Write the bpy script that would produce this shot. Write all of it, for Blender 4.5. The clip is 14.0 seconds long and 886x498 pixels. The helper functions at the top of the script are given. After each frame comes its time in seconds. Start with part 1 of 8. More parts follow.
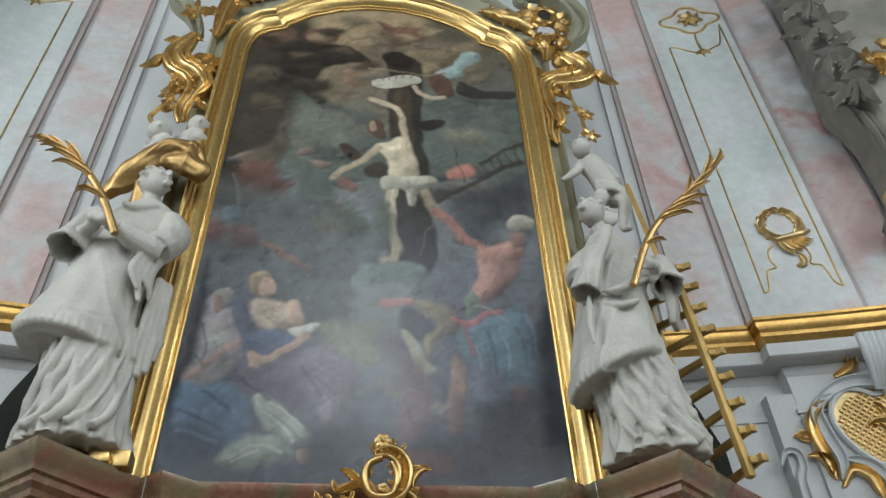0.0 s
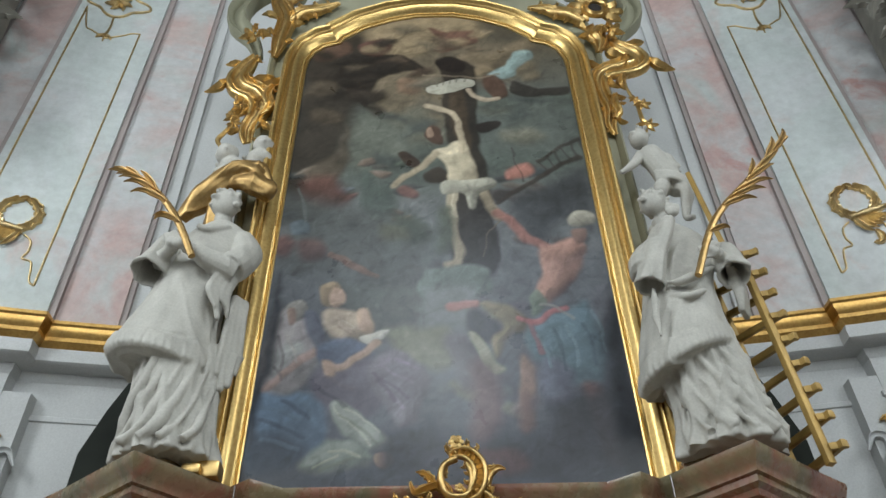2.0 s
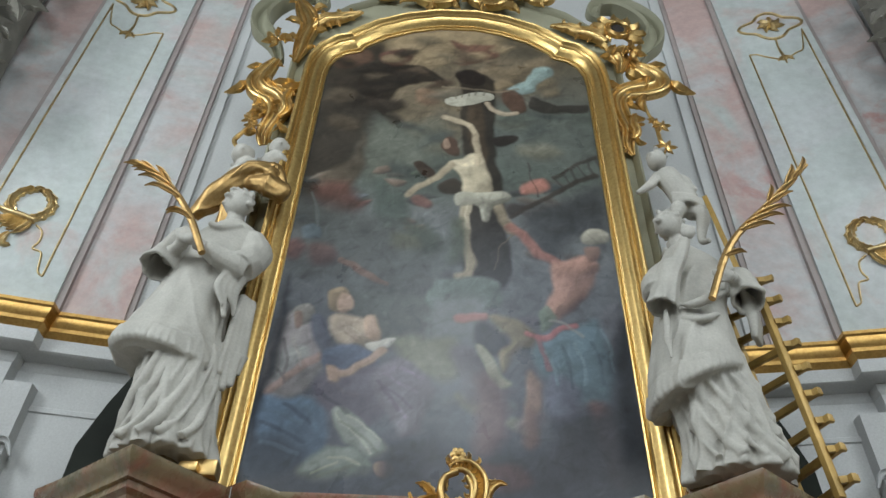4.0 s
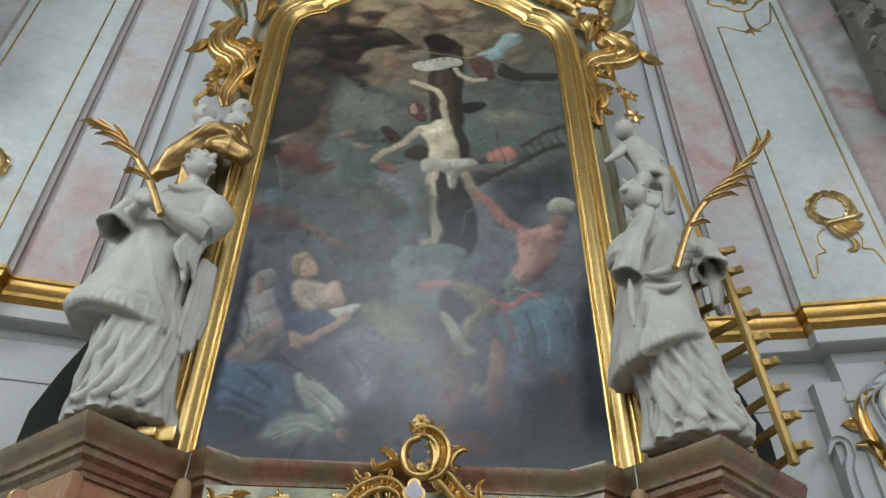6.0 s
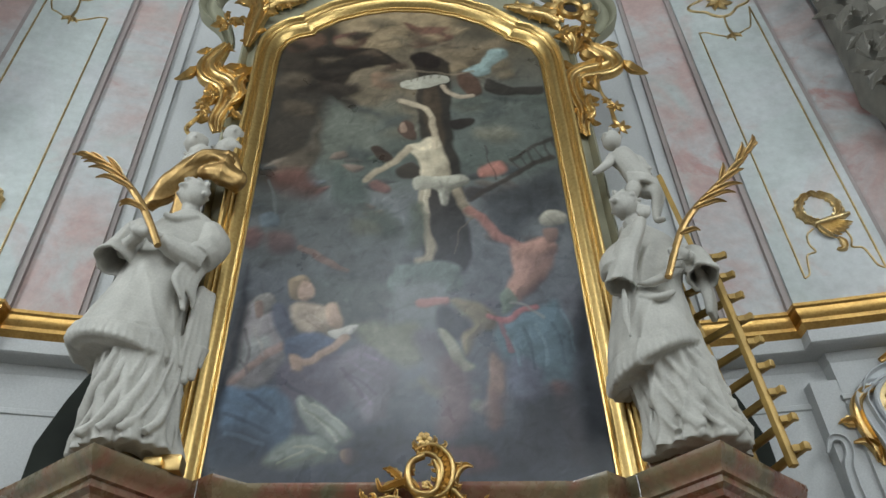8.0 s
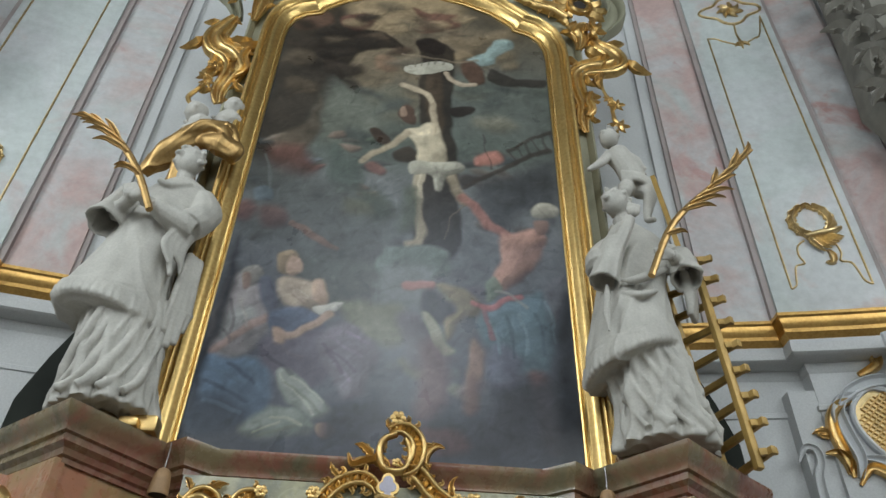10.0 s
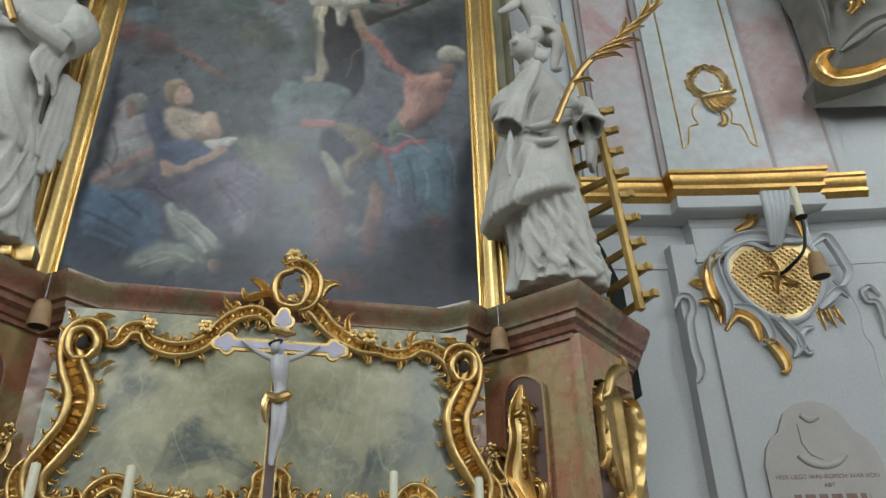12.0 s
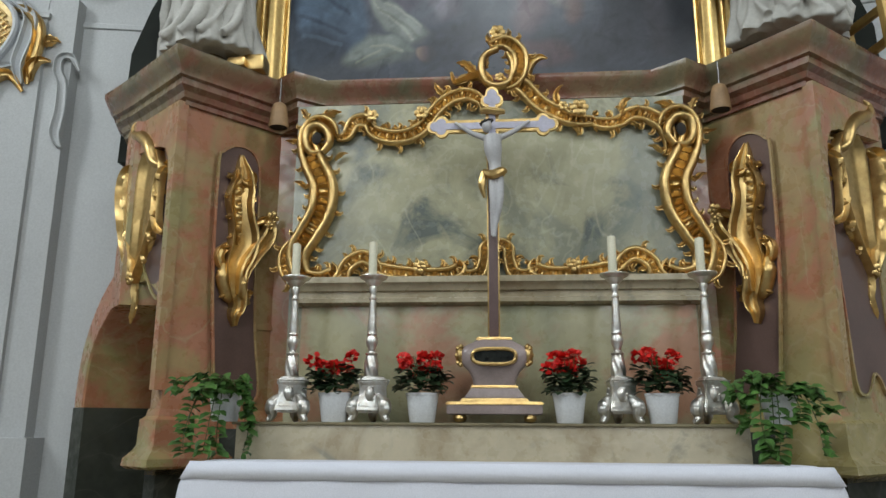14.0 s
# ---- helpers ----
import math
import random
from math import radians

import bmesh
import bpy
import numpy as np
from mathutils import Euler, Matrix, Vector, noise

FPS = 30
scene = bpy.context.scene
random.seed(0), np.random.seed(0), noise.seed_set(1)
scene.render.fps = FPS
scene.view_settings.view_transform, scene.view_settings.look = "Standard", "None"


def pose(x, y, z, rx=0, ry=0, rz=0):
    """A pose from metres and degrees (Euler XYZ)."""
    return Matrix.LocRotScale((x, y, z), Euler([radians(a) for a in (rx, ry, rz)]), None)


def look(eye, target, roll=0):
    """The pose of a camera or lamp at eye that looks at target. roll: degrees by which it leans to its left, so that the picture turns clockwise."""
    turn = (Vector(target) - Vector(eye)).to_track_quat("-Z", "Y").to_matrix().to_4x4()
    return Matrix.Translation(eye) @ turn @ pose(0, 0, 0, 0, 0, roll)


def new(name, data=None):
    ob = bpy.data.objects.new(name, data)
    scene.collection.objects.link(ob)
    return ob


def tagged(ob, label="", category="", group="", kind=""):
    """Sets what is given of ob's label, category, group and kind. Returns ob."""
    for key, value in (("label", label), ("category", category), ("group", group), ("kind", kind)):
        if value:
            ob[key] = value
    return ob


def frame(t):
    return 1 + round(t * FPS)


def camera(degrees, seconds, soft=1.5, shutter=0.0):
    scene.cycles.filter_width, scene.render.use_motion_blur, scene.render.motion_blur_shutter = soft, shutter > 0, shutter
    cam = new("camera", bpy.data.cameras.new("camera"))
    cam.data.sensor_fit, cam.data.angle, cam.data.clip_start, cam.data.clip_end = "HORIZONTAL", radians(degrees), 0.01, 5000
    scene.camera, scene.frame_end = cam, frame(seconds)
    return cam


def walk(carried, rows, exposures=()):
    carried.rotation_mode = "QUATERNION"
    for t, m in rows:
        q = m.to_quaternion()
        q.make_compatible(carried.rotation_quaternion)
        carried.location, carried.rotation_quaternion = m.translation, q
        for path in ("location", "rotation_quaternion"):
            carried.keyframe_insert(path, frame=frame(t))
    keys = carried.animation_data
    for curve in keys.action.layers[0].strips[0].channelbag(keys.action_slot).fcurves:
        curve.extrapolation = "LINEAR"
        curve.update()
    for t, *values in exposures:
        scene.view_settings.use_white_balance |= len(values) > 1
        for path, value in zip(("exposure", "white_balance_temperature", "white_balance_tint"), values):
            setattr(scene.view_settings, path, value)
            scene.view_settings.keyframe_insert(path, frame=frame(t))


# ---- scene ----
cam = camera(60.5, 14.0)
PATH = [
    (0.0, pose(-0.094, 0.023, 1.671, 130.95, 1.76, -6.21)),
    (0.5, pose(-0.031, -0.013, 1.647, 131.66, 0.44, -1.76)),
    (1.0, pose(-0.016, -0.068, 1.648, 130.78, 1.65, 0.76)),
    (1.5, pose(-0.011, -0.102, 1.635, 129.60, 0.78, -1.66)),
    (2.0, pose(-0.041, -0.099, 1.648, 130.75, 1.06, 0.15)),
    (2.5, pose(-0.062, -0.074, 1.637, 130.44, -0.89, 0.01)),
    (3.0, pose(-0.076, -0.046, 1.640, 131.63, -1.59, -0.88)),
    (5.5, pose(-0.043, 0.014, 1.626, 132.24, -0.62, -2.31)),
    (6.0, pose(-0.064, 0.032, 1.655, 129.83, -0.52, -3.86)),
    (6.5, pose(-0.072, 0.023, 1.645, 130.21, 0.58, -3.01)),
    (7.0, pose(-0.079, -0.009, 1.653, 132.15, 0.57, -3.75)),
    (7.5, pose(-0.092, -0.046, 1.668, 131.05, 1.83, -2.77)),
    (10.0, pose(0.016, -0.069, 1.587, 129.91, -1.46, -5.21)),
    (10.5, pose(0.021, -0.040, 1.589, 127.64, -0.84, -8.18)),
    (11.0, pose(0.026, 0.024, 1.566, 124.08, 0.98, -11.51)),
    (11.5, pose(0.022, 0.063, 1.546, 121.49, 1.48, -14.40)),
    (12.0, pose(0.014, 0.094, 1.533, 119.42, 1.14, -12.77)),
    (12.5, pose(0.037, 0.095, 1.524, 117.99, 1.06, -11.50)),
    (13.0, pose(0.052, 0.100, 1.504, 114.29, 1.69, -4.61)),
    (13.5, pose(0.051, 0.071, 1.493, 107.09, 0.72, 3.13)),
    (14.0, pose(0.121, 0.047, 1.488, 102.94, -0.33, 4.91)),
]
walk(cam, PATH, ((0.0, 0.06), (3.0, 0.03), (5.5, -0.04), (7.5, -0.07), (10.0, -0.09), (12.5, -0.08), (14.0, -0.04)))

# ---- light: overcast daylight through the tall windows of the drum, left, right and behind ----
world = bpy.data.worlds.new("sky")
scene.world = world
world.use_nodes = True
_sky = world.node_tree.nodes.new("ShaderNodeTexSky")
_sky.sky_type, _sky.sun_disc, _sky.sun_elevation, _sky.sun_rotation = "NISHITA", False, radians(40), radians(200)
world.node_tree.links.new(_sky.outputs[0], world.node_tree.nodes["Background"].inputs[0])
world.node_tree.nodes["Background"].inputs[1].default_value = 0.1


def window_light(eye, target, w, h, power, colour=(0.89, 0.965, 0.985)):
    """Daylight that falls through a window's opening."""
    d = bpy.data.lights.new("window_light", "AREA")
    d.shape, d.size, d.size_y, d.energy, d.color = "RECTANGLE", w, h, power, colour
    ob = new("window_light", d)
    ob.matrix_world = look(eye, target)


window_light((-8.6, -0.5, 8.5), (0, 3.0, 4.5), 2.4, 5.0, 720)
window_light((8.6, -1.5, 8.5), (0, 3.5, 4.5), 2.4, 5.0, 430)
window_light((0, -8.6, 12.0), (0, 4.0, 5.0), 3.0, 5.5, 800)
window_light((-5.0, -8.6, 7.0), (0, 4.0, 3.0), 2.4, 5.0, 370)
window_light((5.0, -8.6, 7.0), (0, 4.0, 3.0), 2.4, 5.0, 370)


# ---- materials ----
def _mat(name, rough=0.5, metal=0.0):
    m = bpy.data.materials.new(name)
    m.use_nodes = True
    b = m.node_tree.nodes["Principled BSDF"]
    b.inputs["Roughness"].default_value, b.inputs["Metallic"].default_value = rough, metal
    return m, m.node_tree, b


def _noise(nt, scale, detail=5.0, rough=0.55, distort=0.0, coord=None):
    n = nt.nodes.new("ShaderNodeTexNoise")
    n.inputs["Scale"].default_value, n.inputs["Detail"].default_value = scale, detail
    n.inputs["Roughness"].default_value, n.inputs["Distortion"].default_value = rough, distort
    if coord is None:
        coord = _coord(nt)
    nt.links.new(coord, n.inputs["Vector"])
    return n.outputs["Fac"]


def _coord(nt, offset=(0, 0, 0), scale=(1, 1, 1)):
    g = nt.nodes.new("ShaderNodeNewGeometry")
    mp = nt.nodes.new("ShaderNodeMapping")
    mp.inputs["Location"].default_value, mp.inputs["Scale"].default_value = offset, scale
    nt.links.new(g.outputs["Position"], mp.inputs["Vector"])
    return mp.outputs[0]


def _ramp(nt, fac, *stops):
    r = nt.nodes.new("ShaderNodeValToRGB")
    e = r.color_ramp.elements
    while len(e) < len(stops):
        e.new(0.5)
    for k, (p, c) in enumerate(stops):
        e[k].position = p
        e[k].color = (c, c, c, 1) if isinstance(c, (int, float)) else (*c, 1)
    nt.links.new(fac, r.inputs[0])
    return r.outputs[0]


def _mix(nt, fac, a, b, mode="MIX"):
    m = nt.nodes.new("ShaderNodeMix")
    m.data_type, m.blend_type = "RGBA", mode
    for sock, v in ((m.inputs["Factor"], fac), (m.inputs[6], a), (m.inputs[7], b)):
        if isinstance(v, (int, float)):
            sock.default_value = v
        elif isinstance(v, tuple):
            sock.default_value = (*v, 1)
        else:
            nt.links.new(v, sock)
    return m.outputs[2]


def _bump(nt, b, fac, strength=0.2, dist=0.01):
    n = nt.nodes.new("ShaderNodeBump")
    n.inputs["Strength"].default_value, n.inputs["Distance"].default_value = strength, dist
    nt.links.new(fac, n.inputs["Height"])
    nt.links.new(n.outputs[0], b.inputs["Normal"])


def plain(name, c, rough=0.5, metal=0.0, var=0.15, scale=6.0, bump=0.1, grain=90.0):
    m, nt, b = _mat(name, rough, metal)
    lo, hi = tuple(v * (1 - var) for v in c), tuple(min(1, v * (1 + var)) for v in c)
    big = _ramp(nt, _noise(nt, scale), (0.3, lo), (0.7, hi))
    fine = _ramp(nt, _noise(nt, grain, 3), (0.3, 0.86), (0.7, 1.0))
    nt.links.new(_mix(nt, 1.0, big, fine, "MULTIPLY"), b.inputs["Base Color"])
    if bump:
        _bump(nt, b, _noise(nt, grain * 0.6, 4), bump, 0.006)
    return m


def gilt(name, c=(0.80, 0.50, 0.155), rough=0.34, dark=0.45, relief=0.1, wear=0.4):
    """Burnished gold leaf: worn to the bole in spots, browned in the hollows, rubbed bright on the edges."""
    m, nt, b = _mat(name, rough, 1.0)
    tone = _ramp(nt, _noise(nt, 5, 4), (0.3, tuple(v * dark for v in c)), (0.62, c))
    leafy = _ramp(nt, _noise(nt, 34, 4), (0.3, (0.84, 0.77, 0.7)), (0.6, (1, 1, 1)))
    worn = _ramp(nt, _noise(nt, 17, 6, 0.7), (0.60, 0.0), (0.76, wear))
    col = _mix(nt, 1.0, tone, leafy, "MULTIPLY")
    nt.links.new(_mix(nt, worn, col, tuple(v * k for v, k in zip(c, (0.42, 0.3, 0.3)))), b.inputs["Base Color"])
    nt.links.new(_ramp(nt, _noise(nt, 24, 4), (0.3, rough * 0.9), (0.7, rough * 1.2)), b.inputs["Roughness"])
    _bump(nt, b, _noise(nt, 22, 4), relief, 0.008)
    return m


def scagliola(name, base, patches, vein, rough=0.22, scale=1.0, vein_amount=0.6, offset=(0, 0, 0)):
    """Polished stucco marble: a ground with soft patches of other colours, and thin winding veins."""
    m, nt, b = _mat(name, rough)
    col = base
    for k, (c, lo, hi, sc) in enumerate(patches):
        f = _ramp(nt, _noise(nt, sc * scale, 6, 0.6, 0.8, _coord(nt, (offset[0] + 7.3 * k, offset[1] + 3.1 * k, offset[2] + 5.7 * k))), (lo, 0.0), (hi, 1.0))
        col = _mix(nt, f, col, c)
    f = _noise(nt, 1.7 * scale, 3, 0.5, 1.3, _coord(nt, (offset[0] + 11.0, 4.0, 2.0)))
    v = _ramp(nt, f, (0.484, 0.0), (0.5, vein_amount), (0.516, 0.0))
    col = _mix(nt, v, col, vein)
    cloud = _ramp(nt, _noise(nt, 9 * scale, 6, 0.7), (0.3, 0.78), (0.7, 1.0))
    nt.links.new(_mix(nt, 1.0, col, cloud, "MULTIPLY"), b.inputs["Base Color"])
    nt.links.new(_ramp(nt, _noise(nt, 14, 4), (0.3, rough * 0.8), (0.7, rough * 1.7)), b.inputs["Roughness"])
    _bump(nt, b, _noise(nt, 6, 4), 0.05, 0.01)
    return m


GOLD = gilt("gold_leaf", (0.74, 0.52, 0.22), 0.36, 0.66, 0.06, 0.3)
GOLD_FRAME = gilt("gold_frame", (0.66, 0.47, 0.19), 0.36, 0.88, 0.02, 0.0)
GOLD_WALL = gilt("gold_moulding", (0.70, 0.44, 0.15), 0.36, 0.8, 0.04, 0.1)
GOLD_PALE = gilt("pale_gold", (0.72, 0.56, 0.3), 0.42, 0.6)
SILVER = gilt("silver_plate", (0.86, 0.85, 0.82), 0.4, 0.7, 0.6, 0.6)
PIER = scagliola("red_green_marble", (0.42, 0.29, 0.135),
                 (((0.44, 0.185, 0.10), 0.42, 0.55, 1.7), ((0.36, 0.30, 0.13), 0.49, 0.6, 1.3), ((0.47, 0.21, 0.125), 0.57, 0.64, 2.6)),
                 (0.52, 0.42, 0.25), 0.24, 1.0, 0.5)
CORNICE = scagliola("cornice_marble", (0.25, 0.195, 0.11),
                    (((0.28, 0.12, 0.08), 0.42, 0.56, 1.5), ((0.17, 0.15, 0.09), 0.55, 0.66, 1.6)), (0.38, 0.29, 0.18), 0.22, 1.0, 0.3)
GREEN = scagliola("green_marble", (0.45, 0.43, 0.29),
                  (((0.29, 0.295, 0.225), 0.46, 0.57, 2.0), ((0.15, 0.17, 0.15), 0.53, 0.66, 2.6), ((0.50, 0.47, 0.31), 0.55, 0.66, 2.4)), (0.60, 0.57, 0.42), 0.2, 0.8, 0.4, (2.0, 0, 1.0))
GREEN_RED = scagliola("green_red_marble", (0.42, 0.385, 0.235),
                      (((0.45, 0.25, 0.16), 0.5, 0.6, 1.6), ((0.32, 0.32, 0.2), 0.5, 0.64, 1.2)), (0.55, 0.5, 0.34), 0.25, 1.0, 0.25, (4.0, 0, 6.0))
LEDGE = scagliola("ledge_marble", (0.50, 0.43, 0.30), (((0.34, 0.27, 0.17), 0.5, 0.65, 2.0), ((0.26, 0.24, 0.18), 0.6, 0.7, 3.0)), (0.6, 0.54, 0.42), 0.25, 1.0, 0.2)
DARK_GREEN = scagliola("dark_green_marble", (0.03, 0.035, 0.026), (((0.055, 0.06, 0.045), 0.5, 0.65, 2.0),), (0.09, 0.09, 0.075), 0.5)
# dark green stone taken down to near black, gloss cut, to look unlit
REAR = plain("unlit_green_marble", (0.014, 0.017, 0.013), 0.7, 0, 0.3, 3.0, 0.05)
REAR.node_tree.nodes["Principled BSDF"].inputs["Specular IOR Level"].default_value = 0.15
PURPLE = plain("purple_brown_marble", (0.135, 0.082, 0.07), 0.28, 0, 0.2, 3.0, 0.04)
PLASTER = plain("white_plaster", (0.545, 0.555, 0.56), 0.75, 0, 0.04, 1.2, 0.08, 60)
STONE_GREY = plain("grey_stucco", (0.29, 0.285, 0.205), 0.6, 0, 0.12, 2.0, 0.1)
PINK_WALL = scagliola("pale_pink_marble", (0.57, 0.575, 0.585),
                      (((0.55, 0.40, 0.38), 0.44, 0.6, 0.9), ((0.53, 0.57, 0.56), 0.52, 0.7, 1.1), ((0.52, 0.33, 0.31), 0.58, 0.68, 1.5)), (0.5, 0.4, 0.38), 0.4, 0.8, 0.2)
PALE_WALL = scagliola("pale_green_marble", (0.53, 0.575, 0.57),
                      (((0.57, 0.58, 0.60), 0.45, 0.65, 0.9), ((0.53, 0.41, 0.39), 0.56, 0.7, 0.9)), (0.46, 0.48, 0.46), 0.4, 0.8, 0.22, (9, 2, 0))
# narrow darker strips along the steps of the upper pilaster
EDGE = plain("grey_brown_strip", (0.36, 0.31, 0.30), 0.45, 0, 0.12, 2.0, 0.05)
# unseen walls, ceiling and floor: low tones chosen to weaken bounced light
NAVE = plain("dark_unseen_wall", (0.185, 0.19, 0.18), 0.8, 0, 0.3, 0.4, 0.05)
FLOOR = plain("dark_unseen_floor", (0.2, 0.18, 0.16), 0.5, 0, 0.2, 2.0, 0.05)
STATUE = plain("polished_white_stucco", (0.51, 0.495, 0.455), 0.6, 0, 0.12, 5.0, 0.12, 60)


# ---- shapes ----
def part(name, bm, material, parent=None, label="", smooth=True):
    me = bpy.data.meshes.new(name)
    bmesh.ops.recalc_face_normals(bm, faces=bm.faces)
    bm.to_mesh(me)
    bm.free()
    me.materials.append(material)
    if smooth:
        me.polygons.foreach_set("use_smooth", [True] * len(me.polygons))
        me.set_sharp_from_angle(angle=radians(38))
    ob = new(name, me)
    ob.parent = parent
    if label:
        ob["label"] = label
    return ob


def thing(name, label, category, group="", at=(0, 0, 0)):
    ob = new(name)
    ob.location = at
    ob.empty_display_size = 0.1
    return tagged(ob, label, category, group)


def BM():
    return bmesh.new()


def box(bm, x0, x1, y0, y1, z0, z1, bevel=0.0):
    r = bmesh.ops.create_cube(bm, size=1)
    for v in r["verts"]:
        v.co = Vector((x0 + (v.co.x + 0.5) * (x1 - x0), y0 + (v.co.y + 0.5) * (y1 - y0), z0 + (v.co.z + 0.5) * (z1 - z0)))
    if bevel:
        es = list({e for v in r["verts"] for e in v.link_edges})
        bmesh.ops.bevel(bm, geom=es, offset=bevel, segments=2, affect="EDGES", profile=0.6)
    return bm


def prism(bm, plan, z0, z1):
    lo = [bm.verts.new((x, y, z0)) for x, y in plan]
    hi = [bm.verts.new((x, y, z1)) for x, y in plan]
    n = len(plan)
    bm.faces.new(lo), bm.faces.new(hi)
    for i in range(n):
        bm.faces.new((lo[i], lo[(i + 1) % n], hi[(i + 1) % n], hi[i]))
    return bm


def mitre(path, closed=False):
    """The outward side (to the right of the way) at each point of a plan path, lengthened at the corners."""
    p = [Vector(q) for q in path]
    out = []
    for i in range(len(p)):
        a = p[i] - p[i - 1] if i or closed else p[1] - p[0]
        b = p[(i + 1) % len(p)] - p[i] if i + 1 < len(p) or closed else p[-1] - p[-2]
        na, nb = Vector((a.y, -a.x)).normalized(), Vector((b.y, -b.x)).normalized()
        m = (na + nb).normalized()
        out.append(m / max(0.35, m.dot(na)))
    return p, out


def sweep(bm, path, profile, put, closed=False, loop=False):
    """A moulding: profile points (out, up) carried along a path in a plane; put(a, b, up) gives the place."""
    p, side = mitre(path, closed)
    rings = []
    for q, m in zip(p, side):
        rings.append([bm.verts.new(put(q.x + m.x * o, q.y + m.y * o, u)) for o, u in profile])
    n, k = len(rings), len(profile)
    for i in range(n if closed else n - 1):
        for j in range(k if loop else k - 1):
            bm.faces.new((rings[i][j], rings[(i + 1) % n][j], rings[(i + 1) % n][(j + 1) % k], rings[i][(j + 1) % k]))
    if loop and not closed:
        bm.faces.new(rings[0]), bm.faces.new(rings[-1])
    return bm


def flat(x, y, z):
    return (x, y, z)


def smooth_line(pts, n=8, closed=False):
    """Catmull-Rom through points of any dimension."""
    p = np.array(pts, float)
    m = len(p)
    out = []
    for i in range(m if closed else m - 1):
        if closed:
            a, b, c, d = p[i - 1], p[i], p[(i + 1) % m], p[(i + 2) % m]
        else:
            a, b, c, d = p[max(i - 1, 0)], p[i], p[i + 1], p[min(i + 2, m - 1)]
        for k in range(n):
            t = k / n
            out.append(0.5 * (2 * b + (c - a) * t + (2 * a - 5 * b + 4 * c - d) * t * t + (3 * b - a - 3 * c + d) * t ** 3))
    if not closed:
        out.append(p[-1])
    return np.array(out)


def lathe(bm, profile, at=(0, 0, 0), seg=20, flute=0, depth=0.0, squash=1.0):
    rings = []
    for r, z in profile:
        ring = []
        for k in range(seg):
            a = 2 * math.pi * k / seg
            rr = r * (1 + depth * math.cos(flute * a)) if flute else r
            ring.append(bm.verts.new((at[0] + rr * math.cos(a), at[1] + rr * squash * math.sin(a), at[2] + z)))
        rings.append(ring)
    for i in range(len(rings) - 1):
        for k in range(seg):
            bm.faces.new((rings[i][k], rings[i][(k + 1) % seg], rings[i + 1][(k + 1) % seg], rings[i + 1][k]))
    bm.faces.new(rings[0]), bm.faces.new(rings[-1])
    return bm


def tube(bm, pts, radii, seg=8, n=5, flat_y=1.0):
    """A rounded limb through points, with a radius at each."""
    c = smooth_line([(*p, r) for p, r in zip(pts, radii)], n)
    rings = []
    for i, q in enumerate(c):
        d = Vector(c[min(i + 1, len(c) - 1)][:3] - c[max(i - 1, 0)][:3]).normalized()
        u = d.cross(Vector((0.13, 1, 0.07))).normalized()
        v = d.cross(u)
        rings.append([bm.verts.new(Vector(q[:3]) + (u * math.cos(2 * math.pi * k / seg) + v * flat_y * math.sin(2 * math.pi * k / seg)) * max(q[3], 0.0005)) for k in range(seg)])
    for i in range(len(rings) - 1):
        for k in range(seg):
            bm.faces.new((rings[i][k], rings[i][(k + 1) % seg], rings[i + 1][(k + 1) % seg], rings[i + 1][k]))
    bm.faces.new(rings[0]), bm.faces.new(rings[-1])
    return bm


def ball(bm, at, r, rot=None, sub=2):
    """An ellipsoid with the three radii r."""
    m = Matrix.Translation(at) @ (rot.to_4x4() if rot else Matrix.Identity(4)) @ Matrix.Diagonal((*r, 1))
    bmesh.ops.create_icosphere(bm, subdivisions=sub, radius=1, matrix=m)
    return bm


class Plane:
    """A carved plane: at() takes across, up and out."""

    def __init__(self, o, u, n, k=1.0):
        self.k = k
        self.o, self.u, self.n = Vector(o), Vector(u).normalized(), Vector(n).normalized()

    def at(self, a, b, c=0.0):
        return self.o + self.u * a * self.k + Vector((0, 0, 1.6 + (b - 1.6) * self.k)) + self.n * c


SCROLL = ((-1, -0.1), (-0.97, 0.45), (-0.8, 0.78), (-0.55, 0.62), (-0.3, 0.3), (0.05, 0.28), (0.4, 0.42), (0.7, 0.95), (0.92, 0.8), (1, -0.1))
ROUND = ((-1, -0.1), (-0.9, 0.45), (-0.6, 0.82), (-0.2, 1), (0.2, 1), (0.6, 0.82), (0.9, 0.45), (1, -0.1))
LEAFY = ((-1, -0.05), (-0.85, 0.4), (-0.5, 0.35), (-0.15, 0.75), (0, 0.95), (0.15, 0.75), (0.5, 0.35), (0.85, 0.4), (1, -0.05))
DISH = ((-1, -0.05), (-1, 0.6), (-0.92, 0.95), (-0.8, 0.9), (-0.62, 0.42), (-0.3, 0.26), (0, 0.3), (0.3, 0.24), (0.6, 0.4), (0.78, 0.92), (0.92, 1), (1, 0.6), (1, -0.05))


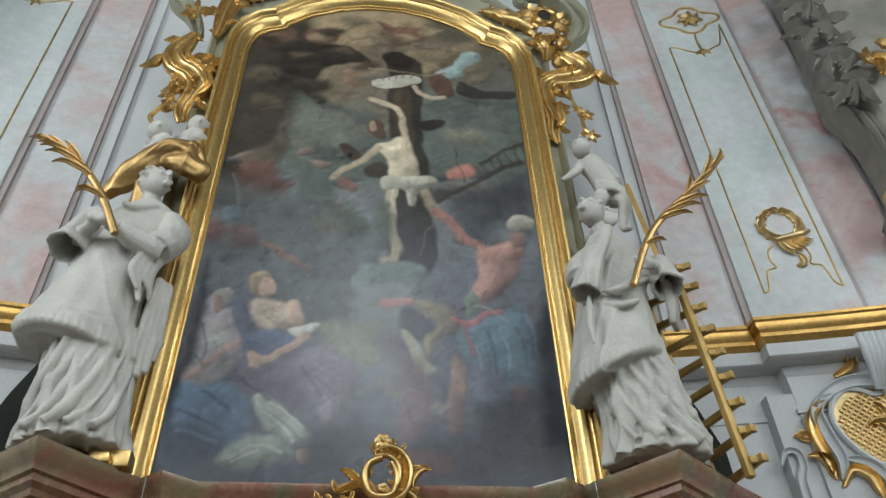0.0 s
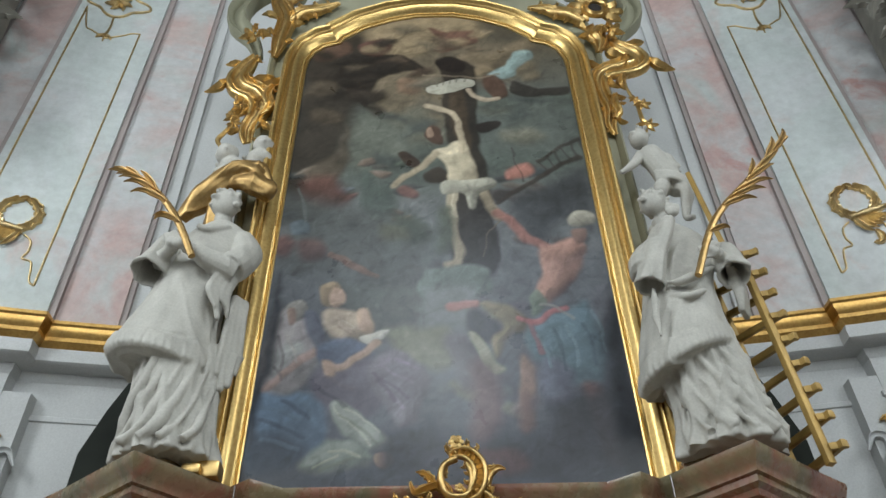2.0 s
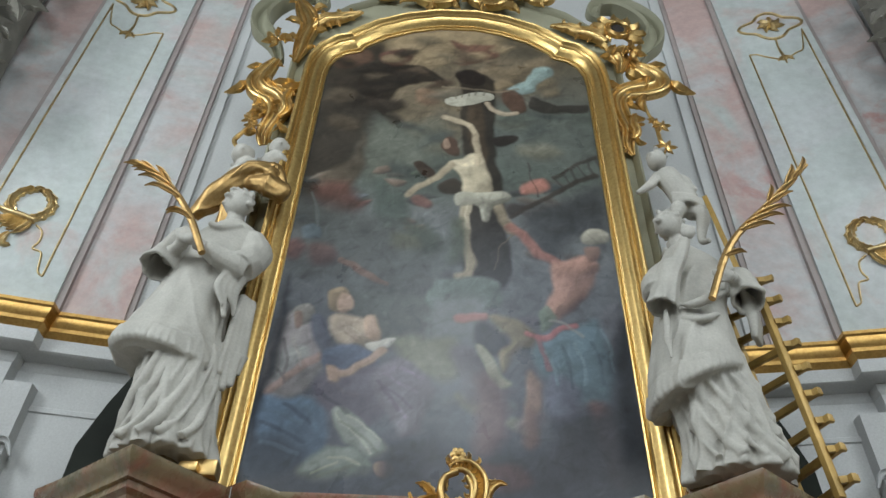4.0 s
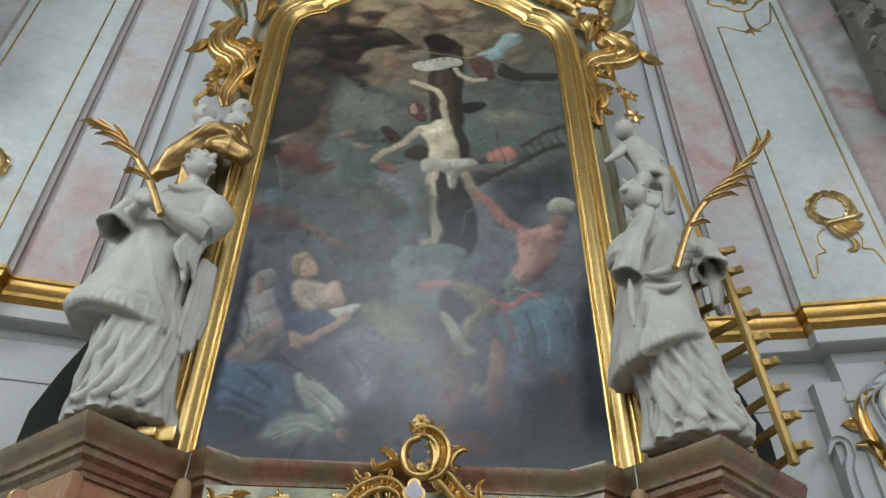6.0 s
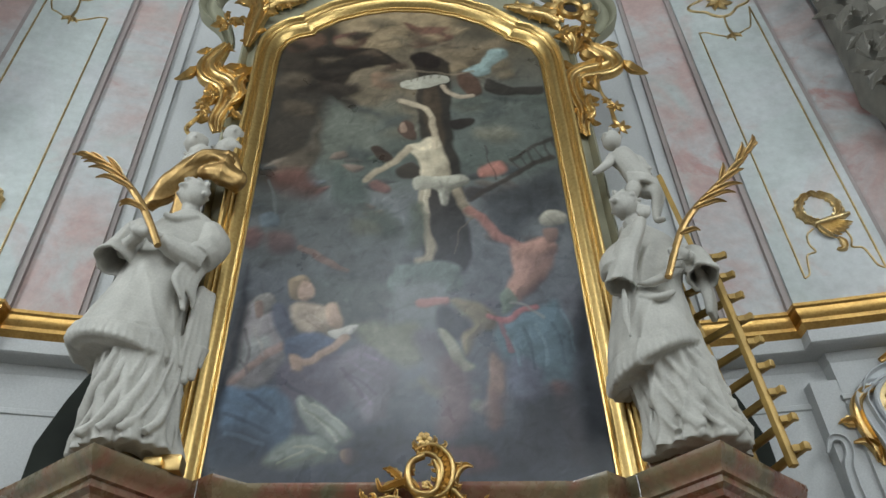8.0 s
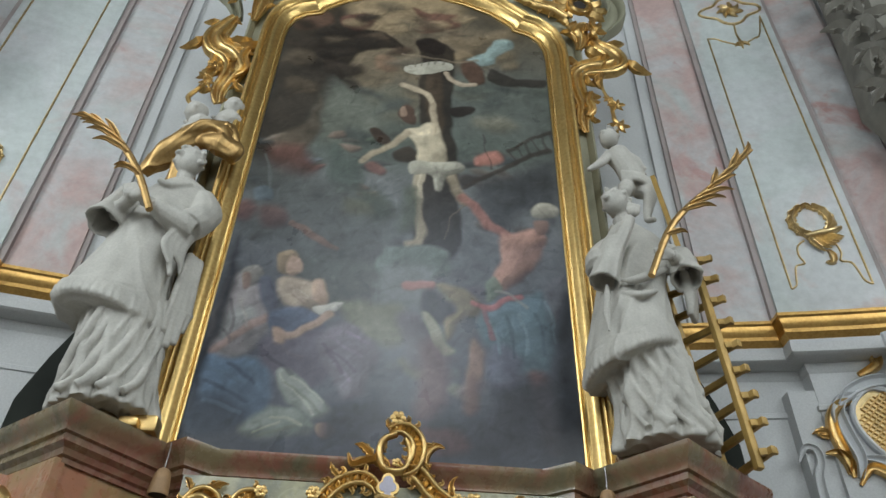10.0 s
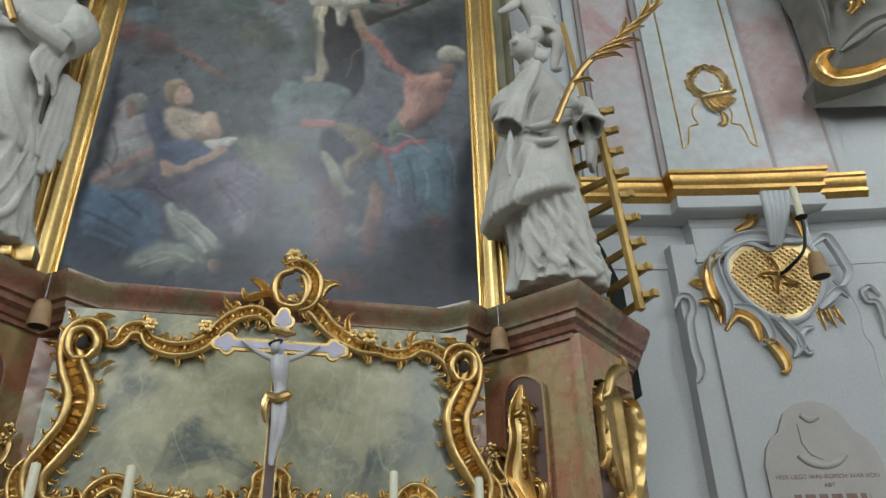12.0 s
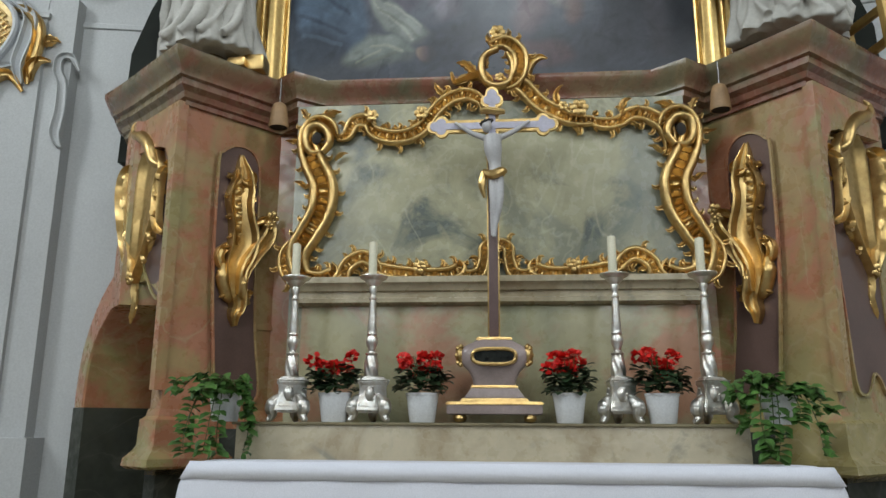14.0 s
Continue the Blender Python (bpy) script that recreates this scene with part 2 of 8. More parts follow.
def ribbon(bm, plane, pts, widths, depth, profile=SCROLL, lift=0.0, lobes=0, n=7, ripple=0):
    """A carved scroll: a profile led along a line in the plane, its half width given point by point; lobes cut its edge, ripples its back."""
    c = smooth_line([(*p, w) for p, w in zip(pts, widths)], n)
    total = len(c)
    rings = []
    for i, q in enumerate(c):
        d = c[min(i + 1, total - 1)][:2] - c[max(i - 1, 0)][:2]
        d = d / (np.linalg.norm(d) + 1e-9)
        nrm = np.array((-d[1], d[0]))
        w = max(q[2], 0.001)
        s = i / (total - 1)
        edge = 1 - 0.32 * abs(math.sin(math.pi * lobes * s)) if lobes else 1.0
        wave = 1 + 0.5 * math.sin(2 * math.pi * ripple * s) if ripple else 1.0
        ring = []
        for a, h in profile:
            e = edge if abs(a) > 0.8 else 1.0
            xy = q[:2] + nrm * a * w * e
            ring.append(bm.verts.new(plane.at(xy[0], xy[1], lift + h * min(depth, w * 1.6) * (wave if abs(a) < 0.6 else 1.0))))
        rings.append(ring)
    k = len(profile)
    for i in range(total - 1):
        for j in range(k):
            bm.faces.new((rings[i][j], rings[i + 1][j], rings[i + 1][(j + 1) % k], rings[i][(j + 1) % k]))
    bm.faces.new(rings[0]), bm.faces.new(rings[-1])
    return bm


def turtle(start, heading, legs, n=6):
    """Points of a winding line: legs of (length, turn in degrees)."""
    x, y = start
    a = radians(heading)
    pts = [(x, y)]
    for length, turn in legs:
        for _ in range(n):
            a += radians(turn) / n / 2
            x, y = x + math.cos(a) * length / n, y + math.sin(a) * length / n
            a += radians(turn) / n / 2
            pts.append((x, y))
    return pts


def curl(bm, plane, start, heading, legs, w, depth, profile=SCROLL, lift=0.0, lobes=0, taper=(0.35, 1.0, 0.9, 0.5), ripple=0):
    """A scroll along a winding line, tapered from end to end."""
    pts = turtle(start, heading, legs)
    ws = [w * float(np.interp(i / (len(pts) - 1), np.linspace(0, 1, len(taper)), taper)) for i in range(len(pts))]
    return ribbon(bm, plane, pts, ws, depth, profile, lift, lobes, 2, ripple)


def leaf(bm, plane, start, heading, length, bend, w, depth=0.03, lift=0.0, lobes=4):
    return curl(bm, plane, start, heading, ((length * 0.5, bend * 0.35), (length * 0.5, bend * 0.65)), w, depth, LEAFY, lift, lobes, (0.45, 1.0, 0.75, 0.08))


def blossom(bm, plane, at, r, lift=0.03, petals=5, turn=0.0):
    for k in range(petals):
        a = turn + 2 * math.pi * k / petals
        ball(bm, plane.at(at[0] + math.cos(a) * r * 0.6, at[1] + math.sin(a) * r * 0.6, lift), (r * 0.5, r * 0.38, r * 0.5), None, 1)
    ball(bm, plane.at(at[0], at[1], lift + r * 0.3), (r * 0.35,) * 3, None, 1)


def rocaille(bm, plane, pts, widths, depth, profile=SCROLL, lift=0.0, lobes=0, n=7, ripple=0):
    """A carved shell scroll: a ribbed channel between two rolled edges, with scallops along both."""
    line = smooth_line([(*p, w) for p, w in zip(pts, widths)], 10)
    d = np.gradient(line[:, :2], axis=0)
    step = np.linalg.norm(d, axis=1)
    d /= step[:, None] + 1e-9
    nrm = np.stack((-d[:, 1], d[:, 0]), 1)
    length = float(step.sum())
    ribbon(bm, plane, pts, [w * 0.86 for w in widths], depth * 0.45, ROUND, lift, 0, 14, max(3, int(length / 0.034)))
    for sd in (-1, 1):
        q = line[:, :2] + nrm * (line[:, 2] * 0.72 * sd)[:, None]
        ribbon(bm, plane, [tuple(v) for v in q[::3]], list(line[::3, 2] * 0.38), depth, ROUND, lift + depth * 0.3, 0, 3)
        run = 0.0
        for i in range(4, len(line) - 4):
            run += step[i]
            if run < 0.1 or line[i, 2] < 0.03:
                continue
            run = 0.0
            p = line[i, :2] + nrm[i] * sd * line[i, 2] * 0.9
            leaf(bm, plane, (float(p[0]), float(p[1])), math.degrees(math.atan2(d[i, 1], d[i, 0])) + sd * 30, 0.075, sd * 150, 0.017, 0.03, lift + 0.02, 0)
    return bm


def mirrored(s, pts):
    return [(s * p[0], *p[1:]) for p in pts]



# ---- the building ----
def wall_y(x):
    """The hollow face of the drum behind the altar."""
    return 6.43 - x * x / 36


def arc(x0, x1, out, n=14):
    """Plan points along the drum, set forward by out."""
    return [(x0 + (x1 - x0) * k / n, wall_y(x0 + (x1 - x0) * k / n) - out) for k in range(n + 1)]


def band(name, x0, x1, out, z0, z1, mat, label, thick=0.4):
    pts = arc(x0, x1, out)
    b = prism(BM(), pts + [(x, y + thick + out) for x, y in reversed(pts)], z0, z1)
    return tagged(part(name, b, mat), label, "wall", kind="structure")


b = box(BM(), -9.2, 9.2, -9.2, 9.0, -0.2, 0.0)
tagged(part("floor", b, FLOOR), "unseen church floor, kept dark to cut bounced light", "floor", kind="structure")
b = box(BM(), -3.4, 3.4, 2.4, 5.7, 0.0, 0.3, 0.01)
tagged(part("altar_step", b, LEDGE), "pale stone step under the altar", "step", kind="structure")
band("wall_north", -9.0, 9.0, 0.0, 0.0, 5.86, PLASTER, "white plastered hollow wall behind the altar")
band("wall_north_upper", -9.0, 9.0, 0.0, 5.86, 16.0, PLASTER, "white plastered upper wall of the drum")

GILT_TOP = ((-0.2, 5.9), (0.0, 5.9), (0.0, 5.865), (-0.02, 5.85), (-0.025, 5.80), (-0.05, 5.765), (-0.06, 5.745), (-0.045, 5.74), (-0.045, 5.70), (-0.075, 5.665), (-0.09, 5.645), (-0.3, 5.645))
WHITE_LIP = ((-0.3, 5.64), (-0.085, 5.64), (-0.085, 5.60), (-0.07, 5.60), (-0.07, 5.50), (-0.1, 5.475), (-0.24, 5.465), (-0.245, 5.40), (-0.27, 5.37), (-0.28, 5.05), (-0.25, 5.03), (-0.25, 4.985), (-0.27, 4.975), (-0.27, 4.935), (-0.295, 4.92), (-0.34, 4.9))
for s in (-1, 1):
    side = "west" if s < 0 else "east"
    lip = [(x, wall_y(x) - 0.28) for x in np.linspace(0.0, 3.66, 10)]
    lip += [(x, wall_y(x) - 0.42) for x in np.linspace(3.66, 5.2, 8)]
    lip += [(x, wall_y(x) - 0.28) for x in np.linspace(5.22, 9.0, 10)]
    lip = mirrored(s, lip) if s > 0 else mirrored(s, lip)[::-1]
    b = sweep(BM(), [p for p in lip if abs(p[0]) < 5.75], GILT_TOP, flat, False, True)
    tagged(part("cornice_gilt_" + side, b, GOLD_WALL), "gilded top moulding of the wall cornice", "cornice", kind="structure")
    b = sweep(BM(), lip, WHITE_LIP, flat)
    tagged(part("cornice_" + side, b, PLASTER), "white plaster cornice and frieze along the wall", "cornice", kind="structure")

    def flank(x0, x1):
        return (x0, x1) if s > 0 else (-x1, -x0)
    band("pilaster_lower_" + side, *flank(3.70, 5.06), 0.13, 0.0, 5.2, PLASTER, "white plastered flat pilaster", 0.05)
    band("pilaster_face_" + side, *flank(3.92, 4.9), 0.17, 0.0, 4.93, PLASTER, "white plastered raised face of the pilaster", 0.05)
    band("pilaster_foot_" + side, *flank(3.62, 5.1), 0.24, 0.0, 1.36, PLASTER, "white plastered foot of the pilaster", 0.05)
    band("pilaster_back_" + side, *flank(2.99, 5.68), 0.06, 5.86, 16.0, PLASTER, "white edge strip of the upper pilaster", 0.05)
    band("pilaster_pink_" + side, *flank(3.17, 5.5), 0.12, 5.86, 16.0, PINK_WALL, "pink veined marble upper pilaster", 0.05)
    for n, (x0, x1) in enumerate(((3.74, 3.80), (4.85, 4.91))):
        band(f"panel_edge_{n + 1}_" + side, *flank(x0, x1), 0.165, 5.86, 16.0, EDGE, "grey-brown edge strip of the upper pilaster's face", 0.05)
    for n, (x0, x1) in enumerate(((3.12, 3.17), (5.5, 5.55))):
        band(f"pilaster_edge_{n + 1}_" + side, *flank(x0, x1), 0.10, 5.86, 16.0, EDGE, "grey-brown edge strip of the upper pilaster", 0.05)
    band("pilaster_panel_" + side, *flank(3.80, 4.85), 0.19, 5.86, 16.0, PALE_WALL, "pale green and pink marble face of the upper pilaster", 0.05)
# the rest of the drum, out of view: added dark walls that limit fill
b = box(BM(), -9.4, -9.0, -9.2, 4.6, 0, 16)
tagged(part("wall_west", b, NAVE), "unseen dark side wall closing the room", "wall", kind="structure")
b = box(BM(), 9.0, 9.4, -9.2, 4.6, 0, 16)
tagged(part("wall_east", b, NAVE), "unseen dark side wall closing the room", "wall", kind="structure")
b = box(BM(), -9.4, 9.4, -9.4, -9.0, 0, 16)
tagged(part("wall_south", b, NAVE), "unseen dark rear wall closing the room", "wall", kind="structure")
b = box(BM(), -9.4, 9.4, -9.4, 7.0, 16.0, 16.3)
tagged(part("ceiling", b, NAVE), "unseen dark flat ceiling closing the room", "ceiling", kind="structure")

# ---- the altar's body ----
ZC = 3.69
LIP = [(-2.60, 5.30), (-2.60, 4.72), (-2.52, 4.50), (-2.30, 4.33), (-1.74, 3.855), (-1.315, 4.365), (-1.175, 4.255), (-1.0, 4.40)]
LIP = [(x * 1.045, y * 1.045) for x, y in LIP]
LIP = LIP + [(-x, y) for x, y in reversed(LIP)]
altar = thing("high_altar", "altar retable of red and green stucco marble against the wall", "altar")
CORN = ((-0.6, ZC), (0.0, ZC), (0.0, ZC - 0.03), (-0.012, ZC - 0.06), (-0.05, ZC - 0.10), (-0.062, ZC - 0.125), (-0.062, ZC - 0.15), (-0.085, ZC - 0.16),
        (-0.085, ZC - 0.2), (-0.12, ZC - 0.225), (-0.13, ZC - 0.26), (-0.15, ZC - 0.27), (-0.15, ZC - 0.30), (-0.5, ZC - 0.30))
part("cornice", sweep(BM(), LIP, CORN, flat), CORNICE, altar, "polished red and olive marble cornice")


def inset(path, d):
    p, m = mitre(path)
    return [(q.x - n.x * d, q.y - n.y * d) for q, n in zip(p, m)]


BODY = inset(LIP, 0.17)
LOW = {}
for s in (-1, 1):
    half = BODY[:6] if s < 0 else BODY[10:]
    half = half + ([(-1.0, 4.8), (-1.0, 5.5)] if s < 0 else [])
    if s > 0:
        half = [(1.0, 5.5), (1.0, 4.8)] + half
    part("pier", prism(BM(), half, 2.34, ZC - 0.25), PIER, altar, "red and green marbled pier")
    foot = [(1.93, 4.33), (1.96, 4.42), (1.85, 5.5)] if s < 0 else [(abs(x), y) for x, y in (BODY[3], BODY[2], BODY[1], BODY[0])]
    low = mirrored(s, [(1.0, 5.5), (1.0, 4.8)]) + [(s * abs(x), y) for x, y in (BODY[5], BODY[4])] + mirrored(s, foot)
    part("pier_shaft", prism(BM(), low, 1.2, 2.34), PIER, altar, "red and green marbled shaft of the pier")
    LOW[s] = low
# central panel of the retable
b = box(BM(), -1.22, 1.22, 4.56, 4.9, 1.4, ZC - 0.2)
part("centre_panel", b, GREEN, altar, "grey-green veined marble panel")
b = box(BM(), -1.6, 1.6, 4.5, 5.4, 0.3, 1.45)
part("core", b, DARK_GREEN, altar)
b = box(BM(), -1.3, 1.3, 4.0, 4.6, 0.3, 1.48, 0.008)
part("ledge", b, LEDGE, altar)

# ---- altarpiece ----
PY = 4.84
ARCH = [(-1.40, 3.66), (-1.40, 8.45), (-1.385, 8.62), (-1.33, 8.78), (-1.23, 8.88), (-1.10, 8.93), (-1.06, 8.95), (-1.03, 9.03), (-0.8, 9.23), (-0.5, 9.38), (-0.2, 9.46)]
ARCH = ARCH + [(-x, z) for x, z in reversed(ARCH)]


def in_frame(a, b, out):
    return (a, PY - out, b)


painting = thing("altarpiece", "large dark oil painting with an arched top in a gilded frame", "painting")
FRAME = ((0.0, -0.06), (0.0, 0.018), (-0.010, 0.026), (-0.022, 0.018), (-0.026, 0.018), (-0.03, 0.034), (-0.045, 0.036), (-0.058, 0.05), (-0.074, 0.075), (-0.096, 0.092), (-0.12, 0.1),
         (-0.124, 0.088), (-0.14, 0.086), (-0.144, 0.1), (-0.158, 0.112), (-0.17, 0.106), (-0.176, 0.12), (-0.19, 0.142), (-0.208, 0.148), (-0.222, 0.138), (-0.228, 0.115), (-0.232, -0.1))
part("frame", sweep(BM(), ARCH, FRAME, in_frame), GOLD_FRAME, painting, "moulded gilded picture frame")

# the canvas: soft plain patches of paint
NX, NZ = 300, 620
GX, GZ = np.meshgrid(np.linspace(-1.43, 1.43, NX), np.linspace(3.62, 9.52, NZ))
WX = GX + 0.010 * np.sin(5.1 * GZ + 2.0 * GX) + 0.006 * np.sin(13 * GZ - 9 * GX) + 0.005 * np.sin(31 * GX + 23 * GZ)
WZ = GZ + 0.010 * np.sin(4.3 * GX - 1.7 * GZ) + 0.006 * np.sin(15 * GX + 7 * GZ) + 0.005 * np.sin(27 * GZ - 21 * GX)
PAINT = np.zeros((NZ, NX, 3))


def mottle(step, seed):
    """Smooth random values over the canvas, at a spacing in metres."""
    rg = np.random.default_rng(seed)
    nx, nz = int(2.86 / step) + 3, int(5.9 / step) + 3
    g = rg.uniform(-1, 1, (nz, nx))
    u, v = (GX + 1.43) / step, (GZ - 3.62) / step
    i, j = u.astype(int), v.astype(int)
    u, v = u - i, v - j
    u, v = u * u * (3 - 2 * u), v * v * (3 - 2 * v)
    return (g[j, i] * (1 - u) + g[j, i + 1] * u) * (1 - v) + (g[j + 1, i] * (1 - u) + g[j + 1, i + 1] * u) * v


WX = WX + 0.012 * mottle(0.16, 1) + 0.005 * mottle(0.06, 2)
WZ = WZ + 0.012 * mottle(0.16, 3) + 0.005 * mottle(0.06, 4)


def pigment(c):
    return (np.array(c) / 255.0) ** 2.2


# ground tones; the lower and middle ones are lifted to include window haze
for k in range(3):
    PAINT[:, :, k] = np.interp(GZ, (3.6, 4.6, 6.0, 7.5, 8.7, 9.5), [pigment(c)[k] for c in ((44, 47, 54), (88, 92, 102), (106, 109, 111), (102, 106, 100), (86, 80, 66), (74, 64, 50))])


def window_of(pts, pad):
    """The part of the canvas grid round some points."""
    xs, zs = [p[0] for p in pts], [p[1] for p in pts]
    i0, i1 = np.searchsorted(GX[0], (min(xs) - pad, max(xs) + pad))
    j0, j1 = np.searchsorted(GZ[:, 0], (min(zs) - pad, max(zs) + pad))
    return slice(j0, j1), slice(i0, i1)


def form(pts, c, soft, model):
    """A smooth closed patch of paint with a soft edge, modelled lighter towards the upper left."""
    w = window_of(pts, soft * 2 + 0.05)
    x, z = WX[w], WZ[w]
    if not x.size:
        return
    line = smooth_line(pts, 4, True)
    near, inside = np.full(x.shape, 9.0), np.zeros(x.shape, bool)
    for (ax, az), (bx, bz) in zip(line, np.roll(line, -1, 0)):
        t = np.clip(((x - ax) * (bx - ax) + (z - az) * (bz - az)) / ((bx - ax) ** 2 + (bz - az) ** 2 + 1e-12), 0, 1)
        near = np.minimum(near, np.hypot(x - ax - t * (bx - ax), z - az - t * (bz - az)))
        if az != bz:
            inside ^= ((az > z) != (bz > z)) & (x < (bx - ax) * (z - az) / (bz - az) + ax)
    d = np.where(inside, near, -near)
    m = np.clip(0.5 + d / (2 * soft), 0, 1)
    m = m * m * (3 - 2 * m) * 0.94
    gz, gx = np.gradient(d, GZ[1, 0] - GZ[0, 0], GX[0, 1] - GX[0, 0])
    size = max(0.03, float(near[inside].max()) if inside.any() else 0.03)
    round_ = (0.6 * gx - 0.8 * gz) * np.clip(1 - d / size, 0, 1)
    value = np.clip(1 + model * 0.75 * round_ + model * 0.12 * np.sin(17 * x - 23 * z), 0.25, 1.7)
    PAINT[w] = PAINT[w] * (1 - m[:, :, None]) + pigment(c) * value[:, :, None] * m[:, :, None]


def stroke(pts, wide, c):
    """A broad brush stroke through points."""
    w = window_of(pts, wide * 2 + 0.05)
    x, z = WX[w], WZ[w]
    if not x.size:
        return
    near, side = np.full(x.shape, 9.0), np.zeros(x.shape)
    for p in smooth_line(pts, 12):
        r = np.hypot(x - p[0], z - p[1])
        side = np.where(r < near, (0.6 * (p[0] - x) + 0.8 * (z - p[1])) / wide, side)
        near = np.minimum(near, r)
    m = np.clip((wide * 1.35 - near) / (wide * 0.9), 0, 1)
    m = m * m * (3 - 2 * m) * (0.88 if wide > 0.025 else 0.6)
    PAINT[w] = PAINT[w] * (1 - m[:, :, None]) + pigment(c) * np.clip(1 + 0.3 * side, 0.5, 1.4)[:, :, None] * m[:, :, None]


# sky, clouds and the dark mass at the upper left
form(((-0.92, 7.64), (-0.14, 7.84), (1.39, 8.03), (1.42, 6.95), (0.91, 6.71), (0.39, 6.7), (-0.85, 6.68)), (86, 95, 88), 0.25, 0)
form(((-0.85, 7.73), (-0.2, 7.79), (-0.14, 7.24), (-0.45, 6.91), (-0.87, 6.98)), (108, 112, 100), 0.14, 0)
form(((0.43, 7.77), (1.31, 7.88), (1.32, 7.19), (0.52, 7.17)), (92, 98, 92), 0.15, 0)
form(((-1.33, 8.94), (-0.54, 9.2), (-0.15, 8.72), (-0.44, 8.3), (-0.73, 8.1), (-0.9, 7.38), (-0.95, 6.9), (-1.15, 6.6), (-1.46, 6.67), (-1.46, 7.29), (-1.43, 8.17)), (62, 54, 45), 0.12, 0)
form(((-0.79, 9.13), (-0.54, 9.39), (0.24, 9.54), (0.49, 9.18), (-0.03, 8.78), (-0.21, 8.67), (-0.52, 8.76)), (152, 128, 88), 0.12, 0.2)
form(((-0.51, 8.5), (-0.15, 8.56), (-0.03, 7.84), (-0.36, 7.61), (-0.65, 7.83), (-0.73, 8.2)), (116, 101, 76), 0.12, 0.2)
form(((0.23, 8.95), (0.79, 8.92), (1.09, 8.66), (0.75, 8.25), (0.21, 8.33)), (108, 94, 72), 0.12, 0.2)
form(((-0.21, 8.72), (0.1, 8.78), (0.14, 7.76), (-0.03, 7.4), (-0.2, 7.57)), (112, 98, 74), 0.14, 0)
form(((-0.7, 8.75), (-0.4, 8.73), (-0.18, 8.56), (-0.1, 8.36), (-0.27, 8.43), (-0.51, 8.38), (-0.65, 8.2), (-0.72, 8.05), (-0.9, 8.14), (-1.06, 8.28), (-1.0, 8.59)), (44, 37, 31), 0.025, 0.4)
form(((-0.91, 8.19), (-0.77, 8.05), (-0.68, 7.9), (-0.73, 7.85), (-0.84, 7.99), (-0.92, 8.02)), (50, 42, 34), 0.02, 0.3)
form(((-1.35, 8.83), (-1.03, 9.01), (-0.95, 8.77), (-1.18, 8.63), (-1.33, 8.66)), (96, 68, 50), 0.04, 0.4)
form(((-0.84, 8.96), (-0.53, 9.07), (-0.46, 8.9), (-0.67, 8.72), (-0.83, 8.78)), (84, 54, 42), 0.03, 0.4)
form(((-0.08, 9.25), (0.13, 9.15), (0.42, 9.18), (0.48, 8.98), (0.29, 8.84), (0.07, 8.75), (-0.03, 8.83), (0.07, 8.96)), (104, 66, 48), 0.025, 0.5)
form(((-0.41, 8.3), (-0.15, 8.22), (-0.2, 8.04), (-0.38, 8.06)), (128, 98, 70), 0.04, 0.4)
# lesser clouds, and the crowd and town in the half dark
_rg = random.Random(12)


def patches(count, x0, x1, z0, z1, tones, size, soft, model):
    for _ in range(count):
        x, z, r, a = _rg.uniform(x0, x1), _rg.uniform(z0, z1), _rg.uniform(0.5, 1.0) * size, _rg.uniform(-0.6, 0.6)
        n = _rg.choice((5, 6, 7))
        pts = []
        for j in range(n):
            w, rr = 2 * math.pi * j / n, r * _rg.uniform(0.55, 1.2)
            u, v = rr * 1.5 * math.cos(w), rr * 0.8 * math.sin(w)
            pts.append((x + u * math.cos(a) - v * math.sin(a), z + u * math.sin(a) + v * math.cos(a)))
        form(pts, _rg.choice(tones), soft, model)


patches(22, -0.9, 1.2, 8.3, 9.3, ((120, 102, 74), (96, 80, 60), (140, 118, 82), (78, 62, 48), (110, 96, 72)), 0.16, 0.06, 0.5)
patches(16, -1.3, -0.5, 7.6, 9.0, ((58, 50, 42), (76, 62, 50), (48, 42, 36), (86, 74, 58)), 0.16, 0.06, 0.5)
patches(22, -0.7, 1.3, 7.0, 8.2, ((98, 104, 96), (84, 90, 82), (110, 108, 92), (74, 80, 76), (104, 96, 80)), 0.18, 0.08, 0.4)
patches(40, -1.38, -0.2, 5.7, 7.0, ((82, 80, 74), (108, 98, 86), (70, 73, 72), (120, 100, 86), (98, 108, 114), (110, 74, 66), (92, 102, 88)), 0.09, 0.025, 0.7)
patches(18, 0.45, 1.3, 5.9, 7.0, ((64, 64, 64), (82, 76, 70), (74, 82, 82), (58, 52, 50), (94, 86, 78)), 0.1, 0.03, 0.6)
patches(16, -0.2, 0.7, 4.3, 5.6, ((112, 112, 98), (96, 98, 102), (84, 80, 88), (124, 118, 102), (104, 90, 92)), 0.1, 0.04, 0.5)

# the tree and the plate on it
form(((-0.01, 8.6), (0.16, 8.67), (0.4, 8.53), (0.41, 8.33), (0.41, 7.25), (0.47, 6.7), (0.49, 5.69), (0.09, 5.69), (0.14, 6.7), (0.06, 7.76), (0.05, 8.32)), (50, 43, 36), 0.025, 0.5)
form(((0.0, 8.57), (0.13, 8.65), (0.31, 8.58), (0.29, 8.41), (0.09, 8.4)), (40, 32, 28), 0.02, 0.3)
form(((0.14, 8.13), (0.27, 8.15), (0.33, 7.25), (0.25, 7.2), (0.15, 7.49)), (74, 60, 44), 0.03, 0.3)
form(((0.4, 7.57), (0.62, 7.58), (0.6, 7.47), (0.42, 7.42)), (44, 36, 32), 0.02, 0.3)
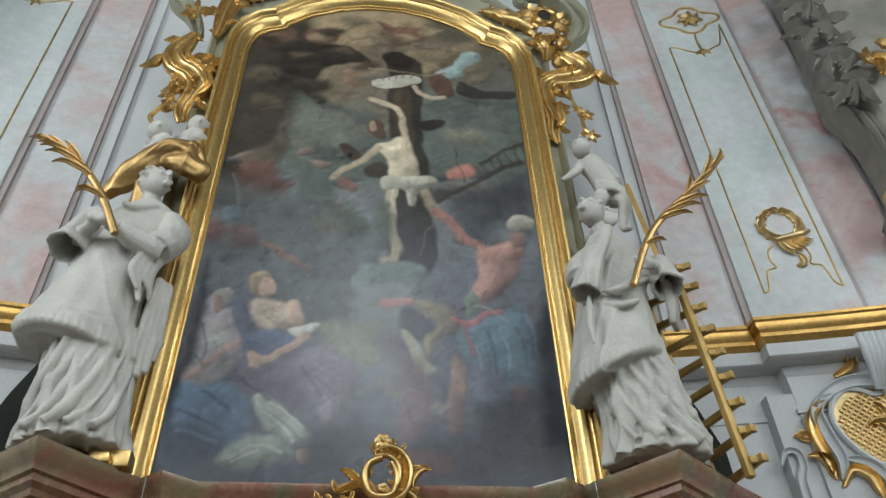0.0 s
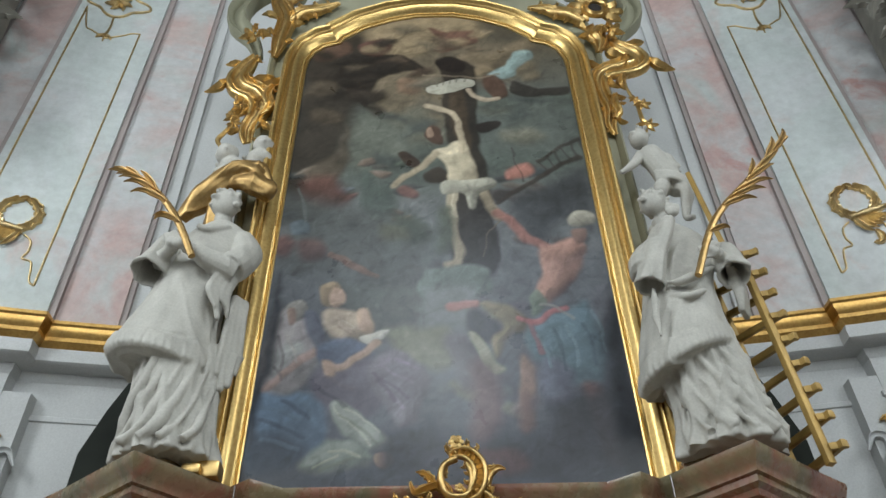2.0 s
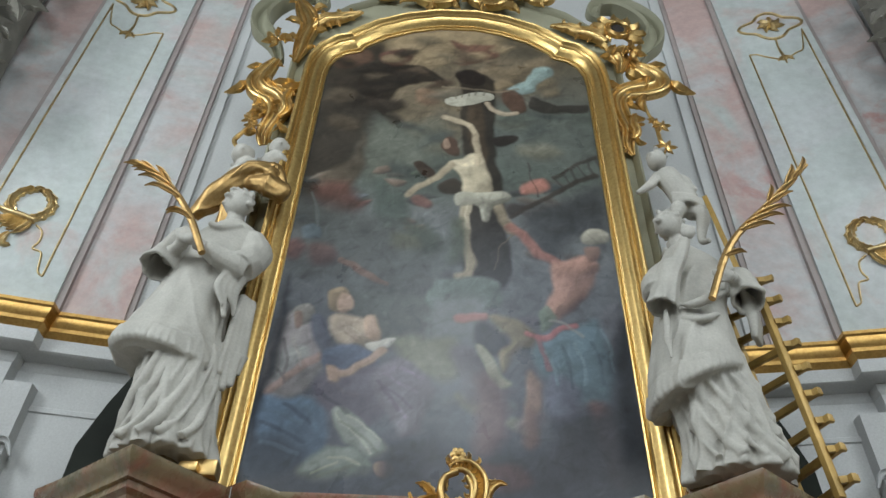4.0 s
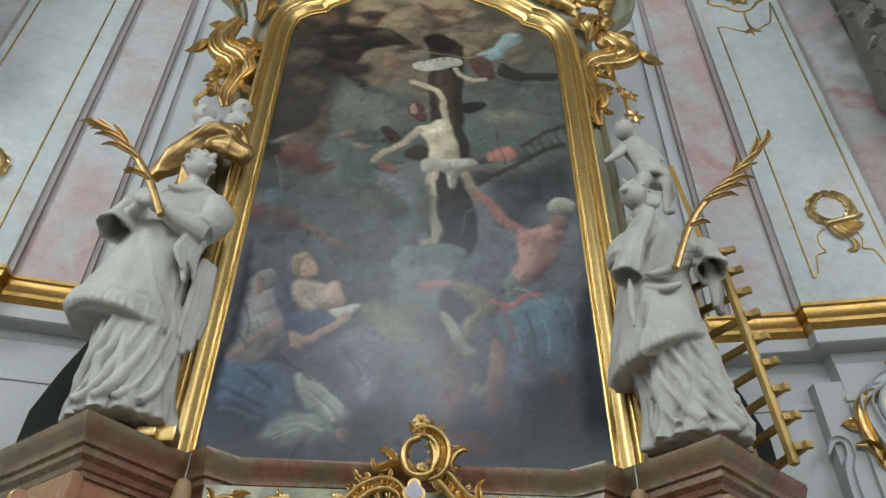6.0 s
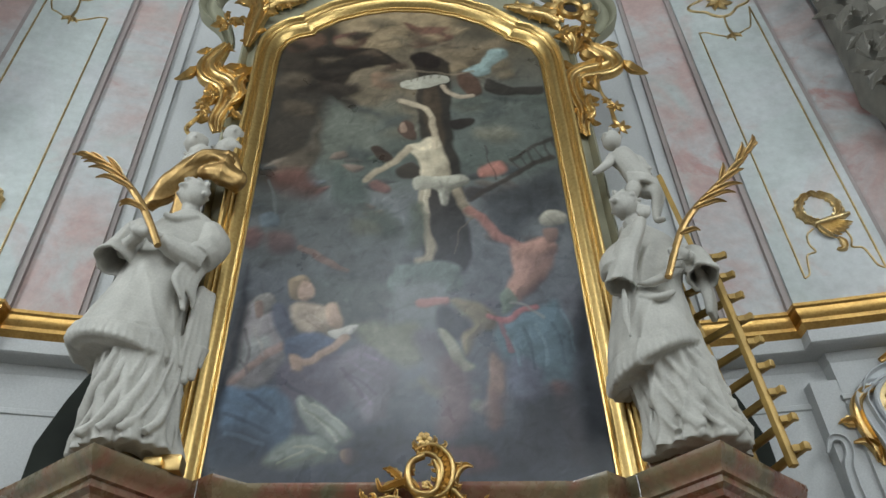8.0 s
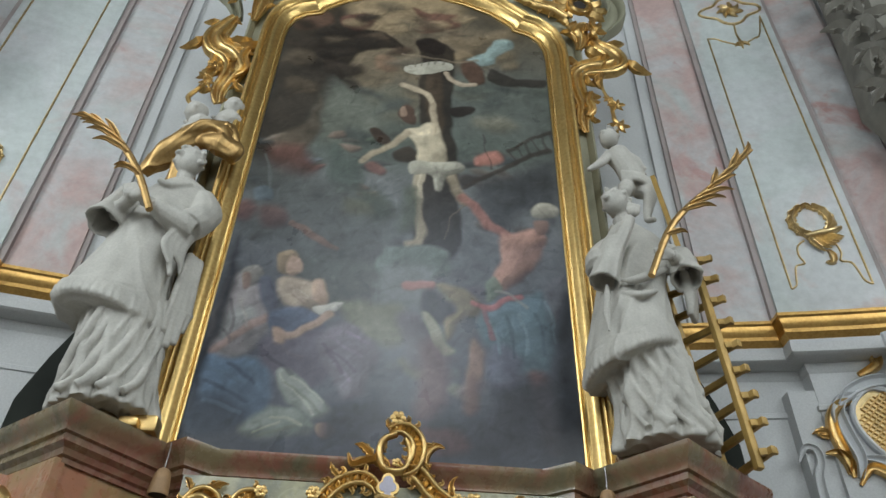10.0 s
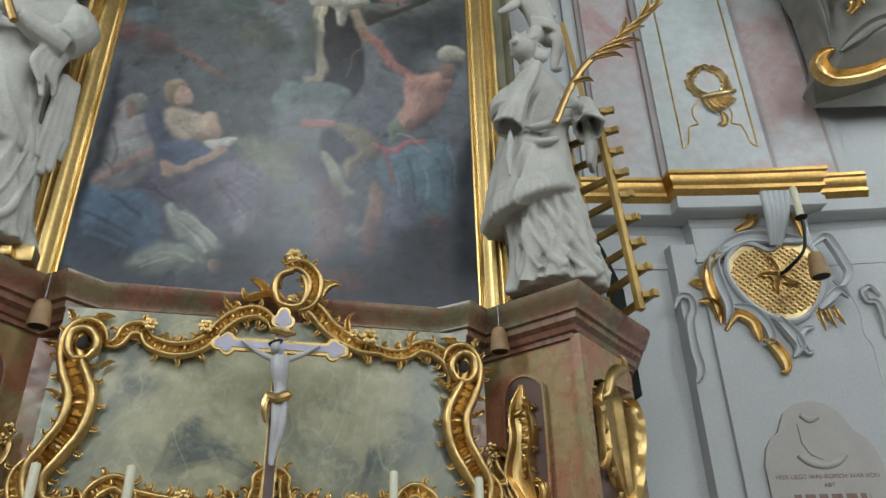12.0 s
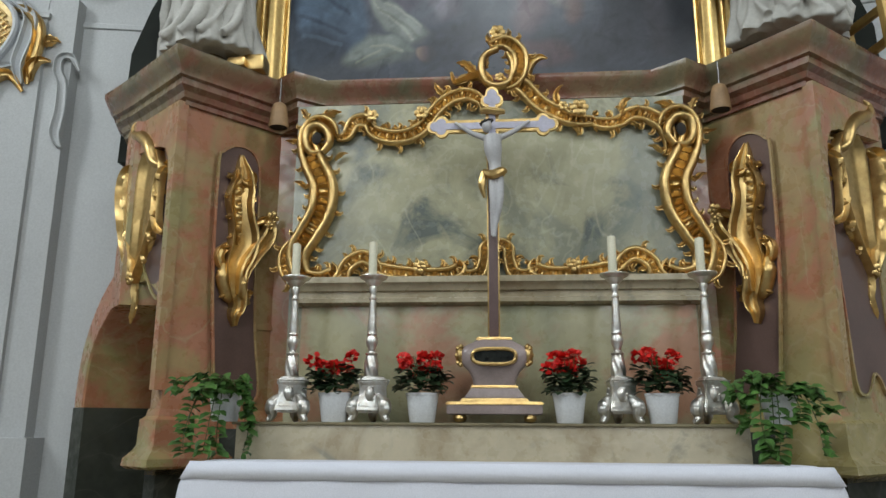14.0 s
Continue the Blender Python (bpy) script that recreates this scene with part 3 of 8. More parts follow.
form(((-0.07, 8.17), (0.34, 8.28), (0.36, 8.15), (-0.06, 8.02)), (176, 172, 152), 0.008, 0.1)
# winged figure and blue cloth
form(((0.54, 8.34), (0.74, 8.52), (0.88, 8.76), (1.04, 8.81), (1.06, 8.64), (0.9, 8.47), (0.83, 8.33), (0.63, 8.26)), (128, 152, 148), 0.025, 0.6)
form(((0.81, 8.25), (1.07, 8.1), (1.37, 8.13), (1.36, 8.0), (1.03, 7.97), (0.77, 8.03)), (52, 47, 42), 0.02, 0.3)
form(((0.49, 8.32), (0.61, 8.34), (0.7, 8.22), (0.73, 8.0), (0.6, 7.97), (0.5, 8.12)), (82, 56, 40), 0.025, 0.4)
stroke(((0.34, 8.09), (0.44, 7.95), (0.63, 7.97)), 0.034, (176, 154, 124))
stroke(((-0.15, 8.35), (0.15, 8.32), (0.45, 8.3), (0.67, 8.36)), 0.02, (128, 112, 88))
# the figure at the tree, plain
form(((-0.38, 7.11), (-0.3, 7.13), (-0.18, 6.98), (-0.24, 6.92), (-0.32, 6.96)), (66, 48, 36), 0.015, 0.3)
form(((-0.12, 6.86), (-0.0, 6.92), (0.1, 6.83), (0.05, 6.72), (-0.11, 6.75)), (60, 50, 40), 0.02, 0.3)
form(((-0.07, 7.12), (0.07, 7.22), (0.19, 7.29), (0.28, 7.23), (0.33, 7.01), (0.35, 6.79), (0.34, 6.7), (0.1, 6.68), (0.09, 6.85), (0.03, 7.0)), (192, 176, 142), 0.022, 0.8)
stroke(((0.23, 7.15), (0.23, 7.41), (0.2, 7.64), (0.08, 7.76), (-0.1, 7.83)), 0.039, (184, 164, 130))
stroke(((-0.04, 7.12), (-0.17, 6.93), (-0.32, 6.79), (-0.4, 6.69)), 0.039, (180, 160, 126))
form(((-0.12, 7.47), (-0.05, 7.54), (0.03, 7.49), (0.06, 7.36), (0.03, 7.26), (-0.07, 7.29), (-0.13, 7.37)), (84, 58, 44), 0.015, 0.4)
form(((-0.12, 7.47), (-0.06, 7.51), (-0.04, 7.39), (-0.09, 7.34)), (146, 116, 92), 0.012, 0.3)
stroke(((0.14, 6.62), (0.11, 6.34), (0.13, 6.07), (0.15, 5.87), (0.12, 5.76), (0.05, 5.72)), 0.045, (168, 152, 122))
stroke(((0.41, 6.59), (0.47, 6.4), (0.55, 6.26)), 0.05, (148, 132, 104))
stroke(((0.16, 6.59), (0.13, 6.3)), 0.028, (192, 176, 146))
form(((0.01, 6.72), (0.23, 6.77), (0.51, 6.75), (0.52, 6.64), (0.38, 6.58), (0.34, 6.4), (0.27, 6.4), (0.25, 6.57), (0.06, 6.58)), (160, 156, 138), 0.015, 0.8)
stroke(((0.26, 6.7), (0.3, 6.55), (0.31, 6.42)), 0.011, (140, 136, 122))
stroke(((0.35, 5.81), (0.42, 6.04), (0.53, 6.17), (0.56, 6.22)), 0.009, (112, 100, 78))
# right: banner, ladder, dark hillside
form(((0.62, 6.84), (0.73, 6.92), (0.85, 6.94), (0.87, 6.81), (0.74, 6.75), (0.63, 6.73)), (160, 92, 72), 0.03, 0.5)
stroke(((0.71, 7.17), (0.74, 6.94), (0.77, 6.71)), 0.011, (56, 46, 40))
form(((0.64, 6.48), (1.07, 6.71), (1.39, 6.87), (1.36, 6.08), (1.12, 6.21), (0.9, 5.94), (0.71, 6.07)), (64, 66, 68), 0.1, 0)
stroke(((0.54, 6.44), (0.81, 6.66), (1.09, 6.88), (1.35, 7.04)), 0.034, (58, 49, 43))
stroke(((0.96, 6.97), (1.3, 7.25), (1.41, 7.31)), 0.028, (62, 54, 48))
stroke(((0.96, 6.96), (1.03, 6.82)), 0.014, (62, 54, 48))
stroke(((1.05, 7.02), (1.11, 6.87)), 0.014, (62, 54, 48))
stroke(((1.13, 7.09), (1.18, 6.93)), 0.014, (62, 54, 48))
stroke(((1.21, 7.15), (1.26, 6.98)), 0.014, (62, 54, 48))
stroke(((1.3, 7.22), (1.34, 7.04)), 0.014, (62, 54, 48))
stroke(((1.38, 7.29), (1.42, 7.1)), 0.014, (62, 54, 48))
# left: far town, armed men
form(((-0.71, 6.81), (-0.63, 6.86), (-0.58, 6.68), (-0.44, 6.72), (-0.4, 6.33), (-0.67, 6.32)), (78, 88, 82), 0.05, 0.2)
form(((-1.23, 6.9), (-0.99, 7.14), (-0.92, 7.55), (-0.85, 7.06), (-0.91, 6.83), (-1.05, 6.67)), (88, 78, 64), 0.05, 0.3)
form(((-1.27, 6.74), (-0.97, 6.82), (-0.83, 6.46), (-1.13, 6.39)), (92, 58, 48), 0.08, 0.3)
form(((-1.29, 6.53), (-0.83, 6.39), (-0.23, 6.19), (-0.03, 5.87), (-0.17, 5.56), (-0.76, 5.56), (-1.33, 5.68), (-1.42, 6.05)), (90, 93, 90), 0.16, 0)
form(((-1.34, 6.21), (-1.25, 6.28), (-1.14, 6.2), (-1.15, 6.1), (-1.29, 6.09)), (92, 106, 114), 0.02, 0.6)
stroke(((-1.29, 6.67), (-1.23, 6.46), (-1.2, 6.25)), 0.017, (116, 122, 120))
form(((-1.44, 6.02), (-1.36, 6.08), (-1.25, 5.99), (-1.3, 5.86), (-1.42, 5.87)), (108, 66, 56), 0.04, 0.4)
form(((-1.23, 5.99), (-1.04, 6.02), (-0.97, 5.83), (-1.15, 5.77)), (92, 62, 52), 0.05, 0.4)
stroke(((-0.93, 5.85), (-0.76, 5.75), (-0.66, 5.67), (-0.53, 5.62)), 0.032, (122, 86, 66))
form(((-0.43, 6.36), (-0.18, 6.26), (-0.08, 6.0), (-0.32, 6.0)), (70, 78, 66), 0.08, 0.2)
form(((-0.52, 6.19), (-0.32, 6.16), (-0.29, 6.03), (-0.49, 6.03)), (92, 92, 74), 0.06, 0.2)
form(((-0.0, 6.33), (0.12, 6.41), (0.11, 5.94), (-0.03, 5.87)), (78, 86, 72), 0.06, 0.2)
# ground and the stone pedestal
form(((-0.94, 5.53), (-0.4, 5.59), (-0.12, 5.45), (-0.16, 5.06), (-0.37, 4.95), (-0.74, 5.22)), (84, 88, 82), 0.1, 0)
form(((-0.13, 5.65), (0.02, 5.71), (0.35, 5.71), (0.4, 5.57), (0.36, 5.39), (-0.16, 5.39)), (106, 118, 112), 0.03, 0.5)
form(((-0.1, 5.45), (0.25, 5.48), (0.28, 5.11), (-0.12, 5.06)), (118, 122, 122), 0.08, 0.2)
form(((-0.42, 5.06), (-0.12, 5.09), (0.08, 5.05), (0.06, 4.75), (-0.11, 4.7), (-0.33, 4.85)), (124, 124, 100), 0.06, 0.2)
form(((0.04, 5.31), (0.15, 5.33), (0.3, 5.34), (0.31, 5.27), (0.2, 5.25), (0.06, 5.24)), (164, 104, 96), 0.02, 0.5)
form(((0.04, 5.01), (0.28, 4.97), (0.33, 4.56), (0.14, 4.51), (0.08, 4.75)), (98, 92, 100), 0.06, 0.4)
form(((0.2, 5.22), (0.33, 5.25), (0.46, 5.09), (0.45, 4.98), (0.32, 4.94), (0.22, 5.06)), (52, 52, 58), 0.035, 0.4)
form(((0.33, 5.31), (0.52, 5.31), (0.67, 5.21), (0.69, 5.06), (0.54, 5.01), (0.47, 4.85), (0.41, 4.8), (0.39, 4.96), (0.49, 5.09), (0.42, 5.2)), (124, 110, 82), 0.03, 0.6)
form(((0.23, 5.02), (0.29, 5.0), (0.42, 4.76), (0.47, 4.69), (0.37, 4.66), (0.29, 4.8)), (158, 156, 132), 0.02, 0.5)
# right: men with sash and kilt, plain
stroke(((0.53, 6.31), (0.63, 6.21), (0.75, 6.02), (0.92, 5.91)), 0.05, (152, 86, 68))
form(((0.85, 5.89), (0.99, 5.95), (1.15, 6.01), (1.27, 5.93), (1.21, 5.73), (1.11, 5.57), (0.96, 5.4), (0.82, 5.29), (0.78, 5.45), (0.84, 5.64)), (166, 114, 92), 0.03, 0.8)
form(((1.16, 6.27), (1.27, 6.35), (1.38, 6.3), (1.37, 6.2), (1.29, 6.16), (1.17, 6.15)), (156, 150, 132), 0.02, 0.7)
form(((1.16, 6.09), (1.27, 6.12), (1.28, 6.0), (1.18, 5.95)), (120, 86, 70), 0.02, 0.5)
form(((0.78, 5.17), (0.99, 5.25), (1.18, 5.34), (1.28, 5.17), (1.28, 4.8), (1.19, 4.55), (0.98, 4.55), (0.78, 4.7), (0.68, 4.9), (0.68, 5.06)), (84, 112, 124), 0.05, 0.6)
form(((1.19, 5.34), (1.37, 5.51), (1.36, 5.23), (1.26, 5.01)), (104, 104, 112), 0.05, 0.4)
form(((0.72, 5.31), (0.78, 5.44), (0.85, 5.34), (0.8, 5.22), (0.73, 5.19)), (112, 126, 108), 0.02, 0.5)
stroke(((0.62, 5.18), (0.76, 5.13), (0.9, 5.23), (1.01, 5.27)), 0.028, (172, 78, 78))
stroke(((0.7, 5.14), (0.74, 5.01), (0.77, 4.86)), 0.023, (166, 80, 82))
stroke(((0.81, 5.29), (0.92, 5.27), (1.05, 5.17)), 0.018, (150, 148, 140))
form(((0.61, 4.8), (0.68, 4.75), (0.71, 4.56), (0.63, 4.42), (0.57, 4.51)), (140, 106, 90), 0.03, 0.6)
form(((0.57, 4.51), (0.65, 4.45), (0.61, 4.19), (0.54, 4.24)), (112, 80, 70), 0.04, 0.4)
form(((1.04, 4.55), (1.18, 4.51), (1.24, 4.23), (1.25, 3.93), (1.12, 3.97), (1.06, 4.28)), (118, 74, 62), 0.05, 0.5)
form(((0.77, 4.8), (0.99, 4.7), (0.92, 4.41), (0.73, 4.46)), (96, 98, 118), 0.05, 0.4)
form(((0.23, 4.75), (0.39, 4.7), (0.41, 4.24), (0.21, 4.11)), (104, 76, 78), 0.07, 0.3)
# left: seated women, plain
form(((-1.33, 5.22), (-1.22, 5.28), (-1.09, 5.24), (-0.98, 5.06), (-0.96, 4.75), (-1.11, 4.52), (-1.3, 4.52), (-1.38, 4.75), (-1.35, 5.01)), (170, 160, 160), 0.035, 0.7)
form(((-1.25, 5.3), (-1.16, 5.37), (-1.07, 5.3), (-1.07, 5.21), (-1.16, 5.15), (-1.23, 5.2)), (160, 154, 144), 0.02, 0.7)
form(((-1.24, 5.26), (-1.19, 5.28), (-1.15, 5.16), (-1.21, 5.12)), (160, 124, 106), 0.015, 0.4)
form(((-1.34, 4.8), (-1.23, 4.94), (-1.1, 4.95), (-1.08, 4.75), (-1.27, 4.66)), (166, 166, 164), 0.035, 0.6)
stroke(((-1.3, 4.55), (-1.19, 4.69), (-1.08, 4.8), (-0.98, 4.89)), 0.041, (168, 130, 116))
form(((-1.1, 5.25), (-1.01, 5.26), (-0.92, 5.06), (-0.97, 4.94), (-1.07, 5.06)), (88, 92, 112), 0.025, 0.6)
form(((-0.99, 5.49), (-0.9, 5.56), (-0.82, 5.52), (-0.8, 5.39), (-0.88, 5.3), (-0.97, 5.34)), (150, 124, 86), 0.02, 0.7)
form(((-0.89, 5.49), (-0.8, 5.49), (-0.77, 5.38), (-0.83, 5.3), (-0.89, 5.34)), (188, 148, 120), 0.018, 0.6)
form(((-0.94, 5.24), (-0.81, 5.29), (-0.63, 5.24), (-0.54, 5.11), (-0.59, 4.98), (-0.76, 4.96), (-0.9, 5.06)), (184, 160, 134), 0.03, 0.8)
form(((-0.97, 4.94), (-0.81, 5.01), (-0.63, 4.98), (-0.54, 4.85), (-0.7, 4.75), (-0.91, 4.75)), (80, 94, 124), 0.025, 0.7)
form(((-0.68, 5.26), (-0.59, 5.28), (-0.52, 5.13), (-0.55, 5.05), (-0.64, 5.09)), (190, 152, 122), 0.02, 0.7)
form(((-0.65, 5.02), (-0.53, 5.06), (-0.41, 5.07), (-0.44, 5.0), (-0.56, 4.95)), (206, 200, 188), 0.012, 0.6)
form(((-0.95, 4.73), (-0.7, 4.78), (-0.45, 4.8), (-0.44, 4.42), (-0.59, 4.29), (-0.83, 4.38), (-0.97, 4.51)), (96, 86, 102), 0.05, 0.5)
form(((-0.57, 4.75), (-0.41, 4.89), (-0.25, 4.82), (-0.13, 4.66), (-0.11, 4.51), (-0.19, 4.28), (-0.3, 4.22), (-0.41, 4.37), (-0.51, 4.51)), (108, 98, 110), 0.03, 0.7)
stroke(((-0.52, 4.96), (-0.63, 4.85), (-0.76, 4.76), (-0.87, 4.77)), 0.041, (186, 146, 116))
form(((-0.92, 4.8), (-0.83, 4.8), (-0.81, 4.69), (-0.89, 4.67)), (180, 140, 112), 0.02, 0.5)
form(((-1.36, 4.49), (-1.17, 4.52), (-0.97, 4.51), (-0.83, 4.33), (-0.86, 4.09), (-1.1, 3.99), (-1.35, 3.93), (-1.38, 4.2)), (74, 108, 140), 0.04, 0.6)
form(((-1.38, 4.16), (-1.17, 4.2), (-0.96, 4.07), (-1.13, 3.92), (-1.34, 3.91)), (44, 58, 76), 0.06, 0.4)
form(((-0.8, 4.41), (-0.71, 4.44), (-0.55, 4.28), (-0.39, 4.15), (-0.33, 4.07), (-0.42, 4.04), (-0.59, 4.11), (-0.72, 4.2)), (140, 146, 134), 0.025, 0.8)
form(((-1.02, 3.98), (-0.88, 4.11), (-0.77, 4.15), (-0.59, 4.11), (-0.48, 4.02), (-0.53, 3.95), (-0.75, 3.9), (-0.94, 3.91)), (116, 124, 112), 0.03, 0.8)
form(((-0.47, 4.03), (-0.38, 4.02), (-0.34, 3.95), (-0.4, 3.92), (-0.47, 3.96)), (172, 132, 104), 0.015, 0.6)
# folds of the cloth, lighter and darker
stroke(((-0.49, 4.75), (-0.36, 4.67), (-0.25, 4.58)), 0.014, (126, 108, 128))
stroke(((-0.47, 4.63), (-0.35, 4.54), (-0.26, 4.46)), 0.014, (76, 62, 80))
stroke(((-0.42, 4.51), (-0.34, 4.44), (-0.29, 4.37)), 0.014, (126, 108, 128))
stroke(((-0.53, 4.68), (-0.44, 4.56), (-0.37, 4.45)), 0.014, (76, 62, 80))
stroke(((-0.37, 4.8), (-0.27, 4.75), (-0.19, 4.69)), 0.014, (126, 108, 128))
stroke(((-1.31, 4.4), (-1.15, 4.37), (-1.02, 4.33)), 0.018, (82, 114, 142))
stroke(((-1.32, 4.29), (-1.14, 4.24), (-0.99, 4.19)), 0.018, (36, 56, 80))
stroke(((-1.31, 4.16), (-1.16, 4.13), (-1.03, 4.09)), 0.018, (82, 114, 142))
stroke(((-1.16, 4.47), (-1.05, 4.4), (-0.96, 4.33)), 0.018, (36, 56, 80))
stroke(((-1.05, 4.49), (-0.97, 4.4), (-0.93, 4.31)), 0.018, (82, 114, 142))
stroke(((-0.77, 4.39), (-0.63, 4.24), (-0.51, 4.11)), 0.011, (178, 180, 158))
stroke(((-0.73, 4.35), (-0.59, 4.23), (-0.47, 4.12)), 0.011, (104, 108, 88))
stroke(((-0.7, 4.4), (-0.56, 4.29), (-0.44, 4.19)), 0.011, (178, 180, 158))
stroke(((-0.92, 3.95), (-0.81, 3.99), (-0.73, 4.02)), 0.014, (158, 160, 132))
stroke(((-0.86, 3.92), (-0.74, 3.96), (-0.63, 4.0)), 0.014, (98, 100, 78))
stroke(((-0.8, 4.07), (-0.69, 4.05), (-0.59, 4.02)), 0.014, (158, 160, 132))
stroke(((0.76, 5.01), (0.8, 4.87), (0.82, 4.73)), 0.016, (112, 140, 150))
stroke(((0.88, 5.06), (0.93, 4.87), (0.94, 4.69)), 0.016, (54, 76, 88))
stroke(((0.99, 5.09), (1.04, 4.9), (1.05, 4.72)), 0.016, (112, 140, 150))
stroke(((1.11, 5.12), (1.16, 4.92), (1.18, 4.74)), 0.016, (54, 76, 88))
stroke(((1.19, 5.23), (1.25, 5.03), (1.28, 4.84)), 0.016, (112, 140, 150))
stroke(((-1.33, 4.95), (-1.29, 4.84), (-1.28, 4.73)), 0.014, (184, 174, 166))
stroke(((-1.28, 5.01), (-1.23, 4.87), (-1.22, 4.73)), 0.014, (112, 100, 100))
stroke(((-1.21, 5.01), (-1.15, 4.89), (-1.12, 4.78)), 0.014, (184, 174, 166))
stroke(((-1.28, 4.75), (-1.22, 4.7), (-1.19, 4.64)), 0.014, (112, 100, 100))
stroke(((-0.9, 4.68), (-0.77, 4.61), (-0.66, 4.55)), 0.018, (104, 90, 100))
stroke(((-0.91, 4.56), (-0.8, 4.49), (-0.71, 4.42)), 0.018, (52, 44, 56))
stroke(((-0.82, 5.19), (-0.75, 5.15), (-0.69, 5.11)), 0.011, (206, 186, 160))
stroke(((-0.84, 5.11), (-0.75, 5.06), (-0.69, 5.02)), 0.011, (150, 124, 104))
# dark edges of the canvas, and a reflection painted at the right
form(((0.83, 4.41), (1.41, 4.51), (1.37, 3.89), (0.12, 3.87), (0.29, 4.11), (0.69, 4.19)), (46, 42, 46), 0.1, 0)
form(((0.24, 4.06), (0.52, 4.04), (0.59, 3.89), (0.2, 3.89)), (86, 50, 46), 0.05, 0.2)
form(((-0.42, 4.15), (-0.03, 4.2), (0.12, 3.86), (-0.41, 3.87)), (42, 40, 46), 0.08, 0)
# the east statue's dark reflection in the varnish, put in as black paint
form(((1.31, 5.23), (1.44, 5.23), (1.37, 3.89), (1.24, 4.06), (1.24, 4.6)), (18, 18, 20), 0.08, 0)
form(((-1.37, 5.22), (-1.33, 5.68), (-1.27, 4.8), (-1.33, 4.52), (-1.36, 4.08), (-1.4, 4.25)), (30, 32, 38), 0.05, 0)
for _k in range(5):      # worn marks on the plate, not to be read
    stroke(((-0.02 + 0.075 * _k, 8.165 + 0.018 * _k), (-0.01 + 0.075 * _k, 8.215 + 0.018 * _k)), 0.012, (112, 106, 90))

# window sheen over the lower half, painted in as a blue-grey haze
_sheen_haze = np.clip((6.6 - GZ) / 0.8, 0, 1)[:, :, None] * 0.24
PAINT = PAINT * (1 - _sheen_haze) + pigment((96, 104, 120)) * _sheen_haze

# aged paint: clouds of lighter and darker tone
PAINT *= (1 + 0.15 * mottle(0.35, 5) + 0.15 * mottle(0.13, 6) + 0.10 * mottle(0.05, 7) + 0.05 * mottle(0.022, 8))[:, :, None]

# brushwork: short strokes a little lighter or darker than what they cross
_rng = random.Random(4)
for _ in range(2600):
    _x, _z, _a, _l = _rng.uniform(-1.35, 1.35), _rng.uniform(3.7, 9.3), _rng.gauss(0.9, 0.7), _rng.uniform(0.02, 0.10)
    _w, _g = _rng.uniform(0.006, 0.02), _rng.choice((0.78, 0.86, 0.92, 1.1, 1.2))
    _i0, _i1 = np.searchsorted(GX[0], (_x - 0.2, _x + 0.2))
    _j0, _j1 = np.searchsorted(GZ[:, 0], (_z - 0.2, _z + 0.2))
    _u, _v = WX[_j0:_j1, _i0:_i1] - _x, WZ[_j0:_j1, _i0:_i1] - _z
    _p, _q = _u * math.cos(_a) + _v * math.sin(_a), -_u * math.sin(_a) + _v * math.cos(_a) + 0.8 * (_u * _u)
    _m = np.clip(1.4 - np.abs(_p) / _l, 0, 1) * np.clip(1.5 - np.abs(_q) / _w, 0, 1)
    _m = np.clip(_m * 1.3, 0, 1)[:, :, None] * 0.6
    PAINT[_j0:_j1, _i0:_i1] *= 1 - _m + _m * _g
CANVAS, _nt, _b = _mat("oil_canvas", 0.34)
_vc = _nt.nodes.new("ShaderNodeVertexColor")
_vc.layer_name = "paint"
# colours greyed overall to imitate the haze of reflected daylight
_hazed = _nt.nodes.new("ShaderNodeHueSaturation")
_hazed.inputs["Saturation"].default_value, _hazed.inputs["Value"].default_value = 0.76, 1.0
_nt.links.new(_vc.outputs[0], _hazed.inputs["Color"])
_b.inputs["Specular IOR Level"].default_value = 0.34
_grain = _ramp(_nt, _noise(_nt, 55, 5, 0.7), (0.3, 0.86), (0.7, 1.02))
_nt.links.new(_mix(_nt, 1.0, _hazed.outputs[0], _grain, "MULTIPLY"), _b.inputs["Base Color"])
_nt.links.new(_ramp(_nt, _noise(_nt, 3.0, 5), (0.3, 0.27), (0.7, 0.34)), _b.inputs["Roughness"])
_bump(_nt, _b, _noise(_nt, 60, 4), 0.12, 0.004)
_top = [p for p in ARCH]
_limit = np.interp(GX[0], [-1.45] + [p[0] for p in _top[1:-1]] + [1.45], [8.5] + [p[1] for p in _top[1:-1]] + [8.5]) + 0.05
_me = bpy.data.meshes.new("canvas")
_faces = [(j * NX + i, j * NX + i + 1, (j + 1) * NX + i + 1, (j + 1) * NX + i) for j in range(NZ - 1) for i in range(NX - 1)
          if GZ[j, 0] < min(_limit[i], _limit[i + 1])]
_me.from_pydata([(x, PY, z) for x, z in zip(GX.ravel(), GZ.ravel())], [], _faces)
_col = _me.color_attributes.new("paint", "FLOAT_COLOR", "POINT")
_col.data.foreach_set("color", np.dstack([PAINT, np.ones((NZ, NX))]).ravel())
_me.materials.append(CANVAS)
_ob = new("canvas", _me)
_ob.parent = painting
_ob["label"] = "darkened oil canvas of clouds, drapery and rocks"

def slab(plane, pts, d0, d1):
    b = BM()
    lo, hi = [b.verts.new(plane.at(x, z, d0)) for x, z in pts], [b.verts.new(plane.at(x, z, d1)) for x, z in pts]
    b.faces.new(lo), b.faces.new(hi)
    for i in range(len(pts)):
        j = (i + 1) % len(pts)
        b.faces.new((lo[i], lo[j], hi[j], hi[i]))
    return b


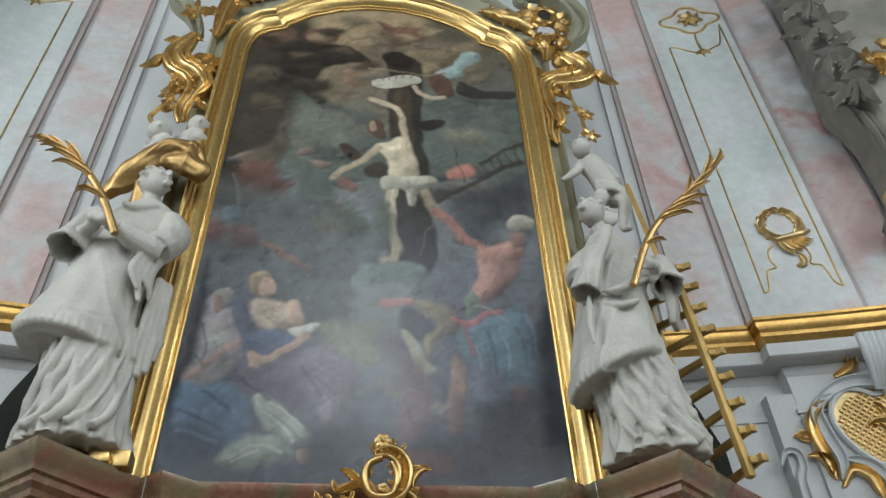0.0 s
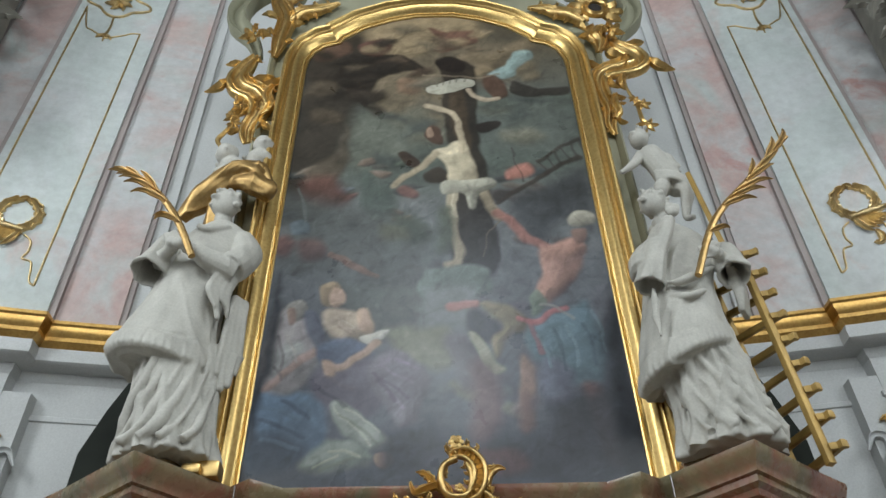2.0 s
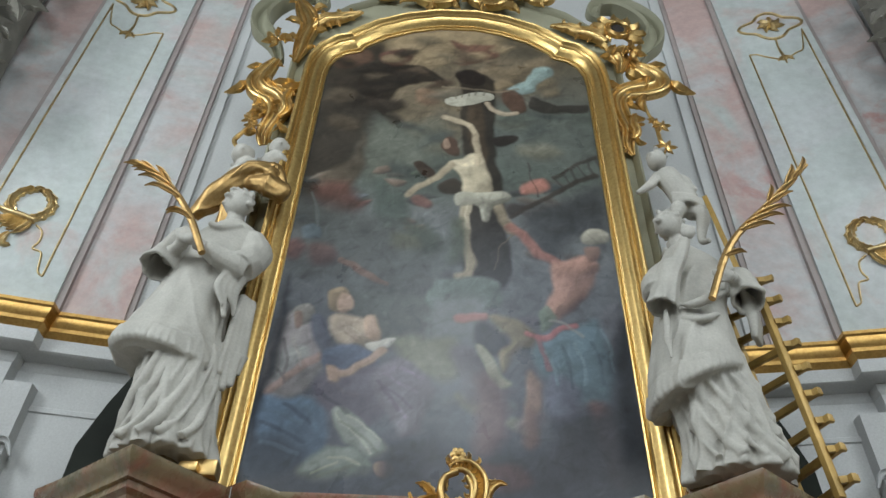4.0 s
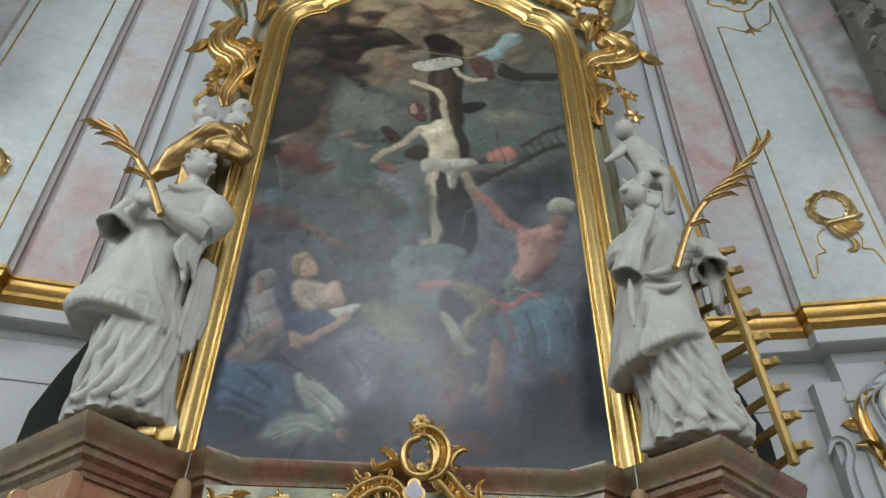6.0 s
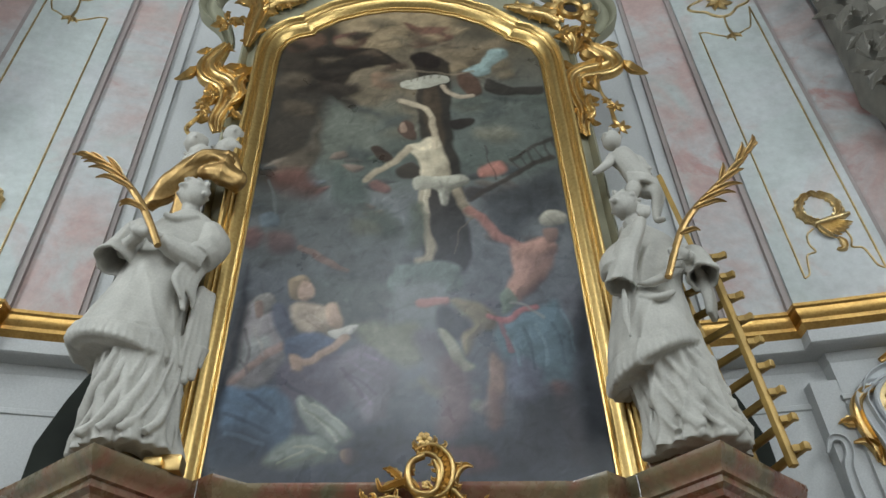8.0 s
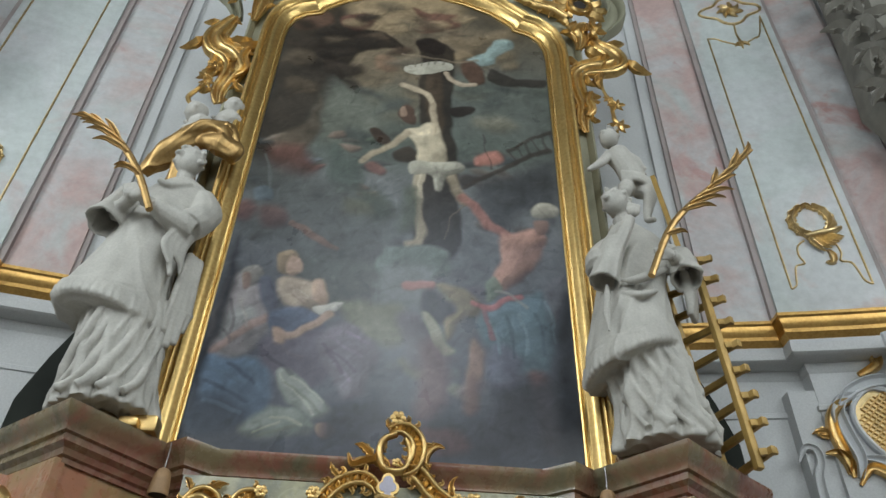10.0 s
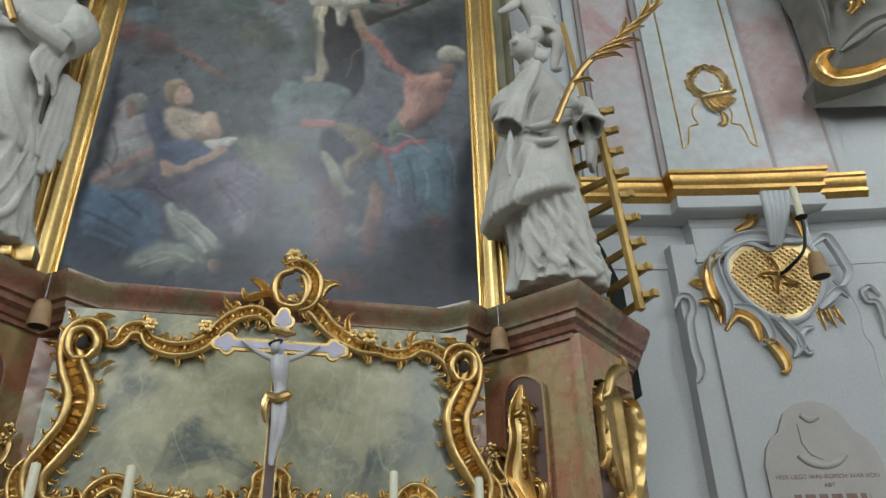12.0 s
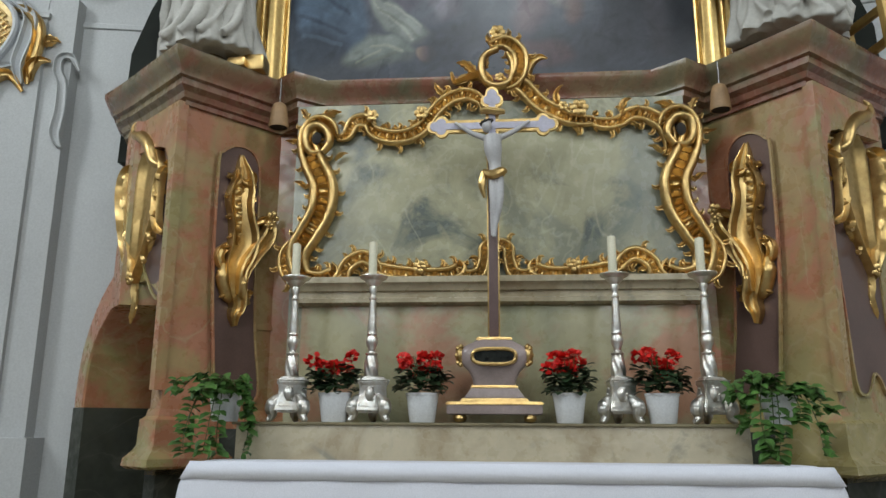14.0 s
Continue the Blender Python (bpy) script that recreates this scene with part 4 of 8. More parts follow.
# the upper retable that holds the picture
_out = [(-1.80, 3.55), (-1.80, 8.75), (-1.78, 9.2), (-1.70, 9.5), (-1.3, 9.95), (-0.8, 10.25), (0, 10.45)]
_out = _out + [(-x, z) for x, z in reversed(_out[:-1])]
b = BM()
lo, hi = [b.verts.new((x, 4.93, z)) for x, z in _out], [b.verts.new((x, 5.75, z)) for x, z in _out]
b.faces.new(lo), b.faces.new(hi)
for i in range(len(_out)):
    j = (i + 1) % len(_out)
    b.faces.new((lo[i], lo[j], hi[j], hi[i]))
part("upper_retable", b, STONE_GREY, altar, "grey-green stucco backing behind the picture")
b = sweep(BM(), [(-1.84, 3.6), (-1.84, 8.8)] + [(x * 1.02, z + 0.04) for x, z in _out[2:-2]] + [(1.84, 8.8), (1.84, 3.6)], ((0, -0.02), (0.0, 0.05), (0.03, 0.08), (0.06, 0.05), (0.07, -0.02)), lambda a, c, o: (a, 4.93 - o, c))
part("retable_edge", b, STONE_GREY, altar)
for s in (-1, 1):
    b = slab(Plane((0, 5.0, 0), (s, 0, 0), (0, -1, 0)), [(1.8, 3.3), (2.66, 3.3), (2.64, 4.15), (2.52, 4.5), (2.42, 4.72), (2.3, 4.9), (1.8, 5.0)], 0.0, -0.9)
    part("rear_block", b, REAR, altar, "dark green rear block, toned near black as if unlit")
    b = prism(BM(), mirrored(s, [(1.55, 4.56), (1.83, 4.34), (2.2, 4.62), (2.25, 4.95), (1.6, 4.95)]), 3.5, 3.82)
    part("plinth", b, CORNICE, altar)

# ---- retable: panels, mouldings, base ----
b = box(BM(), -1.12, 1.2, 4.50, 4.6, 1.46, 2.30, 0.004)
part("predella_panel", b, GREEN_RED, altar, "green and red marbled lower panel")
MOULD = ((-0.1, 2.335), (0.06, 2.335), (0.06, 2.30), (0.045, 2.29), (0.03, 2.255), (0.012, 2.25), (0.012, 2.215), (0.03, 2.21), (0.03, 2.185), (0.0, 2.17), (-0.1, 2.17))
b = sweep(BM(), [(-1.14, 4.6), (-1.14, 4.48), (1.22, 4.48), (1.22, 4.6)], MOULD, flat)
part("moulding", b, LEDGE, altar, "pale green stone moulding")
BASE = ((-0.2, 1.56), (0.01, 1.56), (0.02, 1.52), (0.05, 1.50), (0.055, 1.36), (0.075, 1.33), (0.12, 1.29), (0.125, 1.25), (0.1, 1.235), (-0.2, 1.235))
for s in (-1, 1):
    edge = [(s * 1.0, 4.62), *LOW[s][2:6 if s < 0 else 8]]
    part("pier_base", sweep(BM(), edge[::-1] if s < 0 else edge, BASE, flat), PIER, altar, "moulded marble base")
    part("pier_foot", prism(BM(), LOW[s], 0.3, 1.24), DARK_GREEN, altar, "dark green marbled foot")


def rim(plane, pts, w, d):
    """A thin raised edge round a panel."""
    p = smooth_line(pts, 3, True)
    prof = [(-w, -0.004), (-w, d), (w, d), (w, -0.004)]
    return sweep(BM(), [tuple(q) for q in p], prof, lambda a, c, o: plane.at(a, c, o), True, False)


def frill(bm, plane, pts, off, count, size, lift=0.03, seed=1):
    """Small carved leaves that curl off the edge of a scroll."""
    rg = random.Random(seed)
    line = smooth_line(pts, 12)
    for k in range(count):
        i = int((k + 0.5) / count * (len(line) - 2))
        d = line[i + 1] - line[i]
        ang = math.atan2(d[1], d[0])
        sd = 1 if off > 0 else -1
        x, z = line[i][0] - math.sin(ang) * off, line[i][1] + math.cos(ang) * off
        leaf(bm, plane, (float(x), float(z)), math.degrees(ang) + sd * rg.uniform(8, 28), size * rg.uniform(0.5, 0.85), sd * rg.uniform(60, 140), size * 0.36, 0.03, lift, 2)
    return bm


# near-black colour that stands in for the shade inside hollows
DARK = plain("hollow_shade", (0.02, 0.015, 0.012), 0.8, 0, 0.1, 4, 0)

for s in (-1, 1):
    inner = Plane((s * 1.818, 4.246, 0), (-s * 0.425, 0.51, 0), (-s * 0.51, -0.425, 0), 1.045)
    outer = Plane((s * 1.818, 4.246, 0), (s * 0.56, 0.475, 0), (s * 0.475, -0.56, 0), 1.045)
    tall = [(0.30, 1.64), (0.26, 1.95), (0.225, 2.4), (0.215, 3.0), (0.24, 3.08), (0.30, 3.13), (0.36, 3.145), (0.43, 3.13), (0.485, 3.06), (0.5, 2.9), (0.505, 2.4), (0.53, 2.0), (0.57, 1.72), (0.56, 1.63), (0.5, 1.60), (0.46, 1.68), (0.42, 1.70), (0.38, 1.62)]
    part("inlay", slab(inner, tall, -0.01, 0.006), PURPLE, altar, "purple-brown marble inlay")
    part("inlay_rim", rim(inner, tall, 0.007, 0.016), PIER, altar)
    hood = [(0.012, 1.66), (0.07, 1.66), (0.075, 2.6), (0.08, 2.88), (0.10, 3.0), (0.15, 3.07), (0.24, 3.1), (0.40, 3.115), (0.70, 3.13), (0.70, 3.33), (0.012, 3.33)]
    part("hood", slab(outer, hood, -0.01, 0.055), PIER, altar, "raised marbled hood over the outer panel")
    wide = [(0.15, 2.2), (0.10, 2.5), (0.08, 2.85), (0.09, 3.02), (0.14, 3.08), (0.22, 3.10), (0.38, 3.12), (0.44, 3.05), (0.44, 2.7), (0.4, 2.42), (0.3, 2.28), (0.22, 2.2)]
    if s > 0:
        wide = [(0.20, 1.72), (0.17, 2.1), (0.13, 2.5), (0.12, 2.9), (0.13, 3.0), (0.18, 3.04), (0.26, 3.06), (0.42, 3.07), (0.58, 3.05), (0.60, 2.7), (0.60, 2.2), (0.62, 1.8), (0.60, 1.68), (0.52, 1.66), (0.46, 1.74), (0.40, 1.76), (0.34, 1.67), (0.26, 1.65)]
    part("inlay", slab(outer, wide, -0.01, 0.006), PURPLE, altar, "purple-brown marble inlay")
    part("inlay_rim", rim(outer, wide, 0.007, 0.016), PIER, altar)
    # gilded drop with shell back on the inner face
    drop = thing("gilded_pendant", "carved gilded scroll pendant on a purple marble inlay", "ornament", "inner pendants")
    b = ribbon(BM(), inner, [(0.36, 3.09), (0.362, 3.03), (0.37, 2.95), (0.365, 2.87), (0.355, 2.79), (0.372, 2.7), (0.40, 2.58), (0.388, 2.48), (0.355, 2.38), (0.36, 2.28), (0.385, 2.17), (0.372, 2.10), (0.386, 2.04)],
               (0.012, 0.03, 0.052, 0.078, 0.084, 0.078, 0.09, 0.088, 0.074, 0.06, 0.046, 0.034, 0.016), 0.075, DISH, 0.0, 0, 8)
    part("spine", b, GOLD, drop)
    axis = [(0.365, 2.97), (0.355, 2.79), (0.40, 2.58), (0.355, 2.38), (0.385, 2.17)]
    for off, sd in ((0.07, 21), (-0.07, 22)):
        tagged(part("frill", frill(BM(), inner, axis, off, 7, 0.075, 0.03, sd), GOLD, drop, "carved leaf edge"), kind="stuff")
    b = curl(BM(), inner, (0.40, 3.0), -30, ((0.05, -40), (0.07, -110), (0.04, -60)), 0.028, 0.04, SCROLL, 0.02)
    curl(b, inner, (0.345, 3.0), 235, ((0.07, 20), (0.08, 70), (0.04, 60)), 0.024, 0.04, SCROLL, 0.03)
    curl(b, inner, (0.31, 2.86), 240, ((0.07, 30), (0.06, 90)), 0.022, 0.035, SCROLL, 0.02)
    part("upper_curl", b, GOLD, drop)
    # shell ribs climb the near edge
    b = ribbon(BM(), inner, [(0.335, 3.0), (0.33, 2.85), (0.345, 2.7), (0.365, 2.52)], (0.014, 0.03, 0.032, 0.012), 0.035, ROUND, 0.03, 0, 18, 9)
    part("ribs", b, GOLD, drop)
    b = curl(BM(), inner, (0.30, 2.52), 215, ((0.07, 30), (0.08, 60), (0.04, 70)), 0.028, 0.04, SCROLL, 0.02)
    curl(b, inner, (0.29, 2.42), 250, ((0.1, 25), (0.12, 30), (0.06, 60)), 0.034, 0.06, ROUND, 0.02)
    curl(b, inner, (0.41, 2.36), -100, ((0.1, 20), (0.1, 40)), 0.03, 0.06, ROUND, 0.03)
    part("lower_curl", b, GOLD, drop)
    part("leaf", leaf(BM(), inner, (0.43, 2.2), 20, 0.07, 60, 0.02, 0.03, 0.02, 2), GOLD, drop)
    part("leaf", leaf(BM(), inner, (0.43, 2.8), 30, 0.07, 80, 0.025, 0.03, 0.02, 2), GOLD, drop)
    b = ribbon(BM(), inner, [(0.40, 2.22), (0.415, 2.37), (0.48, 2.49), (0.545, 2.58), (0.565, 2.66), (0.53, 2.70), (0.48, 2.67)], (0.02, 0.04, 0.048, 0.05, 0.042, 0.032, 0.012), 0.075, SCROLL, 0.02)
    part("side_scroll", b, GOLD, drop)
    b = BM()
    blossom(b, inner, (0.585, 2.73), 0.045, 0.04)
    blossom(b, inner, (0.555, 2.67), 0.035, 0.05, 5, 0.5)
    part("flower", b, GOLD, drop)

    # gilded cartouche on the outer face
    cart = thing("gilded_cartouche", "large carved gilded shell scroll hanging on a pier", "ornament", "outer cartouches")
    b = ribbon(BM(), outer, [(0.36, 3.10), (0.37, 3.02), (0.37, 2.92), (0.38, 2.8), (0.40, 2.66), (0.43, 2.52), (0.47, 2.4), (0.49, 2.3)], (0.1, 0.15, 0.16, 0.155, 0.13, 0.095, 0.06, 0.02), 0.06, DISH, 0, 0, 8)
    part("shell", b, GOLD, cart)
    axis = [(0.30, 2.98), (0.34, 2.8), (0.37, 2.6), (0.43, 2.4)]
    tagged(part("frill", frill(BM(), outer, axis, -0.09, 5, 0.1, 0.04, 32), GOLD, cart, "carved leaf edge"), kind="stuff")
    b = ribbon(BM(), outer, [(0.22, 2.98), (0.30, 3.02), (0.36, 3.13), (0.48, 3.22), (0.60, 3.27), (0.64, 3.34), (0.6, 3.37)], (0.012, 0.035, 0.045, 0.045, 0.035, 0.025, 0.008), 0.07, ROUND, 0.03)
    leaf(b, outer, (0.24, 2.99), 160, 0.12, 50, 0.025)
    part("crest", b, GOLD, cart)
    b = ribbon(BM(), outer, [(0.60, 3.06), (0.67, 3.04), (0.69, 2.93), (0.64, 2.75), (0.58, 2.57), (0.53, 2.42), (0.5, 2.28)], (0.015, 0.045, 0.055, 0.055, 0.048, 0.035, 0.008), 0.1, SCROLL, 0.02, 0, 7, 5)
    part("far_scroll", b, GOLD, cart)
    b = ribbon(BM(), outer, [(0.14, 2.95), (0.19, 2.93), (0.22, 2.85), (0.22, 2.7), (0.19, 2.6), (0.12, 2.56), (0.1, 2.6)], (0.012, 0.03, 0.032, 0.032, 0.03, 0.022, 0.008), 0.055, SCROLL, 0.02)
    leaf(b, outer, (0.27, 2.6), -70, 0.16, 30, 0.03)
    leaf(b, outer, (0.18, 2.8), 150, 0.1, 70, 0.025)
    part("near_scroll", b, GOLD, cart)
    b = curl(BM(), outer, (0.48, 2.34), -80, ((0.12, -20), (0.1, 60)), 0.035, 0.04, LEAFY, 0, 3, (1, 0.8, 0.5, 0.1))
    blossom(b, outer, (0.485, 2.33), 0.04, 0.05)
    leaf(b, outer, (0.47, 2.25), -90, 0.2, 40, 0.035)
    part("tail", b, GOLD, cart)

# ---- gilded frame of the marble panel ----
fp = Plane((0.055, 4.545, 0), (1, 0, 0), (0, -1, 0))
gframe = thing("gilded_panel_frame", "carved gilded scroll frame on a green marble panel", "frame")
for s in (-1, 1):
    m = Plane((0.055, 4.545, 0), (-s, 0, 0), (0, -1, 0))     # across runs outward-negative, as on the west side
    b = rocaille(BM(), m, [(-1.01, 3.26), (-1.06, 3.33), (-1.14, 3.345), (-1.19, 3.25), (-1.15, 3.1), (-1.075, 2.93), (-1.085, 2.76), (-1.155, 2.62), (-1.215, 2.5), (-1.185, 2.37), (-1.08, 2.335), (-0.99, 2.38), (-1.01, 2.44)],
               (0.02, 0.05, 0.055, 0.06, 0.075, 0.082, 0.082, 0.078, 0.07, 0.056, 0.05, 0.038, 0.012), 0.13, SCROLL, 0, 0, 8, 14)
    part("upright_scroll", b, GOLD, gframe)
    b = ribbon(BM(), m, [(-1.08, 3.14), (-1.04, 3.2), (-1.06, 3.28), (-1.12, 3.32), (-1.18, 3.29), (-1.19, 3.2), (-1.15, 3.14), (-1.09, 3.15)], (0.02, 0.025, 0.028, 0.028, 0.028, 0.026, 0.022, 0.01), 0.05, ROUND, 0.07)
    part("eyelet", b, GOLD, gframe)
    # dark ball in place of the shaded eyelet
    b = ball(BM(), m.at(-1.12, 3.23, 0.085), (0.032, 0.012, 0.042))
    part("eyelet_shade", b, DARK, gframe)
    side_line = [(-1.15, 3.1), (-1.075, 2.93), (-1.085, 2.76), (-1.155, 2.62), (-1.215, 2.5)]
    tagged(part("frill", frill(BM(), m, side_line, 0.048, 11, 0.06, 0.03, 2), GOLD, gframe, "small carved leaves"), kind="stuff")
    tagged(part("frill", frill(BM(), m, side_line, -0.048, 9, 0.07, 0.03, 3), GOLD, gframe, "small carved leaves"), kind="stuff")
    rail = [(-0.9, 2.45), (-0.75, 2.42), (-0.55, 2.38), (-0.3, 2.37), (-0.15, 2.4)]
    tagged(part("frill", frill(BM(), m, rail, 0.03, 10, 0.06, 0.02, 4), GOLD, gframe, "small carved leaves"), kind="stuff")
    b = leaf(BM(), m, (-1.12, 3.35), 60, 0.17, -70, 0.04, 0.04, 0.02, 3)
    leaf(b, m, (-1.17, 3.26), 200, 0.18, -40, 0.03, 0.03, 0.02, 3)
    leaf(b, m, (-1.2, 3.38), 100, 0.1, 60, 0.03, 0.03, 0.02, 3)
    leaf(b, m, (-1.19, 2.92), 120, 0.1, 70, 0.022, 0.03, 0.02, 2)
    leaf(b, m, (-1.01, 3.1), 60, 0.1, -70, 0.022, 0.03, 0.03, 2)
    leaf(b, m, (-1.22, 2.44), 250, 0.12, 60, 0.03, 0.03, 0.02, 2)
    part("leaves", b, GOLD, gframe)
    b = rocaille(BM(), m, [(-1.19, 2.6), (-1.27, 2.55), (-1.305, 2.46), (-1.275, 2.36), (-1.2, 2.32), (-1.15, 2.36)], (0.015, 0.03, 0.035, 0.035, 0.03, 0.01), 0.06, SCROLL, 0.02)
    part("lower_scroll", b, GOLD, gframe)
    for k in range(9):       # beads down the upright's outer edge
        a = k / 8
        b = ball(BM(), m.at(-1.02 - 0.01 * math.sin(a * 6), 3.02 - 0.3 * a, 0.06), (0.012, 0.012, 0.014), None, 1) if k == 0 else ball(b, m.at(-1.005 - 0.02 * abs(a - 0.5), 3.02 - 0.3 * a, 0.05), (0.012, 0.012, 0.014), None, 1)
    part("beading", b, GOLD, gframe)
    # foot rail
    b = rocaille(BM(), m, [(-0.99, 2.38), (-0.94, 2.335), (-0.91, 2.42), (-0.82, 2.475), (-0.75, 2.44), (-0.72, 2.38), (-0.77, 2.37)], (0.015, 0.04, 0.046, 0.046, 0.04, 0.028, 0.012), 0.08, SCROLL)
    part("foot_scroll", b, GOLD, gframe)
    b = rocaille(BM(), m, [(-0.76, 2.45), (-0.7, 2.40), (-0.58, 2.375), (-0.45, 2.365), (-0.3, 2.365), (-0.22, 2.40), (-0.235, 2.45)], (0.015, 0.042, 0.044, 0.04, 0.044, 0.04, 0.012), 0.07, SCROLL, 0, 0, 7, 6)
    part("foot_rail", b, GOLD, gframe)
    b = rocaille(BM(), m, [(-0.24, 2.40), (-0.17, 2.355), (-0.1, 2.37), (-0.075, 2.45), (-0.07, 2.52), (-0.02, 2.55), (0.01, 2.51)], (0.012, 0.035, 0.04, 0.035, 0.035, 0.03, 0.012), 0.06, SCROLL, 0.01)
    part("foot_crest", b, GOLD, gframe)
    b = leaf(BM(), m, (-0.6, 2.39), 150, 0.12, -60, 0.025)
    part("foot_leaf", b, GOLD, gframe)
    part("foot_leaf", leaf(BM(), m, (-0.5, 2.39), 60, 0.09, 60, 0.025), GOLD, gframe)
    part("foot_leaf", leaf(BM(), m, (-0.9, 2.45), 110, 0.08, 50, 0.02), GOLD, gframe)
    b = BM()
    blossom(b, m, (-0.46, 2.40), 0.04, 0.07)
    part("foot_flower", b, GOLD, gframe)
# head rail, west half
b = rocaille(BM(), fp, [(-1.01, 3.25), (-0.94, 3.27), (-0.895, 3.35), (-0.82, 3.36), (-0.775, 3.29)], (0.015, 0.035, 0.045, 0.05, 0.03), 0.07, SCROLL)
part("head_scroll", b, GOLD, gframe)
b = rocaille(BM(), fp, [(-0.80, 3.34), (-0.76, 3.28), (-0.65, 3.245), (-0.54, 3.255), (-0.45, 3.31), (-0.38, 3.41), (-0.29, 3.49), (-0.18, 3.52), (-0.1, 3.48), (-0.08, 3.42)], (0.03, 0.045, 0.05, 0.05, 0.048, 0.045, 0.045, 0.045, 0.035, 0.012), 0.09, SCROLL)
part("head_scroll", b, GOLD, gframe)
b = leaf(BM(), fp, (-0.56, 3.30), 30, 0.16, 60, 0.03)
leaf(b, fp, (-0.3, 3.52), 150, 0.14, -50, 0.03)
leaf(b, fp, (-0.42, 3.42), 40, 0.14, 20, 0.03)
part("head_leaves", b, GOLD, gframe)
for x, z, r in ((-0.775, 3.41, 0.04), (-0.46, 3.42, 0.045), (0.52, 3.425, 0.055), (0.42, 3.44, 0.03)):
    b = BM()
    blossom(b, fp, (x, z - 0.03), r, 0.07, 6)
    part("head_flower", b, GOLD, gframe)
for pts, sd in (([(-0.76, 3.28), (-0.65, 3.245), (-0.54, 3.255), (-0.45, 3.31), (-0.38, 3.41), (-0.29, 3.49), (-0.18, 3.52)], 5), ([(0.18, 3.555), (0.28, 3.44), (0.43, 3.35), (0.6, 3.32), (0.76, 3.31), (0.93, 3.35)], 6)):
    tagged(part("frill", frill(BM(), fp, pts, 0.04, 9, 0.075, 0.03, sd), GOLD, gframe, "small carved leaves"), kind="stuff")
    tagged(part("frill", frill(BM(), fp, pts, -0.04, 7, 0.06, 0.02, sd + 9), GOLD, gframe, "small carved leaves"), kind="stuff")
# crest
b = ribbon(BM(), fp, [(-0.28, 3.69), (-0.25, 3.62), (-0.18, 3.64), (-0.10, 3.66), (-0.04, 3.62), (-0.02, 3.55)], (0.01, 0.03, 0.04, 0.045, 0.045, 0.03), 0.09, LEAFY, 0.0, 3)
leaf(b, fp, (-0.12, 3.66), 120, 0.16, 60, 0.04, 0.05, 0.02)
leaf(b, fp, (-0.05, 3.70), 110, 0.14, -70, 0.03, 0.05, 0.02)
leaf(b, fp, (0.08, 3.56), 60, 0.12, 60, 0.03, 0.05, 0.02)
part("crest_leaves", b, GOLD, gframe)
b = rocaille(BM(), fp, [(-0.03, 3.845), (0.07, 3.86), (0.15, 3.79), (0.165, 3.69), (0.13, 3.6), (0.06, 3.555)], (0.02, 0.045, 0.05, 0.048, 0.045, 0.02), 0.1, SCROLL, 0.02)
part("crest_scroll", b, GOLD, gframe)
b = ribbon(BM(), fp, [(0.02, 3.82), (-0.06, 3.78), (-0.085, 3.69), (-0.05, 3.59), (0.03, 3.565), (0.095, 3.60), (0.115, 3.70), (0.08, 3.79)], (0.02, 0.022, 0.024, 0.024, 0.024, 0.022, 0.02, 0.018), 0.05, ROUND, 0.04)
part("crest_ring", b, GOLD, gframe)
b = BM()
blossom(b, fp, (0.02, 3.93), 0.05, 0.06, 6)
leaf(b, fp, (0.0, 3.86), 150, 0.1, -80, 0.03, 0.04, 0.03)
leaf(b, fp, (0.06, 3.88), 40, 0.1, 80, 0.03, 0.04, 0.03)
part("crest_flower", b, GOLD, gframe)
b = BM()
blossom(b, fp, (0.03, 3.63), 0.03, 0.04)
part("crest_bud", b, GOLD, gframe)
# head rail, east half
b = rocaille(BM(), fp, [(0.07, 3.54), (0.12, 3.575), (0.18, 3.555), (0.28, 3.44), (0.43, 3.35), (0.52, 3.325), (0.6, 3.32)], (0.02, 0.045, 0.055, 0.055, 0.048, 0.04, 0.03), 0.1, SCROLL, 0, 0, 8, 4)
part("head_scroll", b, GOLD, gframe)
b = rocaille(BM(), fp, [(0.58, 3.33), (0.66, 3.30), (0.76, 3.31), (0.84, 3.36), (0.93, 3.35), (1.02, 3.29), (1.06, 3.2), (1.055, 3.12), (1.02, 3.09)], (0.025, 0.038, 0.04, 0.045, 0.05, 0.05, 0.045, 0.03, 0.01), 0.08, SCROLL)
part("head_scroll", b, GOLD, gframe)
b = ribbon(BM(), fp, [(0.22, 3.53), (0.205, 3.62), (0.225, 3.71), (0.28, 3.765), (0.335, 3.76)], (0.03, 0.03, 0.026, 0.02, 0.005), 0.05, SCROLL, 0.01)
leaf(b, fp, (0.42, 3.40), 130, 0.2, -100, 0.03, 0.04, 0.01, 2)
leaf(b, fp, (0.3, 3.45), 130, 0.12, -60, 0.03, 0.04, 0.02, 2)
leaf(b, fp, (0.46, 3.33), -40, 0.12, -60, 0.025, 0.04, 0.02, 2)
leaf(b, fp, (0.8, 3.33), 240, 0.1, -60, 0.025, 0.04, 0.02, 2)
leaf(b, fp, (0.78, 3.38), 90, 0.12, -90, 0.03, 0.04, 0.02, 2)
part("head_leaves", b, GOLD, gframe)

